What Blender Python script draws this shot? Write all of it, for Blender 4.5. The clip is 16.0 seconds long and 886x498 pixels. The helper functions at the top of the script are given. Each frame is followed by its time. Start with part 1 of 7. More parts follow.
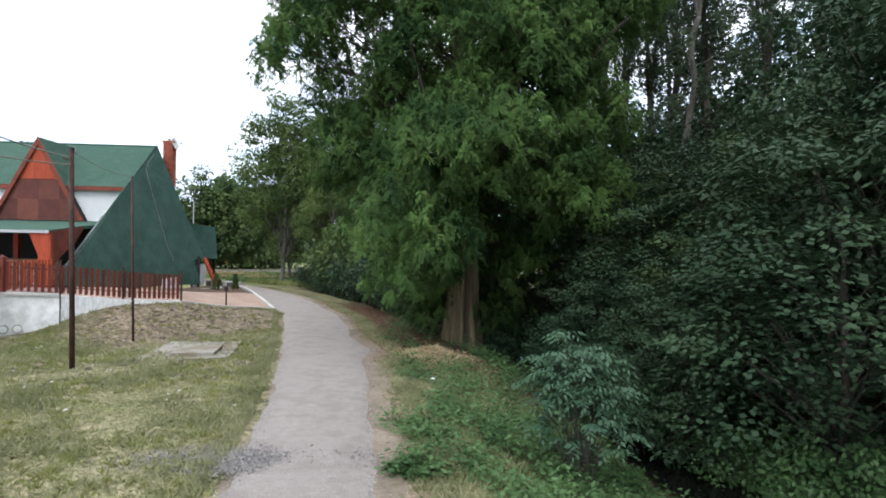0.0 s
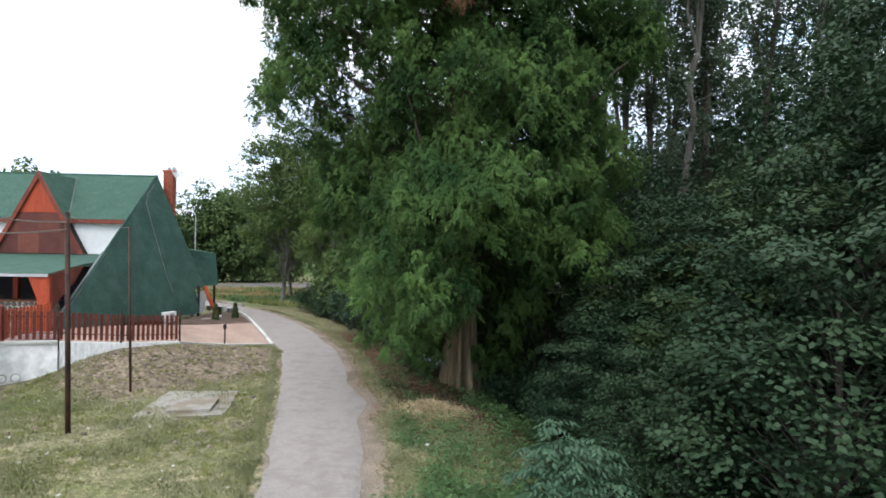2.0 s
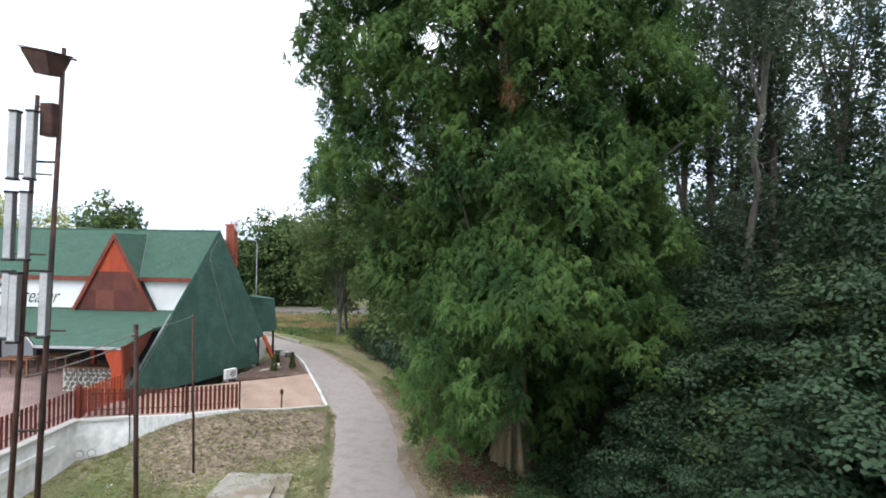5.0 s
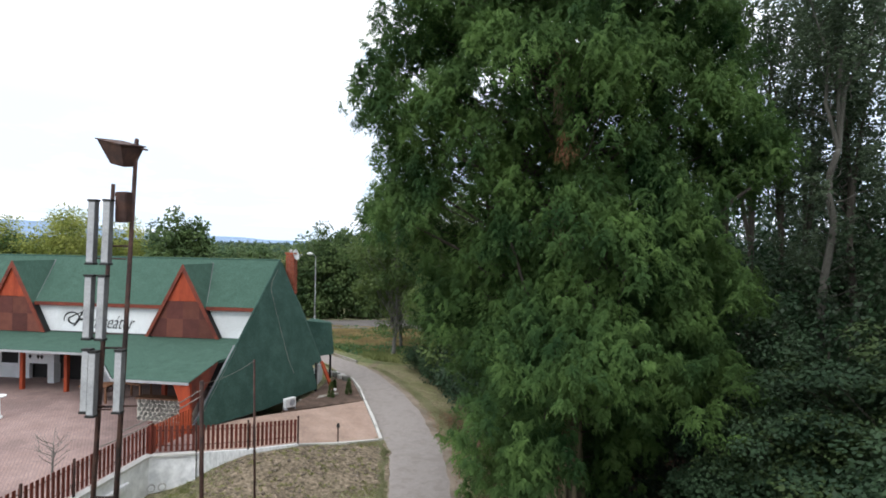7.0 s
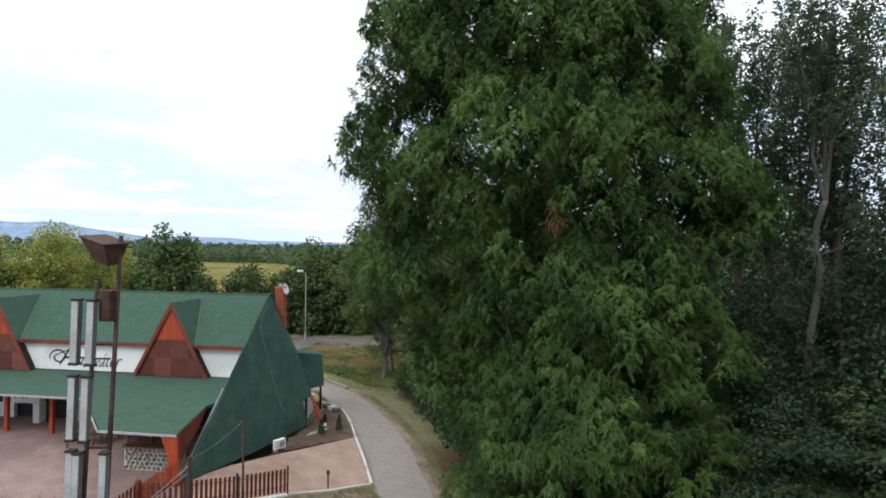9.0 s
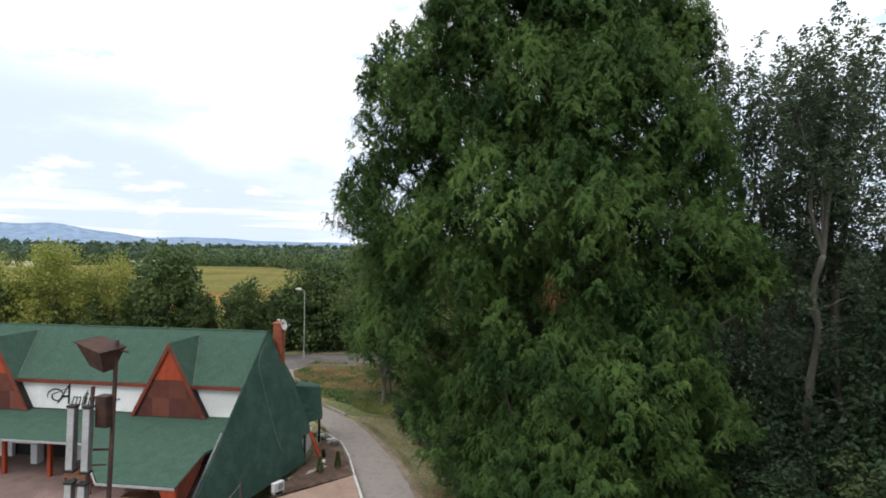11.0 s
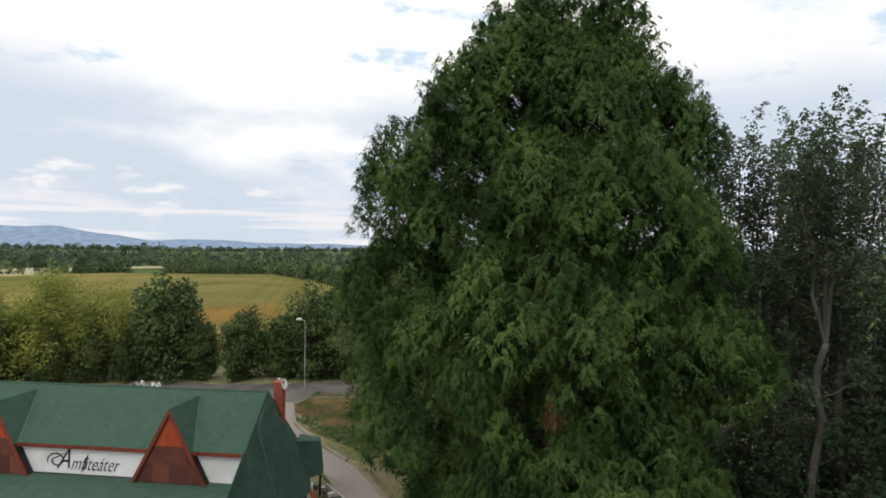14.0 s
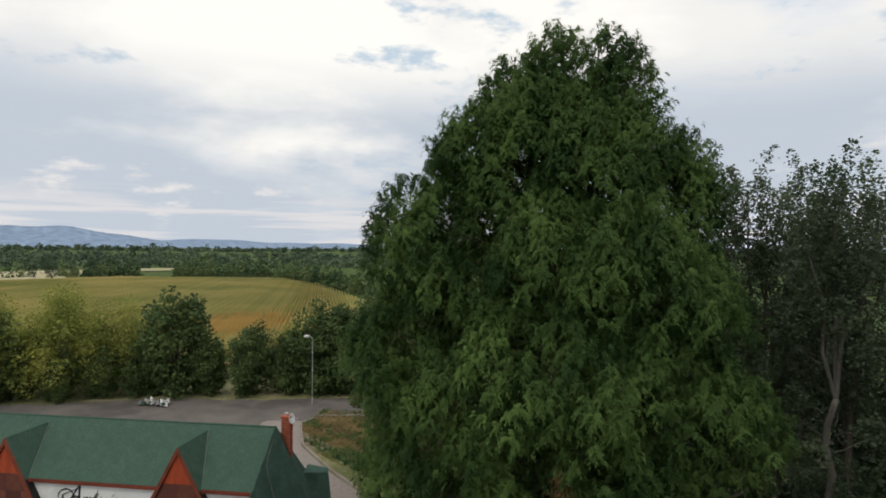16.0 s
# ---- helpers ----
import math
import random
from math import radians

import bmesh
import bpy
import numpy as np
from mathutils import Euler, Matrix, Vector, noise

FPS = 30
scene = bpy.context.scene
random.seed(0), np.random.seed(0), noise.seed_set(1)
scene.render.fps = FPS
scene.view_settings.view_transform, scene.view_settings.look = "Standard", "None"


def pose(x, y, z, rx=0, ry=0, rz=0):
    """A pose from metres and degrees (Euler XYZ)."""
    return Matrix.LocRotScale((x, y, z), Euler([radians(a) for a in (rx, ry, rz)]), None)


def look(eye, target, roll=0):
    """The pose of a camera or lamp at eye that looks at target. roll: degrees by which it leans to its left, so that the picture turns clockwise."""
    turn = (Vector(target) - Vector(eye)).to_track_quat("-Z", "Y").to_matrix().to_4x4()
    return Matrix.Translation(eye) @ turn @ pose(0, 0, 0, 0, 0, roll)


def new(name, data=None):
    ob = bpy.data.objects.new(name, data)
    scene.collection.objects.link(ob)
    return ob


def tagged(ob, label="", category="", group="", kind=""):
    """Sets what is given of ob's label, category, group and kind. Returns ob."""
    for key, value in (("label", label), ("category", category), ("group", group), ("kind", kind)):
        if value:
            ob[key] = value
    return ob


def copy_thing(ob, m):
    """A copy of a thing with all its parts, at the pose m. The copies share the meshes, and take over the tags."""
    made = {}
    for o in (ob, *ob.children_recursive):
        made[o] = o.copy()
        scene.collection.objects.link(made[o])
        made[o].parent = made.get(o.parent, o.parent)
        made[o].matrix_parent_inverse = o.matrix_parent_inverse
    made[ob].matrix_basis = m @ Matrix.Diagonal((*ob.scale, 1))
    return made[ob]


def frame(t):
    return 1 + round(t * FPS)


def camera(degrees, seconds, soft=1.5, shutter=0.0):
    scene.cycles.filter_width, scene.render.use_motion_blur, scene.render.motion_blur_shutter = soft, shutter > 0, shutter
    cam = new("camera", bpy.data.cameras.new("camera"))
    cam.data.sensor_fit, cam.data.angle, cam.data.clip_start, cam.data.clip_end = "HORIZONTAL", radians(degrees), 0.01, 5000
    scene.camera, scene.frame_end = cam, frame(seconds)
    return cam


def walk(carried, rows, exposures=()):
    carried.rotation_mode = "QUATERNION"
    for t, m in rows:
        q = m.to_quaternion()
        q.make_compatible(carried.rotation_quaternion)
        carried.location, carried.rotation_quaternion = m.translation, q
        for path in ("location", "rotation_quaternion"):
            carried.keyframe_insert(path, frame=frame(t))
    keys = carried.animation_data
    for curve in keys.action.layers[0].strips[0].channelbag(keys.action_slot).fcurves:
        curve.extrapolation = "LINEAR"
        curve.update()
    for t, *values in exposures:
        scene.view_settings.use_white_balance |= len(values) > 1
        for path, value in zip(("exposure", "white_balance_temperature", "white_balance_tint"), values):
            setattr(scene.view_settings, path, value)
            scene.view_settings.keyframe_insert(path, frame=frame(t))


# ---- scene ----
cam = camera(77.5, 16.0, soft=1.8)
METRES, EYE, TILT, LEAN, TURN = 14.0, 2.6, -0.2, -1.0, 0.0
ROWS = [
    (0.0, 0.0, 0.0, 0.0, 0.0, -0.0, 0.0),
    (0.5, 0.0039, 0.0006, 0.025, 0.14, 0.02, -0.01),
    (1.0, 0.0077, 0.0009, 0.0493, 0.26, 0.04, -0.0),
    (1.5, 0.0106, 0.0008, 0.0735, 0.32, 0.06, 0.02),
    (2.0, 0.0131, 0.0008, 0.0992, 0.33, 0.08, 0.02),
    (2.5, 0.0152, 0.0011, 0.1269, 0.32, 0.12, 0.03),
    (3.0, 0.0172, 0.0012, 0.1563, 0.65, 0.14, 0.06),
    (3.5, 0.019, 0.0011, 0.1841, 1.44, 0.17, 0.05),
    (4.0, 0.0221, 0.0016, 0.218, 2.87, 0.23, 0.03),
    (4.5, 0.023, 0.0013, 0.2463, 4.17, 0.26, 0.03),
    (5.0, 0.0239, 0.0006, 0.2774, 5.98, 0.34, 0.03),
    (7.5, 0.0288, 0.0014, 0.4089, 11.98, 0.41, -0.04),
    (8.0, 0.0293, 0.0025, 0.44, 11.89, 0.42, 0.01),
    (8.5, 0.0302, 0.0034, 0.4731, 11.74, 0.46, 0.05),
    (9.0, 0.0309, 0.0041, 0.5088, 10.76, 0.43, 0.13),
    (11.5, 0.0341, 0.007, 0.6792, 10.58, 0.4, 0.35),
    (12.0, 0.0343, 0.0086, 0.7139, 10.11, 0.46, 0.37),
    (12.5, 0.0344, 0.0096, 0.7463, 9.96, 0.43, 0.43),
    (13.0, 0.0345, 0.0109, 0.7857, 10.2, 0.47, 0.48),
    (13.5, 0.0348, 0.0112, 0.8206, 10.51, 0.47, 0.49),
    (14.0, 0.0355, 0.0114, 0.8627, 10.73, 0.45, 0.53),
    (14.5, 0.0363, 0.0123, 0.8981, 10.95, 0.43, 0.56),
    (15.0, 0.0367, 0.0128, 0.9375, 11.15, 0.41, 0.58),
    (15.5, 0.0373, 0.012, 0.9671, 11.32, 0.39, 0.61),
    (16.0, 0.0384, 0.0114, 0.9983, 11.46, 0.37, 0.6),
]
walk(cam, [(t, pose(0, 0, EYE, TILT, LEAN, TURN) @ pose(METRES * x, METRES * y, METRES * z, 90 + pitch, roll, yaw)) for t, x, y, z, yaw, pitch, roll in ROWS],
     exposures=[(0, 0.66, 6000, 10), (3.5, 0.78, 6020, 10), (5, 0.8, 6050, 10), (7.5, 0.30, 6150, 10), (9, 0.17, 6250, 10), (12.5, -0.06, 6600, 10), (14.5, -0.33, 6800, 10), (16, -0.52, 6850, 10)])

# ---- light ----
SUN_EL, SUN_AZ = radians(48), radians(200)
world = bpy.data.worlds.new("sky")
scene.world = world
world.use_nodes = True
wn, wl = world.node_tree.nodes, world.node_tree.links
wn.clear()
w_out = wn.new("ShaderNodeOutputWorld")
w_bg = wn.new("ShaderNodeBackground")
w_sky = wn.new("ShaderNodeTexSky")
w_sky.sky_type = "NISHITA"
w_sky.sun_disc = False
w_sky.sun_elevation, w_sky.sun_rotation = SUN_EL, SUN_AZ
w_geo = wn.new("ShaderNodeTexCoord")
w_sep = wn.new("ShaderNodeSeparateXYZ")
wl.new(w_geo.outputs["Generated"], w_sep.inputs[0])


def wmath(op, a, b, clamp=False):
    n = wn.new("ShaderNodeMath")
    n.operation, n.use_clamp = op, clamp
    for i, v in enumerate((a, b)):
        if isinstance(v, (int, float)):
            n.inputs[i].default_value = v
        else:
            wl.new(v, n.inputs[i])
    return n.outputs[0]


# a cloud deck at one height, seen in perspective
lift = wmath("ADD", wmath("MAXIMUM", w_sep.outputs[2], 0.0), 0.26)
deck = wn.new("ShaderNodeCombineXYZ")
wl.new(wmath("DIVIDE", w_sep.outputs[0], lift), deck.inputs[0])
wl.new(wmath("DIVIDE", w_sep.outputs[1], lift), deck.inputs[1])


def wnoise(scale, detail, rough, offset):
    m = wn.new("ShaderNodeMapping")
    m.inputs["Location"].default_value = offset
    m.inputs["Scale"].default_value = (scale, scale * 1.25, scale)
    wl.new(deck.outputs[0], m.inputs[0])
    n = wn.new("ShaderNodeTexNoise")
    n.inputs["Scale"].default_value, n.inputs["Detail"].default_value, n.inputs["Roughness"].default_value = 1.0, detail, rough
    wl.new(m.outputs[0], n.inputs[0])
    return n.outputs[0]


def wramp(fac, stops):
    r = wn.new("ShaderNodeValToRGB")
    r.color_ramp.interpolation = "EASE"
    while len(r.color_ramp.elements) < len(stops):
        r.color_ramp.elements.new(0.5)
    for e, (p, c) in zip(r.color_ramp.elements, stops):
        e.position, e.color = p, (*c, 1)
    wl.new(fac, r.inputs[0])
    return r.outputs[0]


def wspan(a, lo, hi):
    n = wn.new("ShaderNodeMapRange")
    n.interpolation_type = "SMOOTHSTEP"
    n.inputs[1].default_value, n.inputs[2].default_value = lo, hi
    wl.new(a, n.inputs[0])
    return n.outputs[0]


def wmix(fac, a, b):
    n = wn.new("ShaderNodeMix")
    n.data_type = "RGBA"
    wl.new(fac, n.inputs[0])
    for i, v in ((6, a), (7, b)):
        if isinstance(v, tuple):
            n.inputs[i].default_value = (*v, 1)
        else:
            wl.new(v, n.inputs[i])
    return n.outputs[2]


def wfield(scale, squash, detail, rough, offset):
    """Noise on the dome itself, drawn out sideways."""
    m = wn.new("ShaderNodeMapping")
    m.inputs["Location"].default_value = offset
    m.inputs["Scale"].default_value = (scale, scale, scale * squash)
    wl.new(w_geo.outputs["Generated"], m.inputs[0])
    n = wn.new("ShaderNodeTexNoise")
    n.inputs["Scale"].default_value, n.inputs["Detail"].default_value, n.inputs["Roughness"].default_value = 1.0, detail, rough
    wl.new(m.outputs[0], n.inputs[0])
    return n.outputs[0]


elev = w_sep.outputs[2]
# high white deck with grey folds and a few blue rifts
body = wramp(wnoise(0.95, 8, 0.55, (3.1, 1.7, 0)), [(0.42, (15.6, 15.6, 15.4)), (0.55, (13.4, 13.7, 14.0)), (0.68, (10.6, 11.8, 13.6))])
rift = wspan(wfield(2.6, 2.6, 7, 0.62, (2.06, 4.57, 0.78)), 0.56, 0.64)
clear = wmix(wspan(elev, 1.0, 0.5), w_sky.outputs[0], (8.0, 10.0, 12.2))
deck_col = wmix(rift, body, clear)
# a grey-blue bank below it, broken by small bright heaps and thin bars
bank = wmath("MULTIPLY", wspan(elev, 0.34, 0.2), wspan(wfield(1.5, 3.0, 6, 0.55, (0.2, 2.7, 1.1)), 0.30, 0.52))
deck_col = wmix(bank, deck_col, (8.1, 9.3, 11.0))
heap = wmath("MULTIPLY", wspan(wfield(5.5, 3.4, 7, 0.6, (2.2, 0.6, 3.0)), 0.54, 0.7), wmath("MULTIPLY", wspan(elev, 0.02, 0.05), wspan(elev, 0.19, 0.11)))
deck_col = wmix(heap, deck_col, (14.2, 13.7, 13.5))
bars = wmath("MULTIPLY", wspan(wfield(2.2, 22.0, 5, 0.55, (4.0, 1.0, 0.0)), 0.46, 0.58), wspan(elev, 0.11, 0.05))
deck_col = wmix(bars, deck_col, (11.0, 11.2, 12.0))
wl.new(deck_col, w_bg.inputs[0])
w_bg.inputs[1].default_value = 0.094
wl.new(w_bg.outputs[0], w_out.inputs[0])

sun = new("sun", bpy.data.lights.new("sun", "SUN"))
sun.data.energy, sun.data.angle, sun.data.color = 1.15, radians(25), (1.0, 0.97, 0.93)
sun.matrix_world = look((0, 0, 60), (math.sin(SUN_AZ) * -40, -math.cos(SUN_AZ) * 40, 60 - 40 * math.tan(SUN_EL)))


# ---- materials ----
def material(name, c1, c2, scale=6.0, rough=0.85, bump=0.25, fine=60.0, c3=None, metal=0.0, stretch=(1, 1, 1), spec=0.3, island=0.0, piece=0.0, bump_dist=0.02, streak=None, bricks=None):
    """Two tones mixed by a broad noise, a third by patches, fine grain in tone and relief."""
    m = bpy.data.materials.new(name)
    m.use_nodes = True
    n, l = m.node_tree.nodes, m.node_tree.links
    b = n["Principled BSDF"]
    tc = n.new("ShaderNodeTexCoord")
    mp = n.new("ShaderNodeMapping")
    mp.inputs["Scale"].default_value = stretch
    l.new(tc.outputs["Object"], mp.inputs[0])

    def tex(s, d=5.0, r=0.6):
        t = n.new("ShaderNodeTexNoise")
        t.inputs["Scale"].default_value, t.inputs["Detail"].default_value, t.inputs["Roughness"].default_value = s, d, r
        l.new(mp.outputs[0], t.inputs[0])
        return t.outputs[0]

    def mix(f, a, c, blend="MIX"):
        x = n.new("ShaderNodeMix")
        x.data_type, x.blend_type = "RGBA", blend
        for i, v in ((0, f), (6, a), (7, c)):
            if isinstance(v, (int, float)):
                x.inputs[i].default_value = v
            elif isinstance(v, tuple):
                x.inputs[i].default_value = (*v, 1)
            else:
                l.new(v, x.inputs[i])
        return x.outputs[2]

    def span(f, lo, hi, a=0.0, c=1.0):
        r = n.new("ShaderNodeMapRange")
        r.inputs[1].default_value, r.inputs[2].default_value, r.inputs[3].default_value, r.inputs[4].default_value = lo, hi, a, c
        l.new(f, r.inputs[0])
        return r.outputs[0]

    broad, grain = tex(scale), tex(fine, 3.0)
    col = mix(span(broad, 0.35, 0.65), c1, c2)
    if c3:
        col = mix(span(tex(scale * 0.37, 4.0), 0.5, 0.62), col, c3)
    col = mix(1.0, col, mix(span(grain, 0.3, 0.7), (0.78, 0.78, 0.78), (1.18, 1.18, 1.18)), "MULTIPLY")
    if streak:
        sm = n.new("ShaderNodeMapping")
        sm.inputs["Scale"].default_value = (1, 1, 0.16)
        l.new(tc.outputs["Object"], sm.inputs[0])
        st = n.new("ShaderNodeTexNoise")
        st.inputs["Scale"].default_value, st.inputs["Detail"].default_value, st.inputs["Roughness"].default_value = 2.6, 6.0, 0.65
        l.new(sm.outputs[0], st.inputs[0])
        col = mix(span(st.outputs[0], 0.6, 0.76, 0.0, 0.7), col, streak)
    if bricks:
        bt = n.new("ShaderNodeTexBrick")
        bm_ = n.new("ShaderNodeMapping")
        bm_.inputs["Rotation"].default_value = (0, 0, radians(bricks[3]))
        l.new(tc.outputs["Object"], bm_.inputs[0])
        l.new(bm_.outputs[0], bt.inputs["Vector"])
        bt.inputs["Color1"].default_value, bt.inputs["Color2"].default_value, bt.inputs["Mortar"].default_value = (1.08, 1.05, 1.03, 1), (0.92, 0.92, 0.93, 1), (0.8, 0.81, 0.82, 1)
        bt.inputs["Scale"].default_value, bt.inputs["Mortar Size"].default_value = 1.0, bricks[2]
        bt.inputs["Brick Width"].default_value, bt.inputs["Row Height"].default_value = bricks[0], bricks[1]
        col = mix(1.0, col, bt.outputs["Color"], "MULTIPLY")
    if island:
        g = n.new("ShaderNodeNewGeometry")
        hs = n.new("ShaderNodeHueSaturation")
        l.new(span(g.outputs["Random Per Island"], 0, 1, 1 - island, 1 + island), hs.inputs["Value"])
        l.new(col, hs.inputs["Color"])
        col = hs.outputs[0]
    if piece:
        g = n.new("ShaderNodeObjectInfo")
        hs = n.new("ShaderNodeHueSaturation")
        l.new(span(g.outputs["Random"], 0, 1, 1 - piece, 1 + piece), hs.inputs["Value"])
        l.new(col, hs.inputs["Color"])
        col = hs.outputs[0]
    l.new(col, b.inputs["Base Color"])
    b.inputs["Roughness"].default_value, b.inputs["Metallic"].default_value, b.inputs["Specular IOR Level"].default_value = rough, metal, spec
    if bump:
        bp = n.new("ShaderNodeBump")
        bp.inputs["Strength"].default_value, bp.inputs["Distance"].default_value = bump, bump_dist
        l.new(mix(0.5, grain, broad), bp.inputs["Height"])
        l.new(bp.outputs[0], b.inputs["Normal"])
    return m


def leaf_material(name, dark, light, patch=0.35, sheer=0.35, rough=0.55, leafy=0.4, gloss=0.25):
    """Foliage: tone by leaf and by clump, light passing through the blades."""
    m = bpy.data.materials.new(name)
    m.use_nodes = True
    n, l = m.node_tree.nodes, m.node_tree.links
    b, out = n["Principled BSDF"], n["Material Output"]
    g = n.new("ShaderNodeNewGeometry")
    t = n.new("ShaderNodeTexNoise")
    t.inputs["Scale"].default_value, t.inputs["Detail"].default_value = patch, 3.0
    l.new(g.outputs["Position"], t.inputs[0])
    add = n.new("ShaderNodeMath")
    add.operation = "MULTIPLY_ADD"
    add.inputs[1].default_value = leafy
    l.new(g.outputs["Random Per Island"], add.inputs[0])
    rng = n.new("ShaderNodeMapRange")
    rng.inputs[1].default_value, rng.inputs[2].default_value, rng.inputs[3].default_value, rng.inputs[4].default_value = 0.3, 0.7, -0.15, 0.75
    l.new(t.outputs[0], rng.inputs[0])
    l.new(rng.outputs[0], add.inputs[2])
    x = n.new("ShaderNodeMix")
    x.data_type = "RGBA"
    x.inputs[6].default_value, x.inputs[7].default_value = (*dark, 1), (*light, 1)
    l.new(add.outputs[0], x.inputs[0])
    l.new(x.outputs[2], b.inputs["Base Color"])
    b.inputs["Roughness"].default_value, b.inputs["Specular IOR Level"].default_value = rough, gloss
    tr = n.new("ShaderNodeBsdfTranslucent")
    l.new(x.outputs[2], tr.inputs[0])
    ms = n.new("ShaderNodeMixShader")
    ms.inputs[0].default_value = sheer
    l.new(b.outputs[0], ms.inputs[1])
    l.new(tr.outputs[0], ms.inputs[2])
    l.new(ms.outputs[0], out.inputs[0])
    return m


M_ROOF = material("green_roof_felt", (0.05, 0.094, 0.07), (0.064, 0.115, 0.087), 2.2, 0.95, 0.8, 15, (0.056, 0.104, 0.078), spec=0.12)
M_ROOF2 = material("green_wall_felt", (0.043, 0.086, 0.069), (0.062, 0.114, 0.092), 1.8, 0.95, 0.8, 16, (0.04, 0.08, 0.064), spec=0.12)
M_ORANGE = material("orange_stained_wood", (0.29, 0.045, 0.017), (0.40, 0.07, 0.024), 3.0, 0.6, 0.3, 30, (0.22, 0.032, 0.015), stretch=(1, 1, 0.15))
M_BARGE = material("red_brown_timber", (0.155, 0.036, 0.021), (0.215, 0.05, 0.027), 3.0, 0.6, 0.3, 30, (0.12, 0.028, 0.018))
M_BROWN = material("brown_panel", (0.115, 0.036, 0.024), (0.15, 0.05, 0.033), 3.0, 0.7, 0.2, 40, piece=0.3)
M_BROWN2 = material("dark_brown_panel", (0.085, 0.026, 0.02), (0.11, 0.034, 0.026), 3.0, 0.7, 0.2, 40, piece=0.2)
M_FENCE = material("red_brown_fence_paint", (0.105, 0.024, 0.017), (0.15, 0.036, 0.022), 5.0, 0.6, 0.2, 40, stretch=(1, 1, 0.2), piece=0.25)
M_GATE = material("orange_gate_paint", (0.34, 0.06, 0.022), (0.42, 0.085, 0.03), 5.0, 0.6, 0.2, 40, stretch=(1, 1, 0.2), piece=0.2)
M_WHITE = material("white_render", (0.72, 0.72, 0.72), (0.8, 0.8, 0.79), 1.2, 0.9, 0.2, 40, (0.66, 0.66, 0.65))
M_RETAIN = material("weathered_white_wall", (0.83, 0.83, 0.82), (0.86, 0.86, 0.85), 0.7, 0.9, 0.05, 12, (0.78, 0.78, 0.765), stretch=(1, 1, 0.4), streak=(0.42, 0.4, 0.36))
M_WALL = material("white_wall_render", (0.8, 0.79, 0.785), (0.86, 0.85, 0.845), 0.7, 0.9, 0.05, 3.5, (0.76, 0.755, 0.74), streak=(0.68, 0.665, 0.63))
M_CURB = material("pale_kerb_concrete", (0.52, 0.5, 0.47), (0.62, 0.6, 0.56), 2.0, 0.9, 0.4, 40, (0.42, 0.4, 0.37))
M_SLAB = material("old_concrete", (0.27, 0.245, 0.21), (0.35, 0.325, 0.285), 2.4, 0.95, 0.6, 30, (0.23, 0.19, 0.14))
M_RAMP = material("sandy_pink_block_paving", (0.36, 0.25, 0.195), (0.44, 0.315, 0.25), 1.1, 0.9, 0.4, 20, (0.31, 0.215, 0.17), bricks=(0.2, 0.1, 0.012, 48))
M_PAVE = material("mauve_block_paving", (0.27, 0.185, 0.165), (0.34, 0.24, 0.215), 1.1, 0.9, 0.4, 20, (0.23, 0.16, 0.145), bricks=(0.2, 0.1, 0.012, 48))
M_ROAD = material("worn_asphalt", (0.285, 0.25, 0.23), (0.325, 0.287, 0.265), 7.0, 0.95, 1.0, 55, (0.265, 0.232, 0.213), bump_dist=0.03)
M_CHIP = material("road_chippings", (0.2, 0.183, 0.172), (0.36, 0.33, 0.31), 9.0, 0.95, 0.2, 40, island=0.5)
M_GRAVEL = material("grey_gravel", (0.17, 0.158, 0.15), (0.28, 0.262, 0.25), 9.0, 0.95, 0.2, 40, island=0.3)
M_TARMAC = material("dark_old_tarmac", (0.125, 0.112, 0.104), (0.175, 0.157, 0.145), 0.4, 0.95, 0.4, 20, (0.1, 0.09, 0.083))
M_CLOD = material("dry_clods", (0.15, 0.12, 0.09), (0.24, 0.195, 0.15), 3.0, 1.0, 0.5, 25, island=0.35)
M_VERGE = material("gravelly_earth", (0.2, 0.157, 0.118), (0.28, 0.225, 0.175), 1.5, 0.97, 0.9, 22, (0.16, 0.13, 0.095), bump_dist=0.03)
M_RUST = material("rusty_steel", (0.05, 0.029, 0.026), (0.095, 0.05, 0.038), 4.0, 0.75, 0.3, 50, (0.035, 0.025, 0.024), metal=0.3)
# near-black for dark parts, also for shade painted on front and dormer cheeks
M_DARK = material("dark_parts_and_shade", (0.02, 0.02, 0.02), (0.03, 0.028, 0.026), 2.0, 0.8, 0.1)
M_GREY = material("grey_housing", (0.3, 0.3, 0.32), (0.4, 0.4, 0.42), 3.0, 0.6, 0.1, 40, (0.24, 0.24, 0.25))
M_GRILLE = material("pale_grey_grille", (0.4, 0.4, 0.41), (0.5, 0.5, 0.51), 3.0, 0.6, 0.3, 40, (0.33, 0.33, 0.34))
M_HOUSING = material("dull_grey_housing", (0.14, 0.14, 0.145), (0.2, 0.2, 0.205), 3.0, 0.6, 0.1, 40)
M_CABLE = material("pale_grey_brown_cable", (0.2, 0.175, 0.155), (0.28, 0.25, 0.22), 4.0, 0.6, 0.0)
M_STEEL = material("galvanised_steel", (0.4, 0.41, 0.42), (0.5, 0.5, 0.51), 3.0, 0.5, 0.1, 40, metal=0.5)
M_BRICK = material("red_brick", (0.33, 0.09, 0.05), (0.42, 0.13, 0.075), 6.0, 0.85, 0.4, 40, (0.27, 0.075, 0.045), piece=0.25)
M_MORTAR = material("mortar", (0.36, 0.27, 0.23), (0.42, 0.33, 0.28), 8.0, 0.95, 0.4)
M_POINTING = material("pale_pointing", (0.5, 0.47, 0.4), (0.6, 0.56, 0.48), 8.0, 0.95, 0.4)
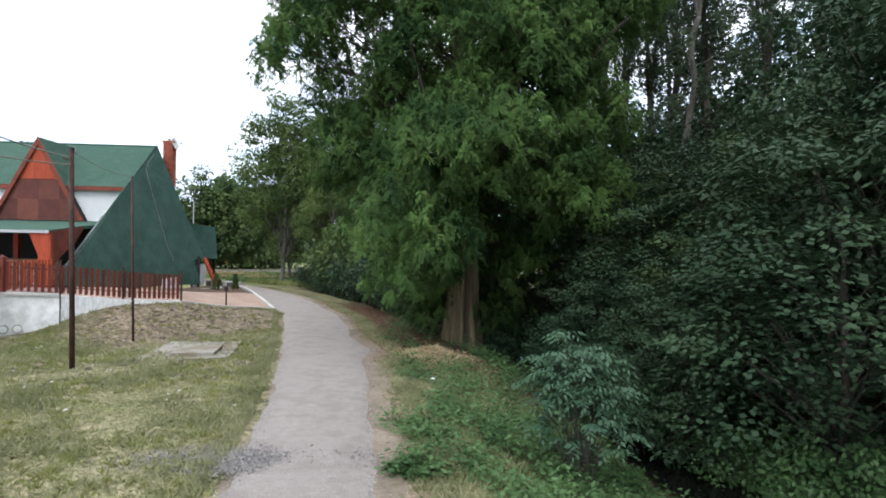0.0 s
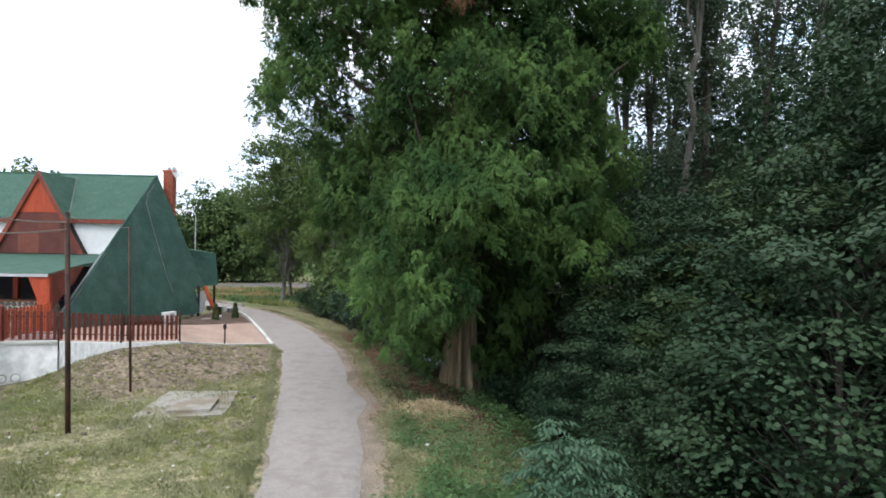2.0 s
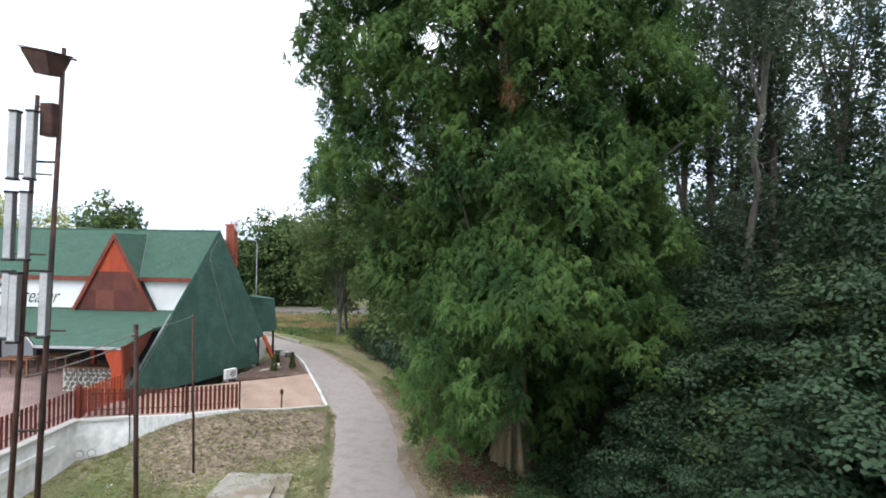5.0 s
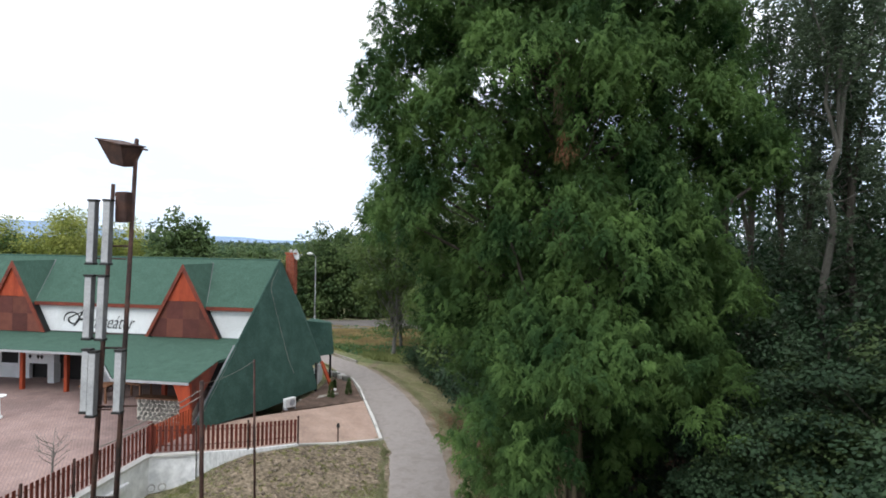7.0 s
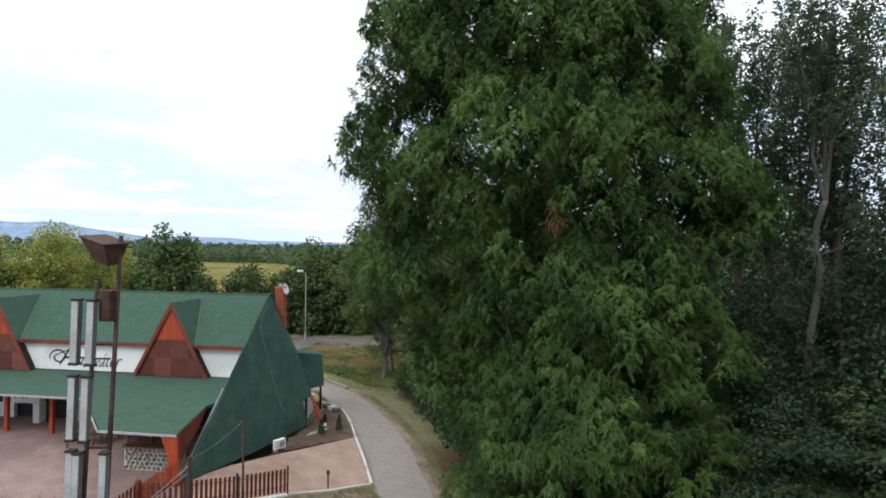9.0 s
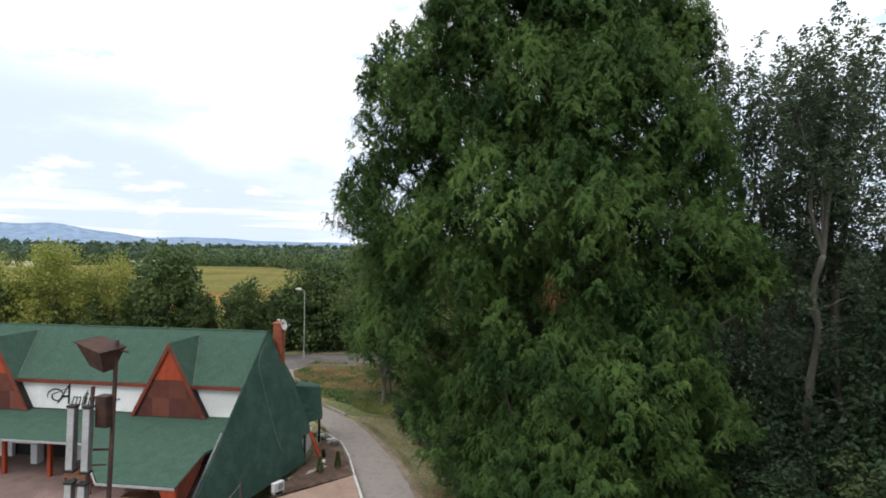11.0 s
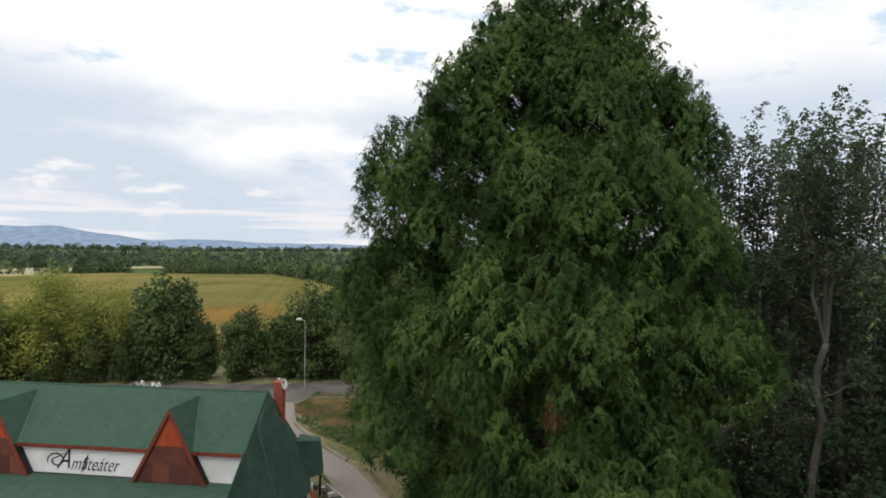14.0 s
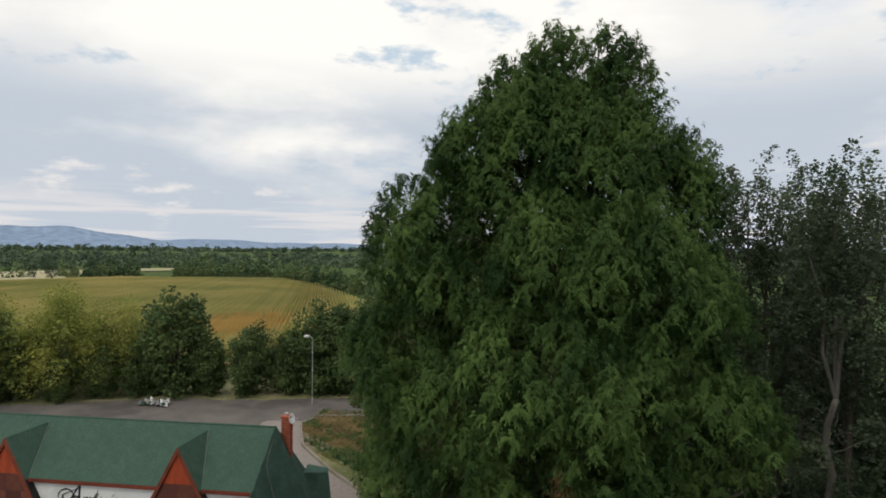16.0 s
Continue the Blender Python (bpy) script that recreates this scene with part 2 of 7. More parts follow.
M_STONE = material("grey_rubble_stone", (0.1, 0.1, 0.09), (0.22, 0.205, 0.175), 3.0, 0.9, 0.5, 25, (0.09, 0.088, 0.085), piece=0.4)
M_WOOD = material("plain_brown_wood", (0.16, 0.075, 0.04), (0.22, 0.11, 0.06), 3.0, 0.7, 0.3, 30, stretch=(1, 1, 0.2))
M_BARK = material("brown_fibrous_bark", (0.2, 0.15, 0.09), (0.32, 0.25, 0.155), 4.0, 0.95, 1.0, 26, (0.13, 0.1, 0.066), stretch=(1, 1, 0.12), bump_dist=0.06)
M_GREYBARK = material("grey_bark", (0.13, 0.125, 0.11), (0.22, 0.21, 0.19), 3.0, 0.95, 0.8, 26, (0.08, 0.075, 0.065), stretch=(1, 1, 0.35), bump_dist=0.04)
M_PALEBARK = material("pale_poplar_bark", (0.075, 0.071, 0.06), (0.125, 0.118, 0.1), 2.0, 0.9, 0.6, 22, (0.055, 0.05, 0.042), stretch=(1, 1, 0.5), bump_dist=0.03)
M_SOIL = material("bare_garden_soil", (0.075, 0.05, 0.038), (0.12, 0.08, 0.06), 3.0, 1.0, 0.9, 25, (0.15, 0.1, 0.075), bump_dist=0.05)
M_HAY = material("dry_straw", (0.42, 0.33, 0.19), (0.54, 0.43, 0.26), 6.0, 0.95, 0.4, 40, island=0.35)
M_DEAD = material("dead_brown_twigs", (0.15, 0.07, 0.036), (0.21, 0.1, 0.052), 6.0, 0.95, 0.3, 40, island=0.3)
M_WATER = material("dark_creek_water", (0.006, 0.007, 0.006), (0.012, 0.012, 0.01), 1.0, 0.06, 0.04, 6, spec=0.5)
M_INK = material("black_sign_paint", (0.015, 0.015, 0.015), (0.02, 0.02, 0.02), 4.0, 0.6, 0.0)
M_TWIG = material("dark_branch_bark", (0.06, 0.052, 0.042), (0.1, 0.085, 0.07), 3.0, 0.95, 0.6, 26, stretch=(1, 1, 0.35))
# hills get their blue from air haze painted as base colour
M_HILL = material("haze_tinted_hills", (0.23, 0.31, 0.43), (0.24, 0.32, 0.44), 0.004, 1.0, 0.0, 0.02, spec=0.0)
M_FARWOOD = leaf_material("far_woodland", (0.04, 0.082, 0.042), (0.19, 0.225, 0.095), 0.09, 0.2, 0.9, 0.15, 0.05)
# paler, bluer green: the haze of distance is mixed into the leaf colour
M_HAZEWOOD = leaf_material("far_woodland_haze_tint", (0.06, 0.1, 0.07), (0.16, 0.2, 0.125), 0.05, 0.2, 0.9, 0.15, 0.05)
M_STUBBLE = material("dry_stubble", (0.36, 0.33, 0.19), (0.46, 0.41, 0.27), 0.05, 0.95, 0.2, 1.0, (0.28, 0.29, 0.14))
M_CYPRESS = leaf_material("feathery_conifer_green", (0.03, 0.069, 0.023), (0.172, 0.274, 0.078), 0.6, 0.44, 0.7, 0.15, 0.1)
M_BROAD = leaf_material("dark_broadleaf_green", (0.018, 0.042, 0.019), (0.046, 0.084, 0.035), 0.4, 0.25, 0.5)
M_MAPLE = leaf_material("maple_green", (0.016, 0.038, 0.018), (0.058, 0.096, 0.045), 0.55, 0.22, 0.6, 0.3)
M_HAZEL = leaf_material("yellowish_hazel_green", (0.024, 0.05, 0.018), (0.092, 0.13, 0.046), 0.5, 0.25, 0.6, 0.3)
M_POPLAR = leaf_material("silvery_poplar_green", (0.034, 0.058, 0.03), (0.12, 0.16, 0.092), 0.4, 0.5, 0.45)
M_WILLOW = leaf_material("yellow_green_willow", (0.14, 0.175, 0.04), (0.4, 0.41, 0.105), 0.35, 0.35, 0.6, 0.3, 0.15)
M_OAK = leaf_material("deep_green_oak", (0.045, 0.08, 0.03), (0.135, 0.19, 0.065), 0.45, 0.28, 0.6, 0.3, 0.15)
M_LANE = leaf_material("fresh_broadleaf_green", (0.05, 0.092, 0.026), (0.158, 0.21, 0.066), 0.4, 0.42)
M_ASHLEAF = leaf_material("blue_green_shrub", (0.048, 0.1, 0.056), (0.11, 0.185, 0.108), 0.8, 0.3, 0.45)
M_HERB = leaf_material("bank_herbs", (0.045, 0.1, 0.034), (0.145, 0.24, 0.092), 1.6, 0.35)
M_TUFT = leaf_material("lawn_tufts", (0.175, 0.195, 0.06), (0.31, 0.31, 0.12), 0.6, 0.3, 0.8)
M_MEADOW = leaf_material("rough_meadow", (0.12, 0.155, 0.05), (0.3, 0.31, 0.12), 0.35, 0.3, 0.8)
M_BLADE = leaf_material("lawn_grass", (0.165, 0.18, 0.08), (0.37, 0.36, 0.215), 0.8, 0.3, 0.8)
M_STRAW = leaf_material("dry_tan_grass", (0.2, 0.16, 0.075), (0.38, 0.29, 0.14), 0.5, 0.3, 0.85)
M_CORN = leaf_material("ripening_maize", (0.26, 0.29, 0.085), (0.6, 0.48, 0.175), 0.03, 0.3, 0.8, 0.3, 0.1)
M_RIPE = leaf_material("ripe_orange_maize", (0.4, 0.29, 0.08), (0.72, 0.43, 0.13), 0.05, 0.3, 0.8, 0.3, 0.1)
M_FIELDSOIL = material("dry_field_soil", (0.36, 0.245, 0.12), (0.46, 0.32, 0.16), 0.05, 1.0, 0.0, 0.6, (0.3, 0.27, 0.11))


# ---- mesh helpers ----
class Shape:
    """Collects vertices and faces of one part."""

    def __init__(self):
        self.v, self.f = [], []

    def add(self, verts, faces):
        k = len(self.v)
        self.v += [tuple(p) for p in verts]
        self.f += [tuple(i + k for i in f) for f in faces]
        return self

    def box(self, c, s, m=None):
        x, y, z = (a / 2 for a in s)
        pts = [Vector((c[0] + i * x, c[1] + j * y, c[2] + k * z)) for k in (-1, 1) for i, j in ((-1, -1), (1, -1), (1, 1), (-1, 1))]
        if m:
            pts = [m @ p for p in pts]
        return self.add(pts, [(3, 2, 1, 0), (4, 5, 6, 7), (0, 1, 5, 4), (1, 2, 6, 5), (2, 3, 7, 6), (3, 0, 4, 7)])

    def slab(self, poly, off):
        """A flat polygon made solid by the offset."""
        n, o = len(poly), Vector(off)
        top = [Vector(p) for p in poly]
        return self.add(top + [p + o for p in top], [tuple(range(n)), tuple(range(2 * n - 1, n - 1, -1))] + [(i, n + i, n + (i + 1) % n, (i + 1) % n) for i in range(n)])

    def tube(self, pts, radii, seg=8, flute=0.0, lobes=7, caps=True):
        pts = [Vector(p) for p in pts]
        if isinstance(radii, (int, float)):
            radii = [radii] * len(pts)
        verts, faces = [], []
        side = None
        for i, p in enumerate(pts):
            d = (pts[min(i + 1, len(pts) - 1)] - pts[max(i - 1, 0)]).normalized()
            side = (Vector((1, 0, 0)) if abs(d.x) < 0.8 else Vector((0, 1, 0))) if side is None else side
            a = (side - d * side.dot(d)).normalized()
            side = a
            b = d.cross(a)
            for k in range(seg):
                w = 2 * math.pi * k / seg
                r = radii[i] * (1 + (flute * (1 - i / len(pts)) ** 1.5 * math.sin(lobes * w + 0.6 * math.sin(3 * w)) if flute else 0))
                verts.append(p + (a * math.cos(w) + b * math.sin(w)) * r)
        for i in range(len(pts) - 1):
            for k in range(seg):
                j = (k + 1) % seg
                faces.append((i * seg + k, i * seg + j, (i + 1) * seg + j, (i + 1) * seg + k))
        if caps:
            faces += [tuple(range(seg - 1, -1, -1)), tuple(range((len(pts) - 1) * seg, len(pts) * seg))]
        return self.add(verts, faces)

    def mesh(self, name, mat, smooth=False):
        me = bpy.data.meshes.new(name)
        me.from_pydata(self.v, [], self.f)
        me.materials.append(mat)
        if smooth:
            me.polygons.foreach_set("use_smooth", [True] * len(me.polygons))
        me.update()
        return me


def part(name, shape, mat, parent=None, label="", smooth=False, at=None):
    """Links a shape, or a mesh, as one object, under a thing or a part."""
    me = shape if isinstance(shape, bpy.types.Mesh) else shape.mesh(name, mat, smooth)
    ob = new(name, me)
    if parent:
        ob.parent = parent
    if at:
        ob.matrix_basis = at
    return tagged(ob, label)


def thing(name, label, category, group="", kind="", at=None):
    ob = new(name)
    ob.empty_display_size = 0.2
    if at:
        ob.matrix_basis = at
    return tagged(ob, label, category, group, kind)


def single(name, shape, mat, label, category, group="", kind="", at=None, smooth=False):
    return tagged(part(name, shape, mat, None, "", smooth, at), label, category, group, kind)


def bulk_mesh(name, verts, quads, mat, smooth=False):
    """A mesh out of large arrays."""
    me = bpy.data.meshes.new(name)
    verts, quads = np.asarray(verts, np.float32), np.asarray(quads, np.int32)
    k = quads.shape[1]
    me.vertices.add(len(verts))
    me.vertices.foreach_set("co", verts.ravel())
    me.loops.add(quads.size)
    me.loops.foreach_set("vertex_index", quads.ravel())
    me.polygons.add(len(quads))
    me.polygons.foreach_set("loop_start", np.arange(0, quads.size, k, dtype=np.int32))
    if smooth:
        me.polygons.foreach_set("use_smooth", np.ones(len(quads), bool))
    me.materials.append(mat)
    me.update(calc_edges=True)
    return me


def unit(a):
    return a / np.maximum(np.linalg.norm(a, axis=1, keepdims=True), 1e-6)


def leaves(name, P, D, N, L, W, mat, belly=0.45, bend=0.15):
    """One kite-shaped blade for each base point P, along D, its face towards N."""
    D = unit(D)
    S = unit(np.cross(D, N))
    up = np.cross(S, D)
    L, W = np.broadcast_to(np.asarray(L, float), len(P))[:, None], np.broadcast_to(np.asarray(W, float), len(P))[:, None]
    mid = P + D * L * belly
    V = np.stack([P, mid + S * W / 2 - up * W * bend, P + D * L - up * L * bend, mid - S * W / 2 - up * W * bend], 1).reshape(-1, 3)
    return bulk_mesh(name, V, np.arange(len(V)).reshape(-1, 4), mat)


def needles(name, P, D, N, L, W, mat):
    """One pointed leaflet for each base point P, along D, its face towards N."""
    D = unit(D)
    S = unit(np.cross(D, N))
    L, W = np.asarray(L)[:, None], np.asarray(W)[:, None]
    V = np.stack([P - S * W / 2, P + S * W / 2, P + D * L], 1).reshape(-1, 3)
    return bulk_mesh(name, V, np.arange(len(V)).reshape(-1, 3), mat)


def blades(name, P, D, L, W, mat, rng):
    """One pointed blade for each base point, along D."""
    D = unit(D)
    S = unit(np.cross(D, rng.normal(size=P.shape)))
    L, W = np.asarray(L)[:, None], np.asarray(W)[:, None]
    V = np.stack([P - S * W / 2, P + S * W / 2, P + D * L], 1).reshape(-1, 3)
    return bulk_mesh(name, V, np.arange(len(V)).reshape(-1, 3), mat)


def ball(rng, n):
    return unit(rng.normal(size=(n, 3)))


def smooth01(a, lo, hi):
    t = np.clip((a - lo) / (hi - lo), 0, 1)
    return t * t * (3 - 2 * t)


# ---- plan ----
ROAD_Y = [-40, 0, 6, 7.5, 10.2, 13.4, 14.6, 16.5, 20.7, 22.5, 27.3, 29.5, 31.4, 34.2, 36.0]
ROAD_R = [1.5, 0.1, -0.5, -0.8, -1.2, -1.75, -1.7, -2.5, -3.55, -4.2, -6.3, -7.6, -8.8, -10.8, -12.3]
ROAD_L = [-1.5, -2.2, -2.5, -2.7, -3.2, -4.0, -4.3, -4.8, -6.0, -6.95, -9.35, -10.6, -11.8, -13.8, -15.2]
KERB_A, KERB_B = Vector((-11.5, 16.6, 0.95)), Vector((-6.75, 21.85, 0.07))
KERB_DIR = np.array([4.75, 5.25]) / np.hypot(4.75, 5.25)
TERRACE = 1.05


def kerb_top(s):
    """Height of the kerb along its length, 0 at the wall and 1 at the road."""
    return float(np.interp(s, [0, 0.24, 0.5, 0.73, 1], [0.95, 0.72, 0.56, 0.28, 0.07]))


def kerb_at(s, side=0.0):
    p = KERB_A.lerp(KERB_B, s)
    return Vector((p.x - KERB_DIR[1] * side, p.y + KERB_DIR[0] * side, kerb_top(s)))


def road_right(y):
    return np.interp(y, ROAD_Y, ROAD_R)


def road_left(y):
    return np.interp(y, ROAD_Y, ROAD_L)


def wave(x, y, s, a):
    return a * (np.sin(x * s + 1.3 * np.sin(y * s * 0.7)) * np.cos(y * s * 0.9 + 0.8 * np.sin(x * s * 0.6)))


def height(x, y):
    """The lie of the land."""
    x, y = np.asarray(x, float), np.asarray(y, float)
    z = -0.2 + wave(x, y, 0.35, 0.03) + wave(x, y, 1.7, 0.012)
    # lawn rising to the kerb of the ramp
    rx, ry = x - KERB_A.x, y - KERB_A.y
    s = (rx * KERB_DIR[0] + ry * KERB_DIR[1]) / 7.08
    d = rx * KERB_DIR[1] - ry * KERB_DIR[0]
    top = np.interp(s, [-0.5, 0, 0.24, 0.5, 0.73, 1.0, 1.25], [-0.25, 0.36, 0.58, 0.5, 0.22, 0.0, -0.2])
    z = z + (top + 0.2) * (1 - smooth01(d, 0.0, 3.6)) * (d > -1.5) * smooth01(-d, -9, 0.0) ** 0.2
    z = z - 0.06 * np.exp(-((x + 6.5) / 1.6) ** 4 - ((y - 14.4) / 1.7) ** 4)
    z = z - 0.30 * np.exp(-((x + 12.1) / 1.2) ** 2 - ((y - 15.5) / 1.2) ** 2) - 0.12 * np.exp(-((x + 11.3) / 0.8) ** 2 - ((y - 16.3) / 0.8) ** 2)
    # under terrace, ramp and house
    z = np.where((d < -0.3) & (y < 40) & (x < -5) & (x > -45), np.minimum(z, -0.15), z)
    z = z - 0.15 * smooth01(-x, 9.5, 13) * (1 - smooth01(y, 13.5, 15.5))
    # right bank falling to the creek and rising again behind it
    e = x - road_right(np.clip(y, -40, 36))
    fall = smooth01(e, 0.8 + 1.4 * smooth01(y, 10, 16), 5.6 + 1.2 * smooth01(y, 10, 16)) * 1.55 + smooth01(e, 0.3, 2.0) * 0.12
    rise = smooth01(e, 6.8, 12.5) * 1.6
    near = 1 - smooth01(y, 30, 44)
    z = z - (fall - rise) * near + wave(x, y, 2.3, 0.03) * smooth01(e, 1, 3) * near
    far = np.hypot(x, y)
    return z + wave(x, y, 0.012, 1.0) * smooth01(far, 320, 700) + 10.0 * smooth01(far, 500, 1500)


def axis(lo, hi, step, far):
    a = list(np.arange(lo, hi + 1e-6, step))
    g = step
    while a[-1] < far:
        g *= 1.16
        a.append(a[-1] + g)
    g = step
    while a[0] > -far:
        g *= 1.16
        a.insert(0, a[0] - g)
    return np.array(a)


def grid_mesh(name, X, Y, Z, mat):
    ny, nx = X.shape
    i = np.arange(nx * ny).reshape(ny, nx)
    q = np.stack([i[:-1, :-1], i[:-1, 1:], i[1:, 1:], i[1:, :-1]], -1).reshape(-1, 4)
    return bulk_mesh(name, np.stack([X, Y, Z], -1).reshape(-1, 3), q, mat, True)


def ground_material():
    """Dry lawn, bare earth, leaf litter and lush bank, laid out by the cover attribute."""
    m = bpy.data.materials.new("ground_cover")
    m.use_nodes = True
    n, l = m.node_tree.nodes, m.node_tree.links
    b = n["Principled BSDF"]
    g = n.new("ShaderNodeNewGeometry")
    at = n.new("ShaderNodeAttribute")
    at.attribute_name = "cover"
    sp = n.new("ShaderNodeSeparateColor")
    l.new(at.outputs["Color"], sp.inputs[0])

    def tex(s, d=6.0, r=0.62):
        t = n.new("ShaderNodeTexNoise")
        t.inputs["Scale"].default_value, t.inputs["Detail"].default_value, t.inputs["Roughness"].default_value = s, d, r
        l.new(g.outputs["Position"], t.inputs[0])
        return t.outputs[0]

    def mix(f, a, c):
        x = n.new("ShaderNodeMix")
        x.data_type = "RGBA"
        for i, v in ((0, f), (6, a), (7, c)):
            if isinstance(v, tuple):
                x.inputs[i].default_value = (*v, 1)
            else:
                l.new(v, x.inputs[i])
        return x.outputs[2]

    def sharp(mask, noise_out, w=0.22):
        a = n.new("ShaderNodeMath")
        a.operation = "ADD"
        l.new(mask, a.inputs[0])
        l.new(noise_out, a.inputs[1])
        r = n.new("ShaderNodeMapRange")
        r.inputs[1].default_value, r.inputs[2].default_value = 1.0 - w, 1.0 + w
        l.new(a.outputs[0], r.inputs[0])
        return r.outputs[0]

    def span(f, lo, hi):
        r = n.new("ShaderNodeMapRange")
        r.inputs[1].default_value, r.inputs[2].default_value = lo, hi
        l.new(f, r.inputs[0])
        return r.outputs[0]

    n1, n2, n3, n4 = tex(0.7), tex(4.0), tex(34.0, 3.0), tex(8.0, 5.0, 0.72)
    grass = mix(span(n2, 0.38, 0.62), (0.25, 0.232, 0.135), (0.35, 0.32, 0.2))
    grass = mix(span(n1, 0.42, 0.6), grass, (0.225, 0.235, 0.11))
    earth = mix(span(n2, 0.35, 0.65), (0.17, 0.135, 0.098), (0.275, 0.22, 0.165))
    litter = mix(span(n2, 0.35, 0.65), (0.075, 0.05, 0.034), (0.14, 0.095, 0.062))
    lush = mix(span(n2, 0.35, 0.65), (0.05, 0.085, 0.025), (0.1, 0.15, 0.045))
    col = mix(sharp(sp.outputs[0], n2), grass, earth)
    col = mix(sharp(sp.outputs[1], n2), col, lush)
    col = mix(sharp(sp.outputs[2], n2), col, litter)
    dk = mix(span(n3, 0.3, 0.7), (0.66, 0.66, 0.64), (1.26, 1.26, 1.26))
    tuft = mix(span(n4, 0.36, 0.62), (0.42, 0.44, 0.4), (1.3, 1.28, 1.24))
    mv = n.new("ShaderNodeMix")
    mv.data_type, mv.blend_type = "RGBA", "MULTIPLY"
    mv.inputs[0].default_value = 1.0
    l.new(dk, mv.inputs[6])
    l.new(tuft, mv.inputs[7])
    dk = mv.outputs[2]
    mu = n.new("ShaderNodeMix")
    mu.data_type, mu.blend_type = "RGBA", "MULTIPLY"
    mu.inputs[0].default_value = 1.0
    l.new(col, mu.inputs[6])
    l.new(dk, mu.inputs[7])
    l.new(mu.outputs[2], b.inputs["Base Color"])
    b.inputs["Roughness"].default_value, b.inputs["Specular IOR Level"].default_value = 0.97, 0.1
    bp = n.new("ShaderNodeBump")
    bp.inputs["Strength"].default_value, bp.inputs["Distance"].default_value = 0.7, 0.05
    l.new(n4, bp.inputs["Height"])
    l.new(bp.outputs[0], b.inputs["Normal"])
    return m


def cover_at(x, y):
    """Shares of bare earth, lush green and leaf litter, each -0.5 to 1."""
    e = x - road_right(np.clip(y, -40, 36))
    w = road_left(np.clip(y, -40, 36)) - x
    beside = (y < 40)
    earth = np.where(beside, 0.36 + 0 * x, 0.2)
    earth = np.maximum(earth, np.where(beside, np.maximum(np.exp(-(np.abs(e - 0.25) / 0.45) ** 2) * 0.75, np.exp(-(np.abs(w - 0.0) / 0.3) ** 2) * 0.5), 0))
    rx, ry = x - KERB_A.x, y - KERB_A.y
    s = (rx * KERB_DIR[0] + ry * KERB_DIR[1]) / 7.08
    d = rx * KERB_DIR[1] - ry * KERB_DIR[0]
    earth = np.maximum(earth, 1.0 * np.exp(-((s - 0.5) / 0.62) ** 4 - ((d - 1.7) / 2.3) ** 4))
    earth = np.maximum(earth, 0.5 * np.exp(-((x + 6.2) / 2.8) ** 2 - ((y - 6.6) / 1.6) ** 2))
    lot = np.exp(-((x + 16) / 8) ** 4 - ((y - 48) / 6.5) ** 4)
    earth = np.maximum(earth, 0.85 * lot)
    lush = np.where(beside & (e > 0), smooth01(e, 0.6, 1.8) * (0.72 - 0.4 * smooth01(y, 9, 13)) * (1 - smooth01(y, 15, 19)), 0) + np.where((y > 37) & (y < 46) & (x > -18), 0.5 * (1 - smooth01(y, 39, 43)), 0)
    lush = np.maximum(lush, 0.7 * np.exp(-((x + 10.5) / 1.5) ** 2 - ((y - 13.2) / 2.2) ** 2))
    litter = np.where(beside & (e > 0), smooth01(y, 10.5, 15.5) * (1 - 0.55 * smooth01(y, 24, 29)) * smooth01(e, 0.3, 1.0) * 0.85 + smooth01(e, 3.6, 5.0) * 0.8, 0)
    far = smooth01(np.hypot(x, y), 60, 90)
    return np.clip(earth * (1 - far), 0, 1), np.clip(np.maximum(lush, far * 0.8), 0, 1), np.clip(litter * (1 - far), 0, 1)


gx, gy = axis(-22, 10, 0.25, 4600), axis(3, 42, 0.25, 4600)
GX, GY = np.meshgrid(gx, gy)
me = grid_mesh("ground", GX, GY, height(GX, GY), ground_material())
att = me.color_attributes.new("cover", "FLOAT_COLOR", "POINT")
ce, cl, ct = cover_at(GX, GY)
att.data.foreach_set("color", np.stack([ce, cl, ct, np.ones_like(ce)], -1).astype(np.float32).ravel())
ground = tagged(new("ground", me), "dry mown lawn, bare earth and leafy bank", "ground", kind="structure")


# ---- road, car park, water ----
def ribbon(left, right, lift, cells, crown=0.0):
    """A strip between two lines of plan points, laid over the land."""
    V, n = [], len(left)
    for a, b in zip(left, right):
        for k in range(cells + 1):
            t = k / cells
            V.append((a[0] + (b[0] - a[0]) * t, a[1] + (b[1] - a[1]) * t, 0))
    V = np.array(V)
    t = np.tile(np.linspace(0, 1, cells + 1), n)
    V[:, 2] = height(V[:, 0], V[:, 1]) + lift + crown * 4 * t * (1 - t) - 0.05 * ((t == 0) | (t == 1))
    i = np.arange(n * (cells + 1)).reshape(n, cells + 1)
    return V, np.stack([i[:-1, :-1], i[:-1, 1:], i[1:, 1:], i[1:, :-1]], -1).reshape(-1, 4)


def resample(pts, step):
    pts = np.array(pts, float)
    d = np.concatenate([[0], np.cumsum(np.hypot(*np.diff(pts, axis=0).T))])
    s = np.linspace(0, d[-1], max(2, int(d[-1] / step)))
    return np.stack([np.interp(s, d, pts[:, 0]), np.interp(s, d, pts[:, 1])], 1), s


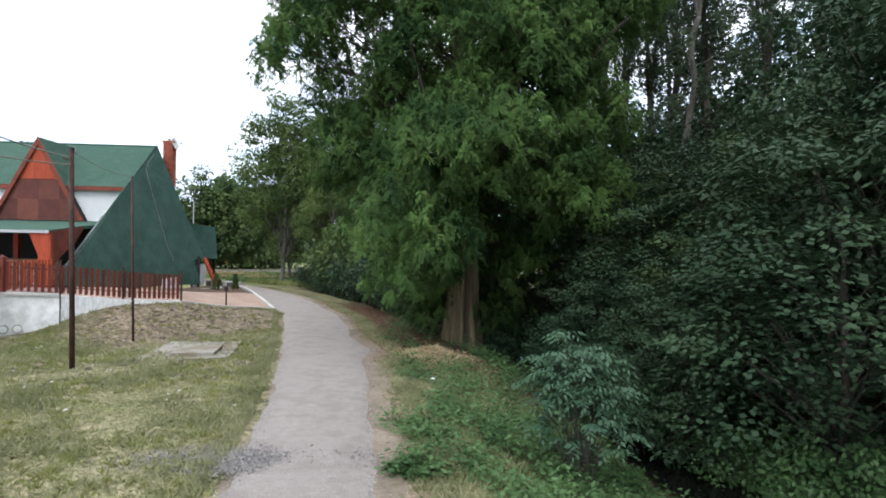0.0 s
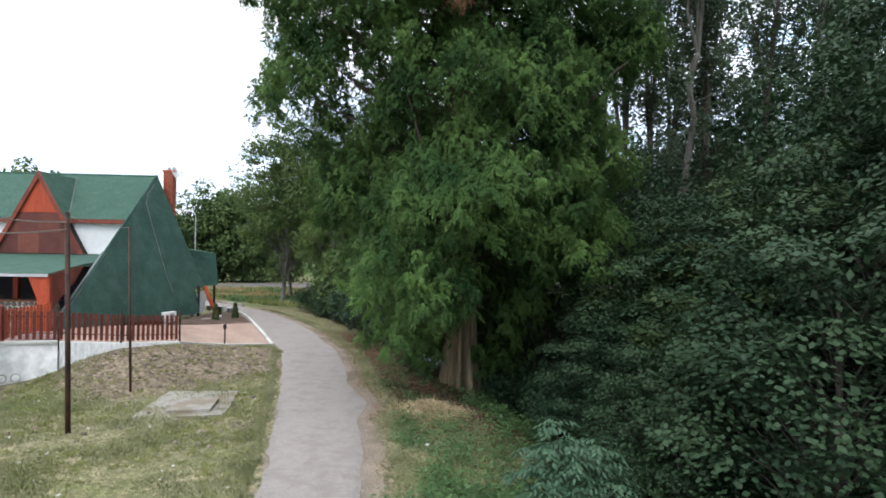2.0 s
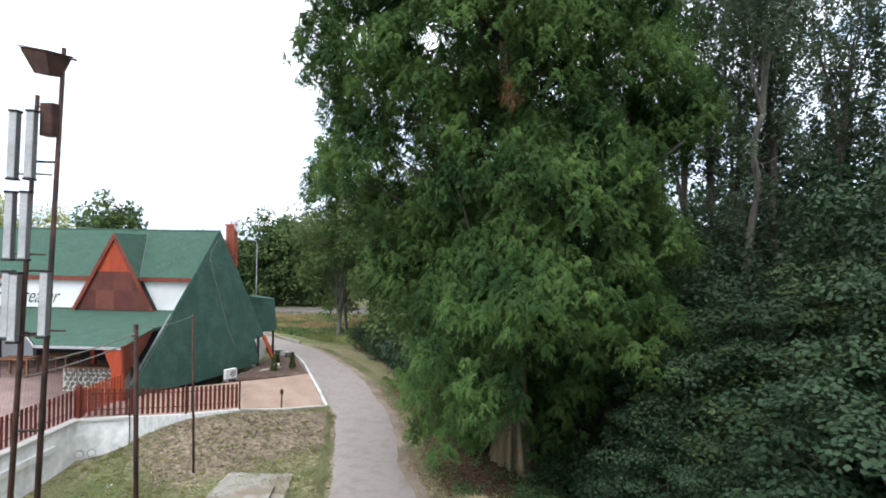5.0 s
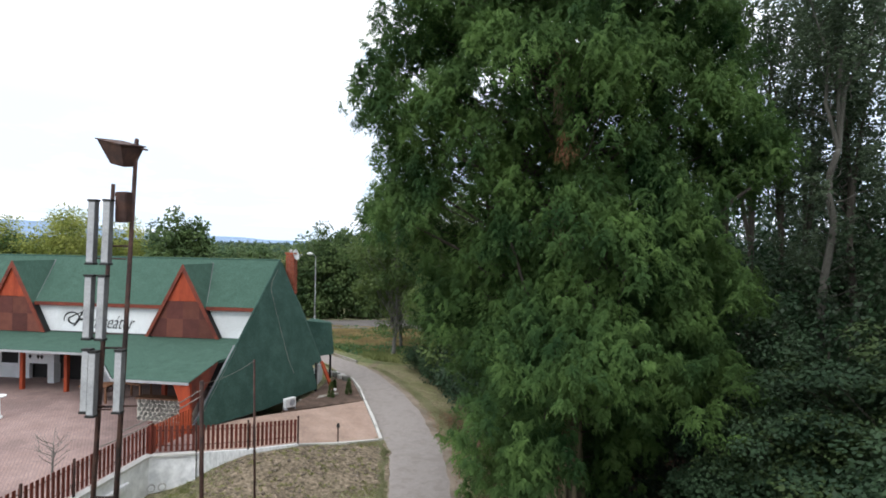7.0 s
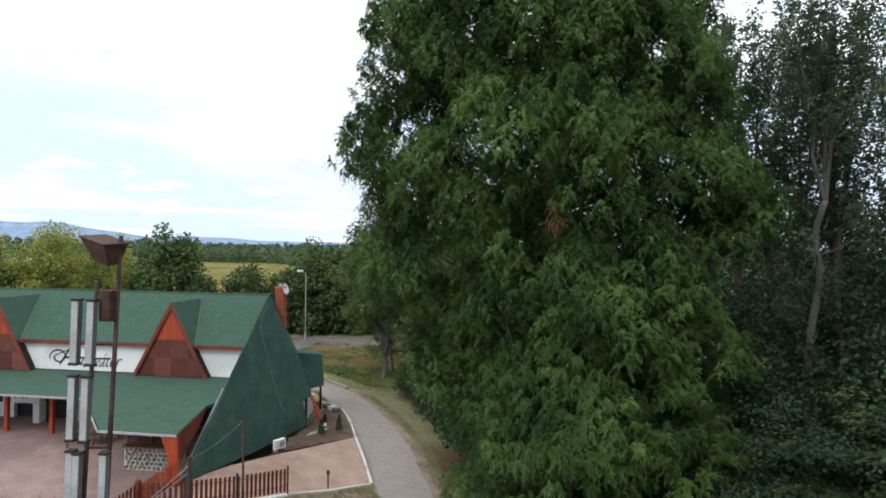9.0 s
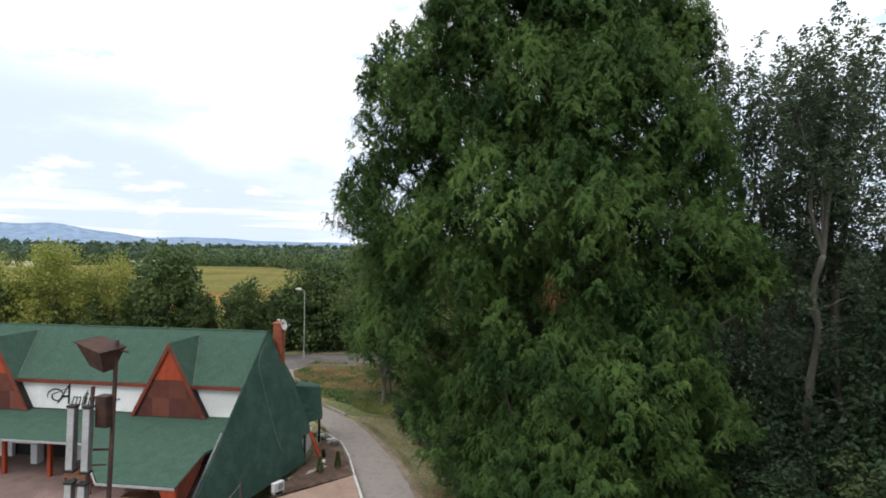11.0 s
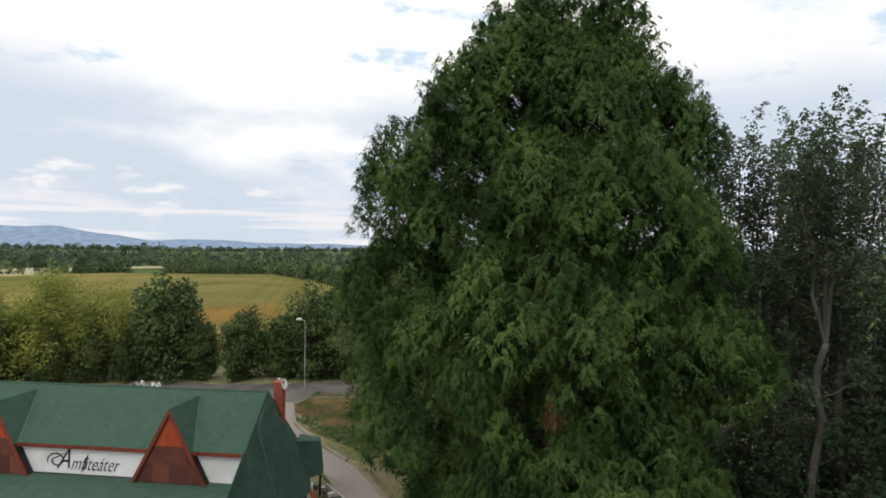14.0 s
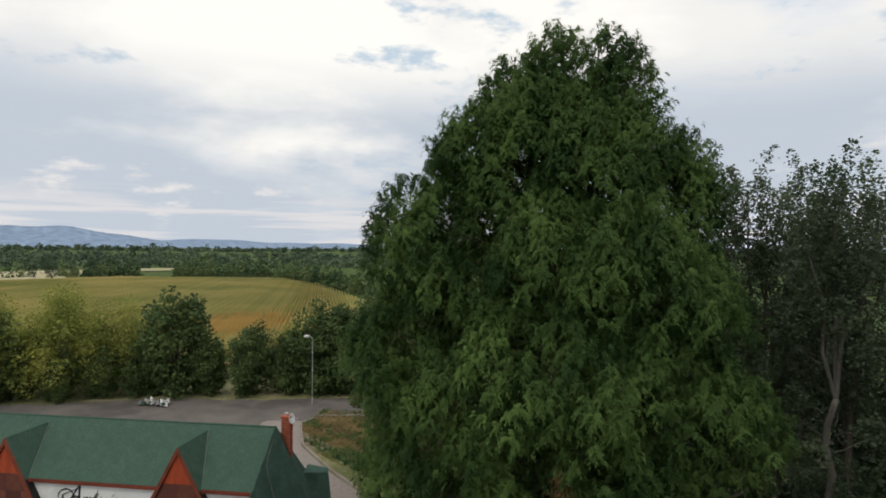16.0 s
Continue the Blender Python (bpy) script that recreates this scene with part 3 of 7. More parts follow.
ys = np.arange(-30, 35.6, 0.3)
rl = np.stack([road_left(ys) + 0.02 * np.sin(ys * 2.1) + 0.025 * np.sin(ys * 7.3), ys], 1)
rr = np.stack([road_right(ys) + 0.04 * np.sin(ys * 1.7 + 1) + 0.03 * np.sin(ys * 4.7), ys], 1)
bend_l, _ = resample([(-15.2, 36.0), (-17.6, 38.0), (-20.0, 40.0), (-24.0, 43.0), (-28.0, 49.0)], 0.6)
bend_r, _ = resample([(-12.3, 36.0), (-13.6, 37.0), (-16.0, 39.0), (-20.6, 43.7), (-23.5, 50.5)], 0.6)
k = min(len(bend_l), len(bend_r))
V, Q = ribbon(np.concatenate([rl, bend_l[:k]]), np.concatenate([rr, bend_r[:k]]), 0.035, 8, 0.03)
road = tagged(new("road", bulk_mesh("road", V, Q, M_ROAD, True)), "narrow worn grey asphalt lane", "road", kind="structure")
shl, shr = rl.copy(), rr.copy()
shl[:, 0] -= 0.14 + 0.1 * np.sin(ys * 1.3) * np.sin(ys * 3.1)
shr[:, 0] += 0.5 + 0.2 * np.sin(ys * 1.1 + 2) * np.sin(ys * 2.9)
V, Q = ribbon(shl, shr, 0.018, 8, 0.0)
tagged(new("shoulder", bulk_mesh("shoulder", V, Q, M_VERGE, True)), "gravelly earth shoulders along the lane", "road shoulder", kind="structure")
pl, _ = resample([(-75, 22), (-60, 34), (-44, 40), (-37, 43), (-28, 46), (-24.5, 48.5), (-22.6, 51.6), (-18.7, 53.0), (0, 57), (40, 66)], 2.0)
pr, _ = resample([(-84, 30), (-66, 44.5), (-52, 49.8), (-42.5, 53.8), (-30, 56.4), (-20.4, 59.4), (0, 64.5), (40, 73)], 2.0)
k = min(len(pl), len(pr))
pl, pr = pl[np.linspace(0, len(pl) - 1, k).astype(int)], pr[np.linspace(0, len(pr) - 1, k).astype(int)]
V, Q = ribbon(pl, pr, 0.05, 6)
tagged(new("road", bulk_mesh("far_road", V, Q, M_TARMAC, True)), "grey asphalt road and parking strip by the trees", "road", kind="structure")
gr = np.random.default_rng(6)
q = gr.normal(size=(15000, 2)) * np.array([0.62, 0.2]) + np.array([-2.5, 7.1])
q[:, 1] += 0.1 * np.sin(q[:, 0] * 3.1) + 0.06 * (q[:, 0] + 2.5)
gpts = np.stack([q[:, 0], q[:, 1], height(q[:, 0], q[:, 1]) + 0.012 + 0.045 * smooth01(q[:, 0], -2.95, -2.6) + 0.006 * gr.random(len(q))], 1)
gl = 0.014 + 0.026 * gr.random(len(q)) ** 2
tagged(new("gravel", leaves("gravel", gpts, gr.normal(size=gpts.shape) * np.array([1, 1, 0.3]), np.array([0, 0, 1.0]) + gr.normal(size=gpts.shape) * 0.25, gl, gl * 0.9, M_GRAVEL, 0.5, 0.2)), "grey gravel spilling over the lane onto the lawn", "gravel", kind="stuff")
q = gr.uniform(4.6, 15, 15000)
f = gr.random(len(q))
x = road_left(q) + (road_right(q) - road_left(q)) * np.where(gr.random(len(q)) < 0.8, f, 0.5 + 0.5 * np.sign(f - 0.5) * (1 - 0.3 * gr.random(len(q))))
gpts = np.stack([x, q, height(x, q) + 0.045 + 0.004 * gr.random(len(q))], 1)
gl = 0.01 + 0.018 * gr.random(len(q)) ** 3
tagged(new("chippings", leaves("chippings", gpts, gr.normal(size=gpts.shape) * np.array([1, 1, 0.3]), np.array([0, 0, 1.0]) + gr.normal(size=gpts.shape) * 0.45, gl, gl * 0.9, M_CHIP, 0.5, 0.2)), "loose grey and pale chippings on the lane", "gravel", kind="stuff")
cy = np.arange(-20, 44, 1.0)
cx = road_right(np.clip(cy, -40, 36)) + 6.2
V, Q = ribbon(np.stack([cx - 0.9, cy], 1), np.stack([cx + 0.9, cy], 1), 0.0, 4)
V[:, 2] = -1.68
tagged(new("water", bulk_mesh("water", V, Q, M_WATER, True)), "dark still creek water under the trees", "water", kind="structure")

# kerb round the grass lot behind the house
lot = Shape()
kp, _ = resample([(-13.4, 36.9), (-16.0, 39.1), (-20.6, 43.8), (-23.3, 49.0), (-22.5, 51.6), (-18.0, 52.8)], 1.0)
for a, b in zip(kp[:-1], kp[1:]):
    c = (a + b) / 2
    w = math.atan2(b[1] - a[1], b[0] - a[0])
    lot.box((0, 0, 0), (float(np.hypot(*(b - a))) * 0.985, 0.14, 0.24), pose(c[0], c[1], float(height(c[0], c[1])) + 0.06, 0, 0, math.degrees(w)))
single("kerb", lot, M_SLAB, "pale concrete kerb round the grass lot", "kerb", kind="structure")


# ---- terrace and ramp ----
terrace = Shape().slab([(-12.62, 15.85, TERRACE), (-12.3, 11.0, TERRACE), (-12.3, 4.0, TERRACE), (-40, 2.0, TERRACE), (-42, 25.0, TERRACE), (-14.5, 26.5, TERRACE), (-12.6, 18.6, TERRACE), (-11.6, 16.7, TERRACE)], (0, 0, -1.6))
single("terrace", terrace, M_PAVE, "pinkish paved terrace in front of the building", "terrace", kind="structure")
ramp = Shape()
front = [kerb_at(s) for s in (0, 0.24, 0.5, 0.73, 1.0)]
back = [Vector((-12.6, 18.6, TERRACE + 0.004)), Vector((-12.15, 20.4, 0.9)), Vector((-11.4, 22.3, 0.66)), Vector((-10.4, 24.2, 0.44)), Vector((-9.14, 26.55, 0.22))]
n = len(front)
ramp.add([p + Vector((0, 0, -0.03)) for p in front] + back + [p - Vector((0, 0, 1.3)) for p in front + back],
         [(i, i + 1, n + i + 1, n + i) for i in range(n - 1)] + [(2 * n + i + 1, 2 * n + i, 3 * n + i, 3 * n + i + 1) for i in range(n - 1)]
         + [(i + 1, i, 2 * n + i, 2 * n + i + 1) for i in range(n - 1)] + [(n + i, n + i + 1, 3 * n + i + 1, 3 * n + i) for i in range(n - 1)] + [(0, n, 3 * n, 2 * n), (2 * n - 1, n - 1, 3 * n - 1, 4 * n - 1)])
single("ramp", ramp, M_RAMP, "pinkish paved ramp beside the building", "ramp", kind="structure")


def strip(line, width, drop, rise=0.0):
    """A kerb or wall along a line of points, width to its right side."""
    sh = Shape()
    for a, b in zip(line[:-1], line[1:]):
        a, b = Vector(a), Vector(b)
        d = (b - a).normalized()
        o = Vector((d.y, -d.x, 0)).normalized() * width
        up = Vector((0, 0, rise))
        t = [a + up, b + up, b + o + up, a + o + up]
        u = [p - Vector((0, 0, drop + rise)) for p in t]
        sh.add(t + u, [(3, 2, 1, 0), (4, 5, 6, 7), (0, 1, 5, 4), (1, 2, 6, 5), (2, 3, 7, 6), (3, 0, 4, 7)])
    return sh


single("kerb", strip([kerb_at(s) for s in (0.0, 0.12, 0.24, 0.37, 0.5)], 0.13, 1.2, 0.02), M_RETAIN, "white rendered kerb wall below the fence", "kerb", kind="structure")
single("kerb", strip([kerb_at(s) for s in (0.5, 0.62, 0.73, 0.87, 1.0)], 0.13, 1.2, 0.02), M_CURB, "pale concrete kerb along the ramp", "kerb", kind="structure")
single("kerb", strip([(-6.75, 21.85, 0.07), (-7.9, 24.2, 0.14), (-9.14, 26.55, 0.24)], 0.13, 0.5, 0.02), M_CURB, "pale concrete kerb along the lane", "kerb", kind="structure")
WALL = [(-12.1, 6.0, 1.0), (-12.3, 11.0, 1.02), (-12.72, 15.72, 1.03), (-11.5, 16.58, 0.94)]
wall = strip(WALL, 0.18, 2.4)
retaining = single("retaining_wall", wall, M_WALL, "weathered white retaining wall below the terrace", "wall", kind="structure")
part("coping", strip([Vector(p) + Vector((0.0, 0.0, 0.004)) for p in WALL], 0.24, 0.0, 0.07), M_CURB, retaining, "pale concrete coping")
part("ledge", strip([(-12.1, 6.0, 0.62), (-12.3, 11.0, 0.64), (-12.60, 14.6, 0.66)], 0.26, 0.16), M_WALL, retaining)
for px, py in ((-12.46, 15.68), (-12.2, 15.86)):
    ax = Vector((0.576, -0.817, 0))
    face = Vector((px, py, 0.04))
    pipe = part("drain_pipe", Shape().tube([face - ax * 0.1, face + ax * 0.06], [0.125, 0.125], 16), M_CURB, retaining, "round drain outlet")
    part("plug", Shape().tube([face + ax * 0.055, face + ax * 0.066], [0.095, 0.09], 16), M_WALL, pipe, "pale mortar filling")


def fence(a, b, spacing, mat, label, top=0.98, post=True):
    """A slatted section between two points on its base line."""
    a, b = Vector(a), Vector(b)
    f = thing("fence", label, "fence", "fences of the terrace")
    d = b - a
    n = max(2, int(Vector((d.x, d.y)).length / spacing))
    ang = math.degrees(math.atan2(d.y, d.x))
    sl = Shape().box((0, 0, 0.46), (0.088, 0.022, 0.84))
    sm = sl.mesh("slat", mat)
    for i in range(n):
        p = a.lerp(b, (i + 0.5) / n)
        part("slat", sm, mat, f, at=pose(p.x, p.y, p.z, 0, 0, ang))
    for h in (0.22, 0.72):
        r = Shape()
        off = Vector((-d.y, d.x, 0)).normalized() * 0.03
        r.tube([a + off + Vector((0, 0, h)), b + off + Vector((0, 0, h))], 0.014, 4)
        part("rail", r, M_RUST, f)
    if post:
        pm = Shape().box((0, -0.1, 0.38), (0.05, 0.05, 1.3)).box((0, -0.05, 0.3), (0.03, 0.1, 0.04)).mesh("post", M_RUST)
        part("post", pm, M_RUST, f, at=pose(b.x, b.y, b.z, 0, 0, ang))
    return f


ks = [0.0, 0.24, 0.5]
for s0, s1 in zip(ks[:-1], ks[1:]):
    fence(kerb_at(s0, 0.02) + Vector((0, 0, 0.03)), kerb_at(s1, 0.02) + Vector((0, 0, 0.03)), 0.142, M_FENCE, "red-brown slatted fence on the ramp kerb")
fence((-12.6, 15.84, 1.1), (-11.52, 16.62, 0.98), 0.16, M_FENCE, "red-brown slatted fence on the wall corner")
for (x0, y0), (x1, y1) in (((-12.26, 11.0), (-12.36, 12.6)), ((-12.36, 12.6), (-12.5, 14.25)), ((-12.5, 14.25), (-12.62, 15.84)), ((-12.2, 9.3), (-12.26, 11.0))):
    fence((x0 - 0.08, y0, 1.1), (x1 - 0.08, y1, 1.1), 0.16, M_FENCE, "red-brown slatted fence along the terrace wall")
gate = fence((-12.62, 15.9, 1.1), (-12.7, 18.0, 1.1), 0.15, M_GATE, "orange slatted gate between terrace and ramp", post=False)
gp = thing("gate_post", "dark red-brown timber gate post on the wall", "post")
part("shaft", Shape().box((0, 0, 0.5), (0.13, 0.13, 1.0)), M_FENCE, gp)
part("cap", Shape().add([(-0.085, -0.085, 1.0), (0.085, -0.085, 1.0), (0.085, 0.085, 1.0), (-0.085, 0.085, 1.0), (0, 0, 1.09)], [(0, 1, 4), (1, 2, 4), (2, 3, 4), (3, 0, 4), (3, 2, 1, 0)]), M_FENCE, gp)
gp.matrix_basis = pose(-12.62, 15.82, 1.08)

# ---- the house, set along its ridge ----
HOUSE = pose(-13.9, 26.75, 0, 0, 0, 4)
house = thing("house", "A-frame tavern with green felt roof and orange timber gables", "house", at=HOUSE)
RIDGE, EAVE_V, EAVE_Z, LEFT = 7.22, -2.62, 5.0, -30.0
roof = Shape()
roof.slab([(LEFT, 0, RIDGE), (LEFT, EAVE_V - 0.1, EAVE_Z - 0.02), (0.28, EAVE_V - 0.1, EAVE_Z - 0.02), (0.0, 0, RIDGE)], (0, 0.08, -0.1))
part("roof", roof, M_ROOF, house, "green felt upper roof slope")
backroof = Shape().slab([(0.0, 0, RIDGE), (-0.2, 6.2, 1.6), (LEFT, 6.2, 1.6), (LEFT, 0, RIDGE)], (0, -0.08, -0.1))
part("roof", backroof, M_ROOF, house, "green felt rear roof slope")
part("ridge_cap", Shape().tube([(LEFT, 0, RIDGE + 0.0), (0, 0, RIDGE + 0.0)], 0.05, 8), M_ROOF, house)
fascia = Shape().box((LEFT / 2 + 0.12, EAVE_V - 0.12, EAVE_Z - 0.12), (-LEFT + 0.24, 0.05, 0.17))
part("fascia", fascia, M_BARGE, house, "red-brown timber eave board")
wallf = Shape().box((LEFT / 2 + 0.1, -2.42, 4.05), (-LEFT + 0.3, 0.2, 1.75))
part("wall", wallf, M_WHITE, house, "white rendered upper wall")
# solid near-black board in place of the shade behind the canopy
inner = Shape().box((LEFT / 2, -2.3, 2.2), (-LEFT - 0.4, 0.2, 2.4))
part("wall", inner, M_DARK, house, "ground-floor front, near-black for the shade under the canopy")
part("wall", Shape().box((-8.3, -2.6, 2.1), (1.5, 0.2, 2.2)), M_WHITE, house, "white rendered ground-floor wall")
part("wall", Shape().box((-13.6, -2.6, 2.1), (3.0, 0.2, 2.2)), M_WHITE, house, "white rendered ground-floor wall")
part("window", Shape().box((-13.2, -2.72, 2.2), (0.9, 0.06, 0.8)), M_DARK, house, "dark window")
part("hatch_head", Shape().box((-11.1, -3.15, 2.35), (1.9, 0.35, 0.75)), M_WHITE, house, "white head of the serving hatch")
part("hatch_pier", Shape().box((-10.25, -3.2, 1.5), (0.34, 0.4, 0.98)), M_WHITE, house, "white hatch pier")
for q in (-0.35, 0.1, 0.3):
    part("hatch_motif", Shape().slab([(-11.1 + q, -3.335, 2.18), (-11.0 + q, -3.335, 2.32), (-11.1 + q, -3.335, 2.42), (-11.2 + q, -3.335, 2.32)], (0, -0.01, 0)), M_DARK, house, "small dark motif")
# hip end: one great green triangle
A, B, C = Vector((0, 0, RIDGE)), Vector((0.72, -8.85, 1.12)), Vector((2.25, -0.2, 0.62))
N = Vector((2.02, 0.82, 1.8))
hip = Shape().slab([A, B, Vector((1.45, -4.6, 0.78)), Vector((2.2, -0.25, 0.64)), Vector((1.88, -0.13, 1.8)), N], (-0.14, 0.0, -0.03))
part("hip_end", hip, M_ROOF2, house, "dark green felt hip end reaching the ground")
rear = Shape().slab([A, N, Vector((-0.2, 6.2, 1.7))], (-0.1, -0.05, -0.03))
part("hip_end", rear, M_ROOF2, house)
lb = Shape().slab([(0.0 + LEFT, 0, RIDGE), (LEFT - 1.2, 6, 1.2), (LEFT - 0.8, -8.8, 1.1)], (0.14, 0, -0.03))
part("hip_end", lb, M_ROOF2, house)
gut = Shape()
edge = [A.lerp(B, t) + Vector((-0.06, -0.03, 0.03)) for t in (0.0, 0.3, 0.6, 0.97)]
gut.tube(edge, 0.045, 6)
part("verge", gut, M_ROOF2, house)
strip_pts = [A.lerp(B, t) for t in (0.60, 0.8, 0.95)]
part("gutter_board", Shape().slab([strip_pts[0] + Vector((-0.14, 0, 0.0)), strip_pts[2] + Vector((-0.09, 0, 0)), strip_pts[2] + Vector((-0.02, 0, 0.05)), strip_pts[0] + Vector((-0.02, 0, 0.05))], (0, 0, -0.06)), M_HOUSING, house, "grey metal valley strip beside the hip")
part("gable_return", Shape().slab([A.lerp(B, 0.58) + Vector((-0.16, 0, -0.05)), A.lerp(B, 0.985) + Vector((-0.14, 0, 0)), Vector((0.5, -8.6, 1.05)), Vector((0.3, -4.6, 1.05)), Vector((0.3, -4.6, 3.1))], (-0.08, 0, 0)), M_HOUSING, house, "dull grey panel behind the hip edge")
hip_n = (B - A).cross(C - A).normalized()
part("cable", Shape().tube([Vector(p) + hip_n * 0.03 for p in ((0.08, -0.56, 6.76), (0.14, -1.34, 6.23), (0.22, -1.69, 5.84), (0.53, -1.81, 4.88), (0.89, -1.91, 3.8), (1.33, -2.01, 2.45), (1.59, -1.91, 1.75))], 0.008, 5), M_CABLE, house, "thin pale cable down the hip")
# canopy over the terrace
can = Shape().slab([(LEFT, -2.5, 3.46), (LEFT, -5.9, 3.17), (-5.6, -5.9, 3.17), (-2.55, -8.9, 2.93), (0.52, -8.92, 2.93), (0.08, -6.2, 3.16), (0.38, -5.4, 3.24), (0.55, -2.5, 3.46)], (0, 0, -0.12))
part("canopy", can, M_ROOF, house, "green felt canopy over the terrace")
part("canopy_edge", strip([(LEFT, -5.93, 3.16), (-5.62, -5.93, 3.16), (-2.57, -8.95, 2.92), (0.54, -8.97, 2.92)], 0.03, 0.09), M_STEEL, house, "pale metal drip edge")
fin = Shape().slab([(0.55, -8.9, 2.9), (0.08, -6.15, 3.12), (0.2, -6.9, 2.55), (0.42, -8.2, 2.0), (0.56, -8.8, 1.7), (0.58, -8.9, 1.7)], (-0.08, 0, 0))
part("side_panel", fin, M_BARGE, house, "red-brown timber side panel of the canopy")
part("corner_post", Shape().slab([(-0.12, -8.93, 2.85), (0.18, -8.93, 2.1), (0.14, -8.93, 1.05), (0.6, -8.93, 1.05), (0.56, -8.93, 2.85)], (0, 0.12, 0)), M_ORANGE, house, "broad orange corner post")
part("post", Shape().box((-1.75, -7.0, 1.95), (0.16, 0.16, 1.8)), M_ORANGE, house, "orange timber post")
for u, v in ((-6.6, -4.6), (-8.3, -4.6), (-10.6, -4.6), (-13.0, -4.6), (-15.5, -4.6), (-18, -4.6), (-21, -4.6), (-24, -4.6)):
    part("post", Shape().box((u, v, 2.1), (0.16, 0.16, 2.1)), M_ORANGE, house, "orange timber post")
# dormer gables
for u0 in (-3.66, -12.94, -22.22):
    dz, hw, fv = 6.97, 1.9, -2.9
    fz = 3.46
    sl = (dz - fz) / hw
    for sgn in (-1, 1):
        low = 4.9
        ul = u0 + sgn * (dz - low) / sl
        rf = Shape().slab([(u0, fv - 0.05, dz + 0.03), (u0, -0.28, dz + 0.03), (ul, EAVE_V - 0.1, low + 0.03), (ul, fv - 0.05, low + 0.03)], (-sgn * 0.04, 0, -0.05))
        part("dormer_roof", rf, M_ROOF, house)
        vl = Shape().tube([(u0 + sgn * 0.04, -0.30, dz + 0.05), (ul, EAVE_V - 0.1, low + 0.06)], 0.016, 5)
        part("valley_strip", vl, M_HOUSING, house, "pale metal valley strip")
        bd = Shape().slab([(u0, fv - 0.02, dz + 0.04), (u0, fv - 0.02, dz - 0.3), (u0 + sgn * (hw - 0.16), fv - 0.02, fz), (u0 + sgn * (hw + 0.02), fv - 0.02, fz)], (0, -0.07, 0))
        part("barge_board", bd, M_BARGE, house, "red-brown timber barge board")
        # the cheek's shadow is given as a near-black colour
        part("cheek", Shape().slab([(u0 + sgn * (hw - 0.05), fv + 0.03, fz), (ul - sgn * 0.02, fv + 0.03, low), (ul - sgn * 0.02, -2.5, low), (u0 + sgn * (hw - 0.05), -2.5, fz)], (-sgn * 0.05, 0, 0)), M_DARK, house, "dormer cheek, near-black for the shadow on it")
    # timber head of planks and the checked panel below
    for i in range(9):
        x0, x1 = -0.9 + i * 0.2, -0.9 + (i + 1) * 0.2
        t0, t1 = dz - 0.1 - abs(x0) * sl, dz - 0.1 - abs(x1) * sl
        z0, z1 = max(5.24, t0), max(5.24, t1)
        if x0 < 0 < x1:
            pl_ = [(u0 + x0, 5.22), (u0 + x1, 5.22), (u0 + x1, z1), (u0, dz - 0.1), (u0 + x0, z0)]
        else:
            pl_ = [(u0 + x0, 5.22), (u0 + x1, 5.22), (u0 + x1, z1), (u0 + x0, z0)]
        dy = 0.006 * (i % 2)
        part("plank", Shape().slab([(a, fv + dy, b) for a, b in pl_], (0, 0.03, 0)), M_ORANGE, house)
    for i, (x0, x1) in enumerate(((-1.75, -0.85), (-0.85, 0.0), (0.0, 0.85), (0.85, 1.75))):
        for j, (z0, z1) in enumerate(((3.46, 4.36), (4.36, 5.22))):
            def clampx(x, z):
                lim = (dz - 0.12 - z) / sl - 0.02
                return u0 + max(-lim, min(lim, x))
            part("panel", Shape().slab([(clampx(x0, z0), fv + 0.02 + 0.006 * ((i + j) % 2), z0), (clampx(x1, z0), fv + 0.02 + 0.006 * ((i + j) % 2), z0), (clampx(x1, z1), fv + 0.02 + 0.006 * ((i + j) % 2), z1), (clampx(x0, z1), fv + 0.02 + 0.006 * ((i + j) % 2), z1)], (0, 0.03, 0)), M_BROWN if (i + j) % 2 else M_BROWN2, house)
# side porch on the far corner
porch = Shape().slab([(0.29, 2.94, 3.67), (1.57, 3.63, 3.48), (1.83, 3.25, 1.76), (0.7, 2.0, 1.72)], (-0.06, 0.1, 0))
porch.slab([(0.29, 2.94, 3.67), (1.57, 3.63, 3.48), (1.3, 4.3, 3.48), (0.1, 4.2, 3.67)], (0, 0, -0.08))
porch.slab([(1.57, 3.63, 3.48), (1.83, 3.25, 1.76), (1.5, 4.3, 1.76), (1.3, 4.3, 3.48)], (-0.08, 0, 0))
part("porch_roof", porch, M_ROOF2, house, "green felt porch roof")
part("porch_post", Shape().box((1.5, 3.7, 1.05), (0.1, 0.1, 1.6)), M_DARK, house, "dark porch post")
part("porch_post", Shape().box((2.05, -0.1, 1.2), (0.1, 0.1, 1.5)), M_DARK, house, "dark porch post")
part("wall", Shape().slab([(1.75, 0.05, 0.4), (1.92, 0.1, 1.5), (1.5, 2.6, 1.5), (1.4, 2.6, 0.4)], (-0.15, 0, 0)), M_WHITE, house, "white rendered porch wall")
part("raking_beam", Shape().tube([(2.02, 0.75, 1.85), (2.72, 0.62, 0.34)], 0.1, 4), M_ORANGE, house, "orange raking timber beam")
part("beam_foot", Shape().box((2.75, 0.6, 0.34), (0.3, 0.22, 0.2)), M_WHITE, house, "white concrete beam foot")
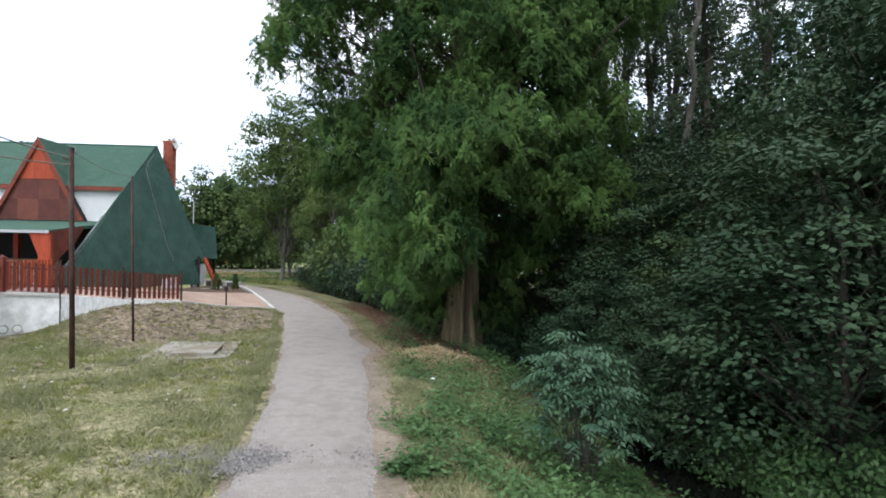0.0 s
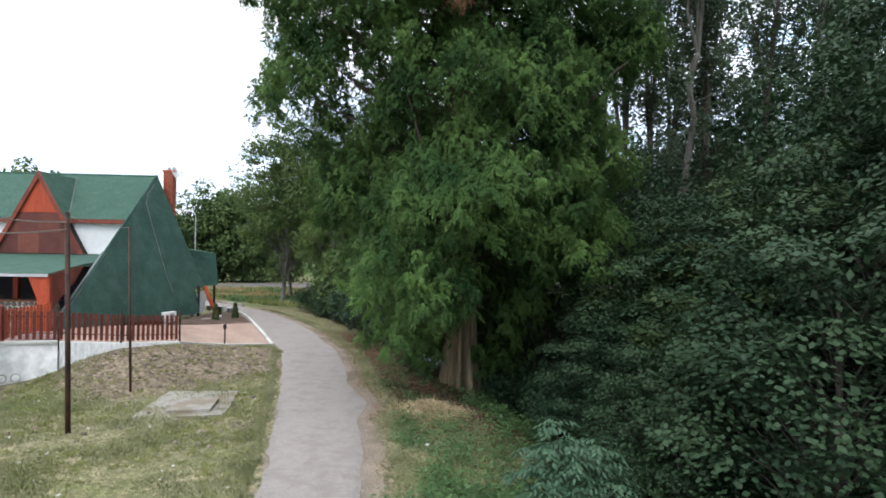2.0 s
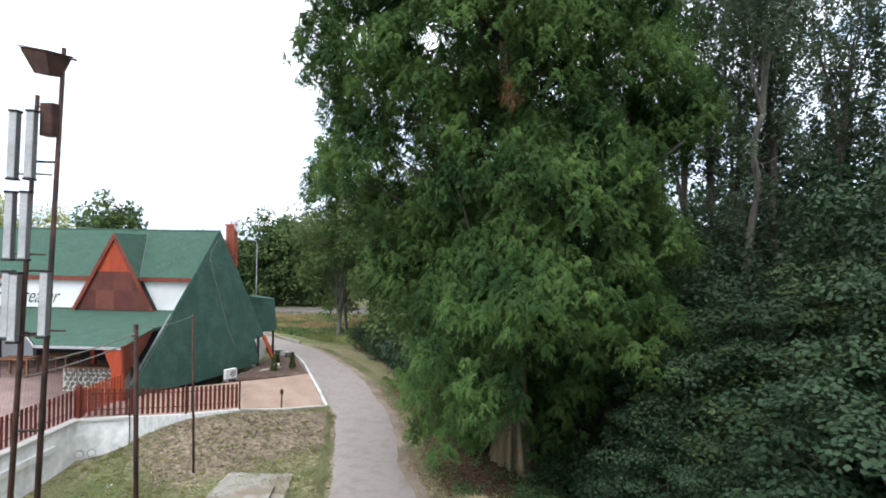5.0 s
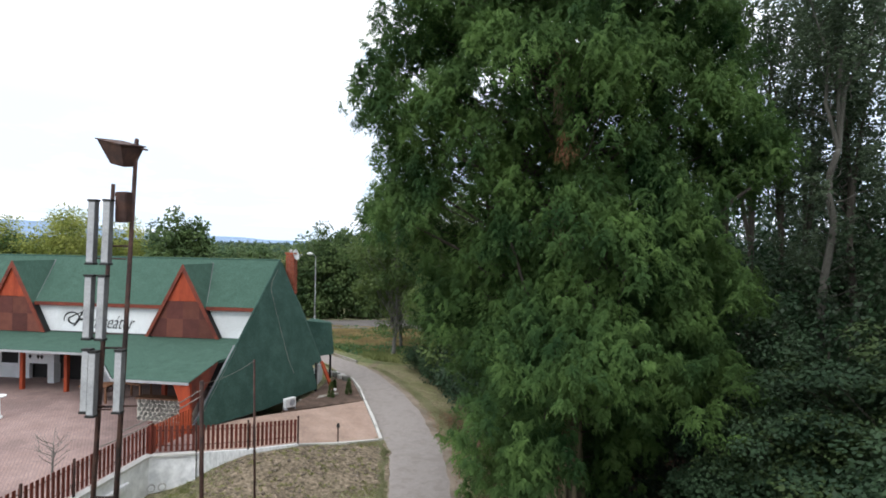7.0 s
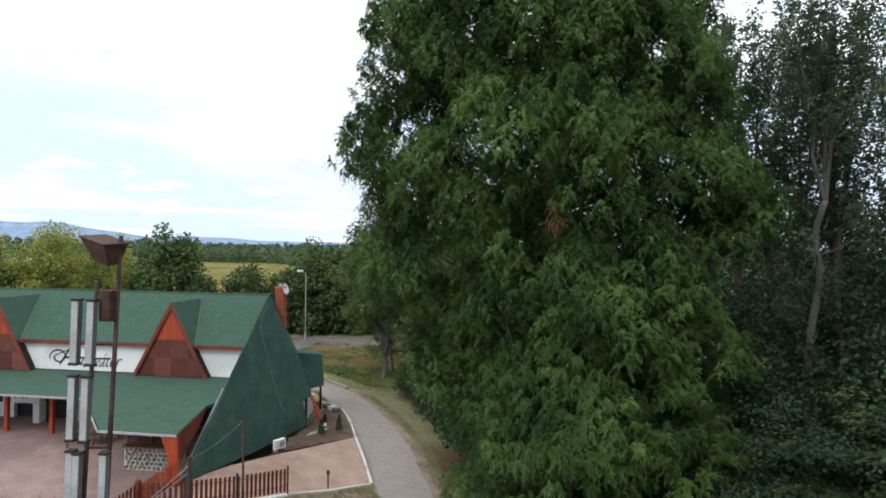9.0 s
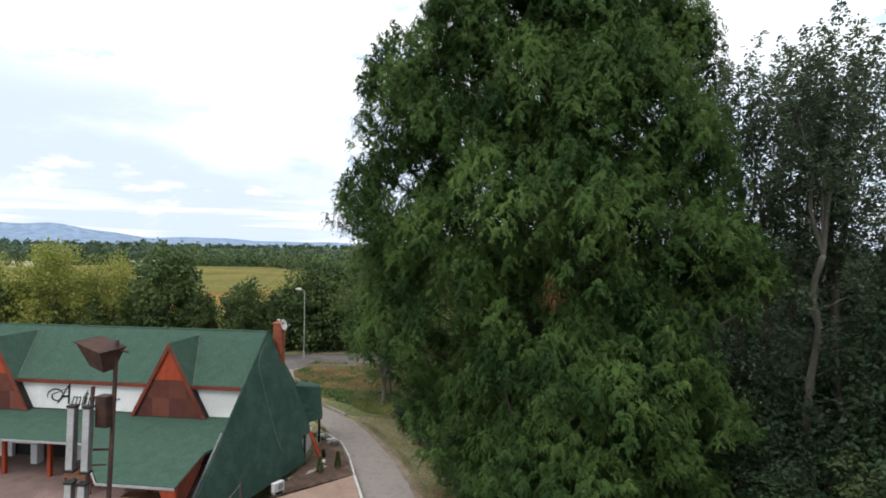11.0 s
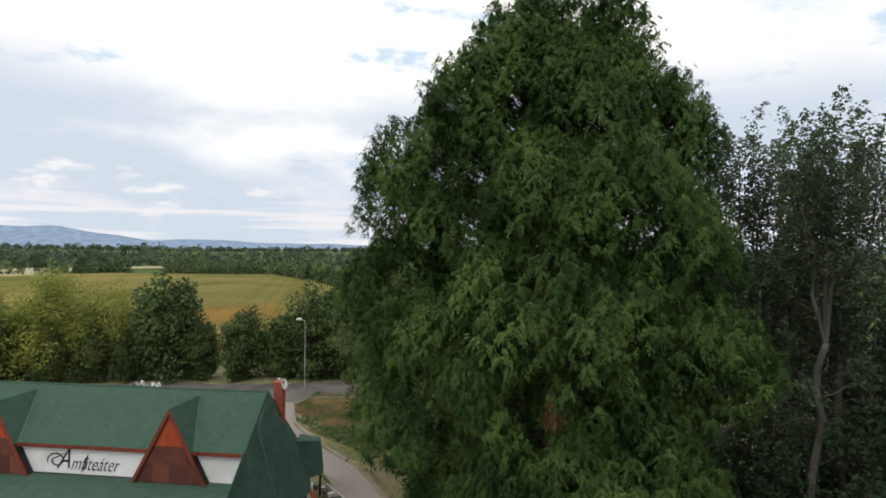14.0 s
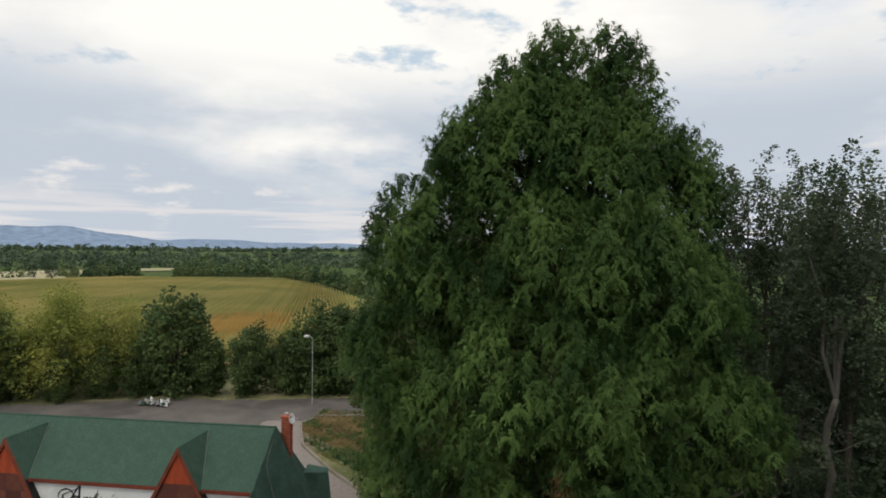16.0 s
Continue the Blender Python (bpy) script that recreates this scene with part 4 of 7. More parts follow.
# signboard lettering
def lettering(body, size, at, squeeze):
    """Slanted lettering turned into a mesh on the wall."""
    txt = bpy.data.curves.new("lettering", "FONT")
    txt.body, txt.size, txt.shear, txt.extrude, txt.offset = body, size, 0.5, 0.01, -0.011
    tmp = bpy.data.objects.new("lettering", txt)
    scene.collection.objects.link(tmp)
    bpy.context.view_layer.update()
    tm = bpy.data.meshes.new_from_object(tmp.evaluated_get(bpy.context.evaluated_depsgraph_get()))
    bpy.data.objects.remove(tmp)
    tm.materials.clear()
    tm.materials.append(M_INK)
    part("sign_lettering", tm, M_INK, house, "black slanted script lettering on the white wall", at=at @ Matrix.Diagonal((squeeze, 1, 1, 1)))


lettering("A", 1.5, pose(-9.85, -2.535, 3.74, 90, 0, 0), 0.72)
lettering("mfiteáter", 0.98, pose(-9.1, -2.535, 3.70, 90, 0, 0), 0.70)
sw = []
for i in range(25):
    a = radians(200 - i * 17.0)
    r = 0.5 - 0.012 * i
    sw.append((-9.85 + r * math.cos(a) * 1.0, -2.54, 4.12 + r * 0.8 * math.sin(a)))
part("sign_stroke", Shape().tube([(-8.14, -2.54, 4.5), (-8.22, -2.54, 4.2), (-8.36, -2.54, 3.8), (-8.48, -2.54, 3.58)], [0.014, 0.024, 0.026, 0.01], 5), M_INK, house, "long black stroke of the lettering")
part("sign_flourish", Shape().tube(sw + [(-9.4, -2.54, 4.46), (-9.05, -2.54, 4.62)], [0.012 + 0.026 * abs(math.sin(i * 0.24)) for i in range(27)], 5), M_INK, house, "black flourish of the initial")
part("sign_base", Shape().box((-8.35, -2.545, 3.47), (6.0, 0.04, 0.05)), M_DARK, house, "thin dark strip below the sign")

# chimney with its dish
chim = thing("chimney", "red brick chimney with a metal cowl", "chimney", at=HOUSE)
part("core", Shape().box((0.26, 0.75, 6.44), (0.40, 0.40, 2.2)), M_MORTAR, chim)
bk = Shape().box((0, 0, 0), (0.2, 0.1, 0.062)).mesh("brick", M_BRICK)
for c in range(29):
    z = 5.4 + c * 0.075
    o = 0.06 if c % 2 else -0.06
    for sx, sy, rot, ox, oy in ((0, -0.19, 0, 1, 0), (0.19, 0, 90, 0, 1), (-0.19, 0, 90, 0, 1)):
        for q in (-0.105, 0.105):
            part("brick", bk, M_BRICK, chim, at=pose(0.26 + sx + ox * (q + o * 0.3), 0.75 + sy + oy * (q + o * 0.3), z, 0, 0, rot))
part("cap", Shape().box((0.26, 0.75, 7.58), (0.54, 0.54, 0.08)), M_BRICK, chim)
part("cowl", Shape().tube([(0.22, 0.75, 7.6), (0.22, 0.75, 7.74), (0.22, 0.75, 7.74), (0.22, 0.75, 7.79)], [0.07, 0.07, 0.12, 0.02], 10), M_STEEL, chim, "small metal cowl")
dish = thing("satellite_dish", "white satellite dish on the chimney", "satellite dish", at=HOUSE @ Matrix.Translation((0.52, 0.62, 7.5)) @ Vector((0.95, -0.1, 0.25)).to_track_quat("Z", "Y").to_matrix().to_4x4() @ Matrix.Scale(0.82, 4))
ds = Shape()
ring = [(0.02, 0), (0.2, 0.02), (0.36, 0.075)]
vv, ff = [], []
for r_, z_ in ring:
    vv += [(r_ * math.cos(w * math.pi / 10), r_ * math.sin(w * math.pi / 10), z_) for w in range(20)]
for i in range(2):
    ff += [(i * 20 + k, i * 20 + (k + 1) % 20, (i + 1) * 20 + (k + 1) % 20, (i + 1) * 20 + k) for k in range(20)]
ds.add(vv, ff).add([(x, y, z - 0.02) for x, y, z in vv], [tuple(reversed(f)) for f in ff])
part("reflector", ds, M_WHITE, dish, smooth=True)
part("arm", Shape().tube([(0.0, -0.34, 0.07), (0, -0.1, 0.42)], 0.015, 6), M_STEEL, dish)
part("head", Shape().box((0, -0.08, 0.44), (0.07, 0.07, 0.12)), M_GREY, dish)
part("bracket", Shape().tube([(0, 0, -0.02), (0, 0.0, -0.25)], 0.025, 6), M_STEEL, dish)

# stone bar under the canopy, each stone apart
bar = thing("stone_bar", "low bar of grey rubble stone with a thin top", "bar", at=HOUSE @ pose(-1.2, -7.6, TERRACE))
part("core", Shape().box((0, 0, 0.42), (2.3, 0.4, 0.84)), M_POINTING, bar)
rs = random.Random(4)
stones = []
for q in range(5):
    s = Shape()
    w = [(rs.uniform(0.08, 0.125) * math.cos(a), rs.uniform(0.06, 0.095) * math.sin(a)) for a in np.linspace(0, 2 * math.pi, 7)[:-1]]
    s.add([(x, -0.0, z) for x, z in w] + [(x * 0.88, -0.022, z * 0.88) for x, z in w], [tuple(range(6, 12))] + [(i, (i + 1) % 6, 6 + (i + 1) % 6, 6 + i) for i in range(6)])
    stones.append(s.mesh("stone", M_STONE))
for i in range(12):
    for j in range(5):
        part("stone", stones[rs.randrange(5)], M_STONE, bar, at=pose(-1.05 + i * 0.19 + (j % 2) * 0.08, -0.2, 0.1 + j * 0.165, 0, rs.uniform(0, 360), 0))
part("top", Shape().box((0, 0, 0.87), (2.4, 0.5, 0.06)), M_WOOD, bar)

# things on the terrace
ped = thing("pedestal", "white pedestal with a flat round top on the terrace", "pedestal", at=pose(-21.0, 17.6, TERRACE) @ Matrix.Scale(0.62, 4))
part("column", Shape().tube([(0, 0, 0), (0, 0, 0.12), (0, 0, 0.13), (0, 0, 1.35)], [0.32, 0.32, 0.22, 0.2], 14), M_WHITE, ped, smooth=False)
part("top", Shape().tube([(0, 0, 1.35), (0, 0, 1.42)], [0.5, 0.52], 18), M_WHITE, ped)
for tx, ty, w in ((-19.2, 20.6, 8), (-18.0, 21.4, -5)):
    tb = thing("table", "plain brown wooden table under the canopy", "table", "terrace tables", at=pose(tx, ty, TERRACE, 0, 0, w))
    part("tabletop", Shape().box((0, 0, 0.73), (1.3, 0.75, 0.05)), M_WOOD, tb)
    for a, b in ((-0.55, -0.3), (0.55, -0.3), (0.55, 0.3), (-0.55, 0.3)):
        part("leg", Shape().box((a, b, 0.35), (0.07, 0.07, 0.7)), M_WOOD, tb)
sap = thing("sapling", "bare leafless sapling at the terrace edge", "tree", at=pose(-14.0, 13.5, TERRACE))
sapr = np.random.default_rng(3)
ss = Shape().tube([(0, 0, -0.1), (0.02, 0, 0.5), (0.05, 0, 1.0)], [0.035, 0.028, 0.015], 6)
for i in range(16):
    z = 0.35 + 0.045 * i
    w = i * 2.4
    e = Vector((math.cos(w) * 0.55, math.sin(w) * 0.5, z + 0.45))
    br = Shape().tube([(0.03, 0, z), e * 0.6 + Vector((0, 0, z * 0.32)), e], [0.012, 0.008, 0.003], 4)
    for q in range(2):
        br.tube([e * 0.6 + Vector((0, 0, z * 0.32)), e + Vector(sapr.normal(size=3) * 0.16)], [0.006, 0.002], 3)
    part("branch", br, M_GREYBARK, sap)
part("trunk", ss, M_GREYBARK, sap)


# ---- masts, poles, wires ----
def pole(base, top, r, label):
    p = thing("pole", label, "pole", "rusty poles on the lawn")
    part("shaft", Shape().tube([base, Vector(base).lerp(Vector(top), 0.5), top], [r, r * 0.95, r * 0.9], 10), M_RUST, p, smooth=True)
    part("cap", Shape().tube([Vector(top), Vector(top) + Vector((0, 0, 0.03))], [r * 1.1, r * 0.7], 10), M_RUST, p)
    return p


P1B, P1T = (-8.0, 11.97, -0.3), (-8.14, 12.05, 4.6)
P2B, P2T = (-8.57, 15.35, -0.4), (-8.76, 15.5, 4.42)
p1 = pole(P1B, P1T, 0.055, "rusty brown steel pole carrying two cables")
part("hook", Shape().tube([Vector(P1T) - Vector((0, 0, 0.25)), Vector(P1T) + Vector((-0.12, -0.08, -0.22))], 0.018, 6), M_RUST, p1)
pole(P2B, P2T, 0.035, "thin rusty brown steel pole with a wire")
MA, MAT = Vector((-7.86, 8.92, -0.3)), Vector((-7.38, 8.92, 9.9))
MB, MBT = Vector((-8.30, 8.82, -0.3)), Vector((-7.78, 8.82, 9.05))
mast = thing("floodlight_mast", "rusty twin-pole mast with floodlight and long loudspeakers", "mast")
part("pole", Shape().tube([MA, MA.lerp(MAT, 0.5), MAT], [0.052, 0.046, 0.036], 10), M_RUST, mast, smooth=True)
part("pole", Shape().tube([MB, MB.lerp(MBT, 0.5), MBT], [0.05, 0.045, 0.034], 10), M_RUST, mast, smooth=True)


def on(a, b, z):
    return a.lerp(b, (z - a.z) / (b.z - a.z))


for z in (3.2, 4.9, 6.0, 7.9, 8.85):
    part("rung", Shape().tube([on(MA, MAT, z), on(MB, MBT, z)], 0.022, 6), M_RUST, mast)
# floodlight: a flared box with a glass face
fl = Shape()
ft = MAT + Vector((0, 0, -0.06))
fa = [(-0.37, -0.28, 0.0), (0.36, -0.28, 0.0), (0.36, 0.24, 0.05), (-0.37, 0.24, 0.05)]
fb = [(-0.08, -0.12, -0.42), (0.34, -0.12, -0.42), (0.34, 0.12, -0.38), (-0.08, 0.12, -0.38)]
MF = Matrix.Translation(ft + Vector((-0.27, -0.06, -0.06))) @ pose(0, 0, 0, 0, 13, -12) @ Matrix.Scale(0.9, 4)
fl.add([MF @ Vector(p) for p in fb + fa], [(3, 2, 1, 0), (4, 5, 6, 7), (0, 1, 5, 4), (1, 2, 6, 5), (2, 3, 7, 6), (3, 0, 4, 7)])
part("floodlight", fl, M_RUST, mast, "weathered brown floodlight housing")
part("visor", Shape().slab([MF @ Vector(p) for p in ((-0.4, -0.31, 0.006), (0.38, -0.31, 0.006), (0.38, 0.27, 0.056), (-0.4, 0.27, 0.056))], (0, 0, 0.02)), M_RUST, mast)
part("stub", Shape().tube([ft + Vector((0, 0, -0.12)), ft + Vector((0.22, 0.02, -0.15))], 0.02, 6), M_RUST, mast)
part("junction_box", Shape().box((-7.55, 8.85, 8.62), (0.24, 0.2, 0.56)), M_RUST, mast, "rusty junction box")
part("box_lid", Shape().box((-7.55, 8.745, 8.62), (0.2, 0.012, 0.5)), M_RUST, mast)


def speaker(c, h):
    """A long grey column housing with a ribbed face."""
    s = part("loudspeaker", Shape().box((0, 0, 0), (0.13, 0.12, h)), M_HOUSING, mast, "long weathered grey column loudspeaker", at=pose(*c, 0, 1.5, 12))
    part("grille", Shape().box((0, -0.064, 0), (0.112, 0.012, h * 0.955)), M_GRILLE, s, "pale grey ribbed front")
    part("end_cap", Shape().box((0, 0, h / 2 + 0.012), (0.16, 0.15, 0.035)), M_DARK, s, "dark end cap")
    part("end_cap", Shape().box((0, 0, -h / 2 - 0.012), (0.16, 0.15, 0.035)), M_DARK, s, "dark end cap")
    part("bracket", Shape().tube([(0.05, 0.05, -h * 0.42), (0.3, 0.1, -h * 0.42)], 0.016, 6), M_RUST, s)
    return s


for cx_, z0, z1 in ((-8.05, 7.58, 8.72), (-7.73, 7.58, 8.72), (-8.10, 6.2, 7.34), (-7.82, 6.2, 7.34), (-8.13, 4.85, 5.98), (-7.99, 4.79, 5.95), (-7.43, 4.9, 6.0)):
    speaker((cx_, 8.65, (z0 + z1) / 2), z1 - z0)


def sagging(a, b, sag, r, label):
    a, b = Vector(a), Vector(b)
    pts = [a.lerp(b, t / 10) - Vector((0, 0, sag * 4 * (t / 10) * (1 - t / 10))) for t in range(11)]
    return single("cable", Shape().tube(pts, r, 5), M_CABLE, label, "cable", "overhead cables")


sagging(Vector(P1T) - Vector((0, 0, 0.18)), on(MA, MAT, 4.42), 0.05, 0.014, "thin grey overhead cable between pole and mast")
sagging(Vector(P1T) - Vector((0, 0, 0.34)), on(MB, MBT, 4.12), 0.06, 0.014, "thin grey overhead cable between pole and mast")
sagging(Vector(P1T) - Vector((0, 0, 0.04)), P2T, 0.1, 0.006, "thin wire between two rusty poles")

# street lamp by the far road
sl = thing("street_lamp", "slender pale street lamp by the far road", "street lamp", at=pose(-25.0, 55.2, -0.2))
part("pole", Shape().tube([(0, 0, -0.2), (0, 0, 3), (0, 0, 6.9), (-0.05, -0.1, 7.25), (-0.25, -0.3, 7.4)], [0.065, 0.055, 0.042, 0.036, 0.03], 10), M_STEEL, sl, smooth=True)
part("lamp_head", Shape().tube([(-0.2, -0.26, 7.4), (-0.4, -0.45, 7.43), (-0.68, -0.7, 7.42)], [0.05, 0.16, 0.07], 8), M_WHITE, sl, smooth=True)
part("base", Shape().tube([(0, 0, -0.2), (0, 0, 0.8)], [0.09, 0.085], 10), M_STEEL, sl)

# concrete slab with its lid
cs = thing("concrete_slab", "flat old concrete slab with a manhole lid on the lawn", "slab")
rim, corners, srs = [], [(-7.30, 13.08), (-5.25, 13.55), (-5.72, 15.75), (-7.62, 15.6)], random.Random(2)
for (x0, y0), (x1, y1) in zip(corners, corners[1:] + corners[:1]):
    for k in range(14):
        f = k / 14
        rim.append((x0 + (x1 - x0) * f + srs.uniform(-0.035, 0.035), y0 + (y1 - y0) * f + srs.uniform(-0.035, 0.035), -0.2))
part("base", Shape().slab(rim, (0, 0, -0.25)), M_SLAB, cs)
part("lid", Shape().slab([(-6.65, 13.5, -0.12), (-5.65, 13.72, -0.12), (-5.85, 14.75, -0.12), (-6.8, 14.6, -0.12)], (0, 0, -0.078)), M_SLAB, cs, "raised concrete lid")

# outdoor unit beside the hip
ac = thing("air_conditioner", "white outdoor air-conditioner unit beside the green hip", "air conditioner", at=pose(-11.42, 23.1, 0.62, 0, 0, 62) @ Matrix.Scale(0.74, 4))
part("case", Shape().box((0, 0, 0.38), (0.72, 0.27, 0.54)), M_WHITE, ac)
part("fan_grille", Shape().tube([(0.1, -0.145, 0.38), (0.1, -0.13, 0.38)], [0.2, 0.2], 20), M_GREY, ac, "round grey fan grille")
for q in (-0.3, 0.3):
    part("foot", Shape().box((q, 0, 0.03), (0.06, 0.4, 0.1)), M_GREY, ac)

# bollard lamp on the kerb
bo = thing("bollard_lamp", "small dark bollard lamp on the ramp kerb", "lamp", at=pose(*kerb_at(0.74, 0.06)))
part("stem", Shape().tube([(0, 0, 0), (0, 0, 0.55)], 0.03, 8), M_RUST, bo)
part("lantern", Shape().tube([(0, 0, 0.55), (0, 0, 0.6), (0, 0, 0.7), (0, 0, 0.76)], [0.04, 0.07, 0.06, 0.01], 8), M_DARK, bo)
part("footing", Shape().box((0, 0, -0.05), (0.16, 0.16, 0.12)), M_CURB, bo)

# soil bed between ramp and lane
bed = Shape().slab([(-11.55, 22.6, 0.62), (-9.2, 26.62, 0.22), (-11.3, 30.6, 0.2), (-12.6, 31.2, 0.25), (-12.2, 28.4, 0.36), (-11.75, 26.4, 0.5)], (0, 0, -0.7))
single("flower_bed", bed, M_SOIL, "bare brown soil bed beside the house", "flower bed", kind="structure")
single("kerb", strip([(-9.14, 26.6, 0.26), (-10.2, 28.8, 0.24), (-11.35, 30.7, 0.24), (-13.0, 32.2, 0.24)], 0.09, 0.5, 0.02), M_CURB, "low kerb between bed and lane", "kerb", kind="structure")
for i in range(5):
    single("step_block", Shape().box((0, 0, 0.1), (0.42, 0.3, 0.26)), M_CURB if i % 2 else M_STONE, "small concrete edging block by the porch", "block", "edging blocks", at=pose(-11.6 - i * 0.42, 30.4 + i * 0.3, 0.22, 0, 0, 38))
single("path_edge", strip([(-11.9, 24.9, 0.5), (-11.2, 26.2, 0.46), (-10.9, 27.0, 0.42)], 0.3, 0.3), M_SLAB, "short concrete edging at the foot of the hip", "edging", kind="structure")


def dwarf(x, y, h, seed):
    r = np.random.default_rng(seed)
    t = thing("dwarf_conifer", "small dark upright conifer in the soil bed", "shrub", "dwarf conifers", at=pose(x, y, 0.3))
    part("stem", Shape().tube([(0, 0, -0.1), (0, 0, h * 0.8)], [0.03, 0.01], 6), M_BARK, t)
    z = r.random(900) ** 1.2
    w = r.random(900) * 6.283
    rad = 0.2 * h * (1 - z) ** 0.6 * (0.5 + 0.5 * r.random(900))
    P = np.stack([np.cos(w) * rad, np.sin(w) * rad, z * h + 0.03], 1)
    D = np.stack([np.cos(w), np.sin(w), 0.9 + 0 * w], 1) + r.normal(size=P.shape) * 0.3
    part("foliage", leaves("foliage", P, D, ball(r, 900), 0.09, 0.03, M_OAK), M_OAK, t)


dwarf(-10.75, 26.2, 0.8, 1)
dwarf(-10.2, 27.2, 0.75, 2)
dwarf(-11.4, 28.2, 0.4, 3)
# heap of scrap by the car park
rs = random.Random(9)
hp = thing("scrap_heap", "small pale heap of bags and scrap by the trees", "heap")
for i in range(22):
    single_c = Vector((-41.0 + rs.uniform(-1.5, 1.5), 51.4 + rs.uniform(-0.6, 0.6), 0.0))
    part("bag", Shape().tube([single_c, single_c + Vector((rs.uniform(-0.2, 0.2), 0.1, 0.25)), single_c + Vector((rs.uniform(-0.2, 0.2), 0.1, 0.3 + 0.35 * rs.random()))], [0.2 + 0.12 * rs.random(), 0.16 + 0.14 * rs.random(), 0.05], 7), (M_WHITE, M_GREY, M_HOUSING, M_SLAB, M_ROOF)[i % 5], hp)


# ---- trees ----
def limb(sh, a, b, r0, r1, rng, sag=0.0, seg=6):
    a, b = Vector(a), Vector(b)
    L = (b - a).length
    pts = []
    for i in range(5):
        t = i / 4
        p = a.lerp(b, t) + Vector((0, 0, sag * 4 * t * (1 - t)))
        if 0 < i < 4:
            p += Vector(rng.normal(size=3) * L * 0.025)
        pts.append(p)
    sh.tube(pts, [r0 + (r1 - r0) * i / 4 for i in range(5)], seg, caps=False)
    return pts


def clump_leaves(rng, centers, radii, per, L, droop, flat=1.0, hollow=0.55):
    """Leaf bases, headings and facings for clumps of foliage round the centres."""
    n = len(centers)
    c = np.repeat(centers, per, 0)
    r = np.repeat(radii, per)[:, None]
    d = ball(rng, n * per)
    P = c + d * r * (hollow + (1.02 - hollow) * rng.random((n * per, 1)) ** 0.6) * np.array([1, 1, flat])
    D = d + rng.normal(size=d.shape) * 0.55 + np.array([0, 0, -droop])
    N = d * 0.6 + rng.normal(size=d.shape) * 0.45 + np.array([0, 0, 0.9])
    return P, D, N


def plate_leaves(rng, centers, radii, per, thick):
    """Leaf bases, headings and facings for level sprays: leaves side by side, tips falling at the rim."""
    n = len(centers) * per
    r, w = np.sqrt(rng.random(n)), rng.random(n) * 6.283
    squeeze, turn = np.repeat(0.55 + 0.45 * rng.random(len(centers)), per), np.repeat(rng.random(len(centers)) * 6.283, per)
    a, b = r * np.cos(w), r * np.sin(w) * squeeze
    d = np.stack([a * np.cos(turn) - b * np.sin(turn), a * np.sin(turn) + b * np.cos(turn), 0 * a], 1)
    P = np.repeat(centers, per, 0) + d * np.repeat(radii, per)[:, None]
    P[:, 2] += np.repeat(radii, per) * (0.12 - 0.38 * r ** 2) + rng.normal(size=n) * thick
    D = d + rng.normal(size=d.shape) * np.array([0.55, 0.55, 0.12]) + np.array([0, 0, -0.22])
    N = np.array([0, 0, 1.0]) + d * 0.35 + rng.normal(size=d.shape) * 0.22
    return P, D, N


def broadleaf(name, label, h, spread, trunk, leaf, bark, size, clumps, per, low, seed, droop=0.35, flat=0.75, clump_r=0.2, top=0.8, group="", limbs=46, category="tree", plates=False, broad=0.62):
    """A trunk with limbs to leafy clumps; the crown's outline is uneven. Built at the origin."""
    rng = np.random.default_rng(seed)
    t = thing(name, label, category, group)
    cz, hz = (low + h) / 2, (h - low) / 2
    d = ball(rng, clumps)
    f = 0.35 + 0.65 * rng.random((clumps, 1)) ** 0.5
    lump = 1 + 0.16 * np.sin(3 * np.arctan2(d[:, 1], d[:, 0]) + seed) + 0.12 * np.sin(5 * d[:, 2] + seed * 2)
    C = d * f * lump[:, None] * np.array([spread, spread, hz])
    up = (C[:, 2] + hz) / (2 * hz)
    C[:, :2] *= (1 - top * np.clip(up - 0.45, 0, 1) ** 1.3)[:, None]
    C[:, 2] += cz
    sh = Shape()
    ty = Vector((0, 0, low + (h - low) * 0.72))
    tp = [Vector((0, 0, -0.5)), Vector((0, 0, 0.15)), ty * 0.3 + Vector(rng.normal(size=3) * 0.02 * h), ty * 0.65 + Vector(rng.normal(size=3) * 0.02 * h), ty]
    sh.tube(tp, [trunk * 1.5, trunk * 1.15, trunk * 0.85, trunk * 0.55, trunk * 0.16], 9, caps=False)
    order = rng.permutation(clumps)[: min(clumps, limbs)]
    for i in order:
        c = Vector(C[i])
        k = max(0.12, min(0.95, (c.z - 0.28 * h) / ty.z * 0.9))
        s0 = (tp[1].lerp(tp[2], k / 0.35) if k < 0.35 else tp[2].lerp(tp[4], (k - 0.35) / 0.65))
        limb(sh, s0, c, trunk * 0.32 * (1.1 - k), trunk * 0.04, rng, 0.06 * h * 0.3, 5)
    part("trunk", sh, bark, t, smooth=True)
    R = clump_r * spread * (0.7 + 0.6 * rng.random(clumps))
    P, D, N = plate_leaves(rng, C, R, per, 0.07) if plates else clump_leaves(rng, C, R, per, size, droop, flat)
    Ls = size * (0.7 + 0.6 * rng.random(len(P)))
    part("crown", leaves("crown", P, D, N, Ls, Ls * broad, leaf), leaf, t)
    return t


def place(t, x, y, s=1.0, turn=0.0, sz=None, z=None):
    return copy_thing(t, pose(x, y, float(height(x, y)) if z is None else z, 0, 0, turn) @ Matrix.Diagonal((s, s, sz or s, 1)))


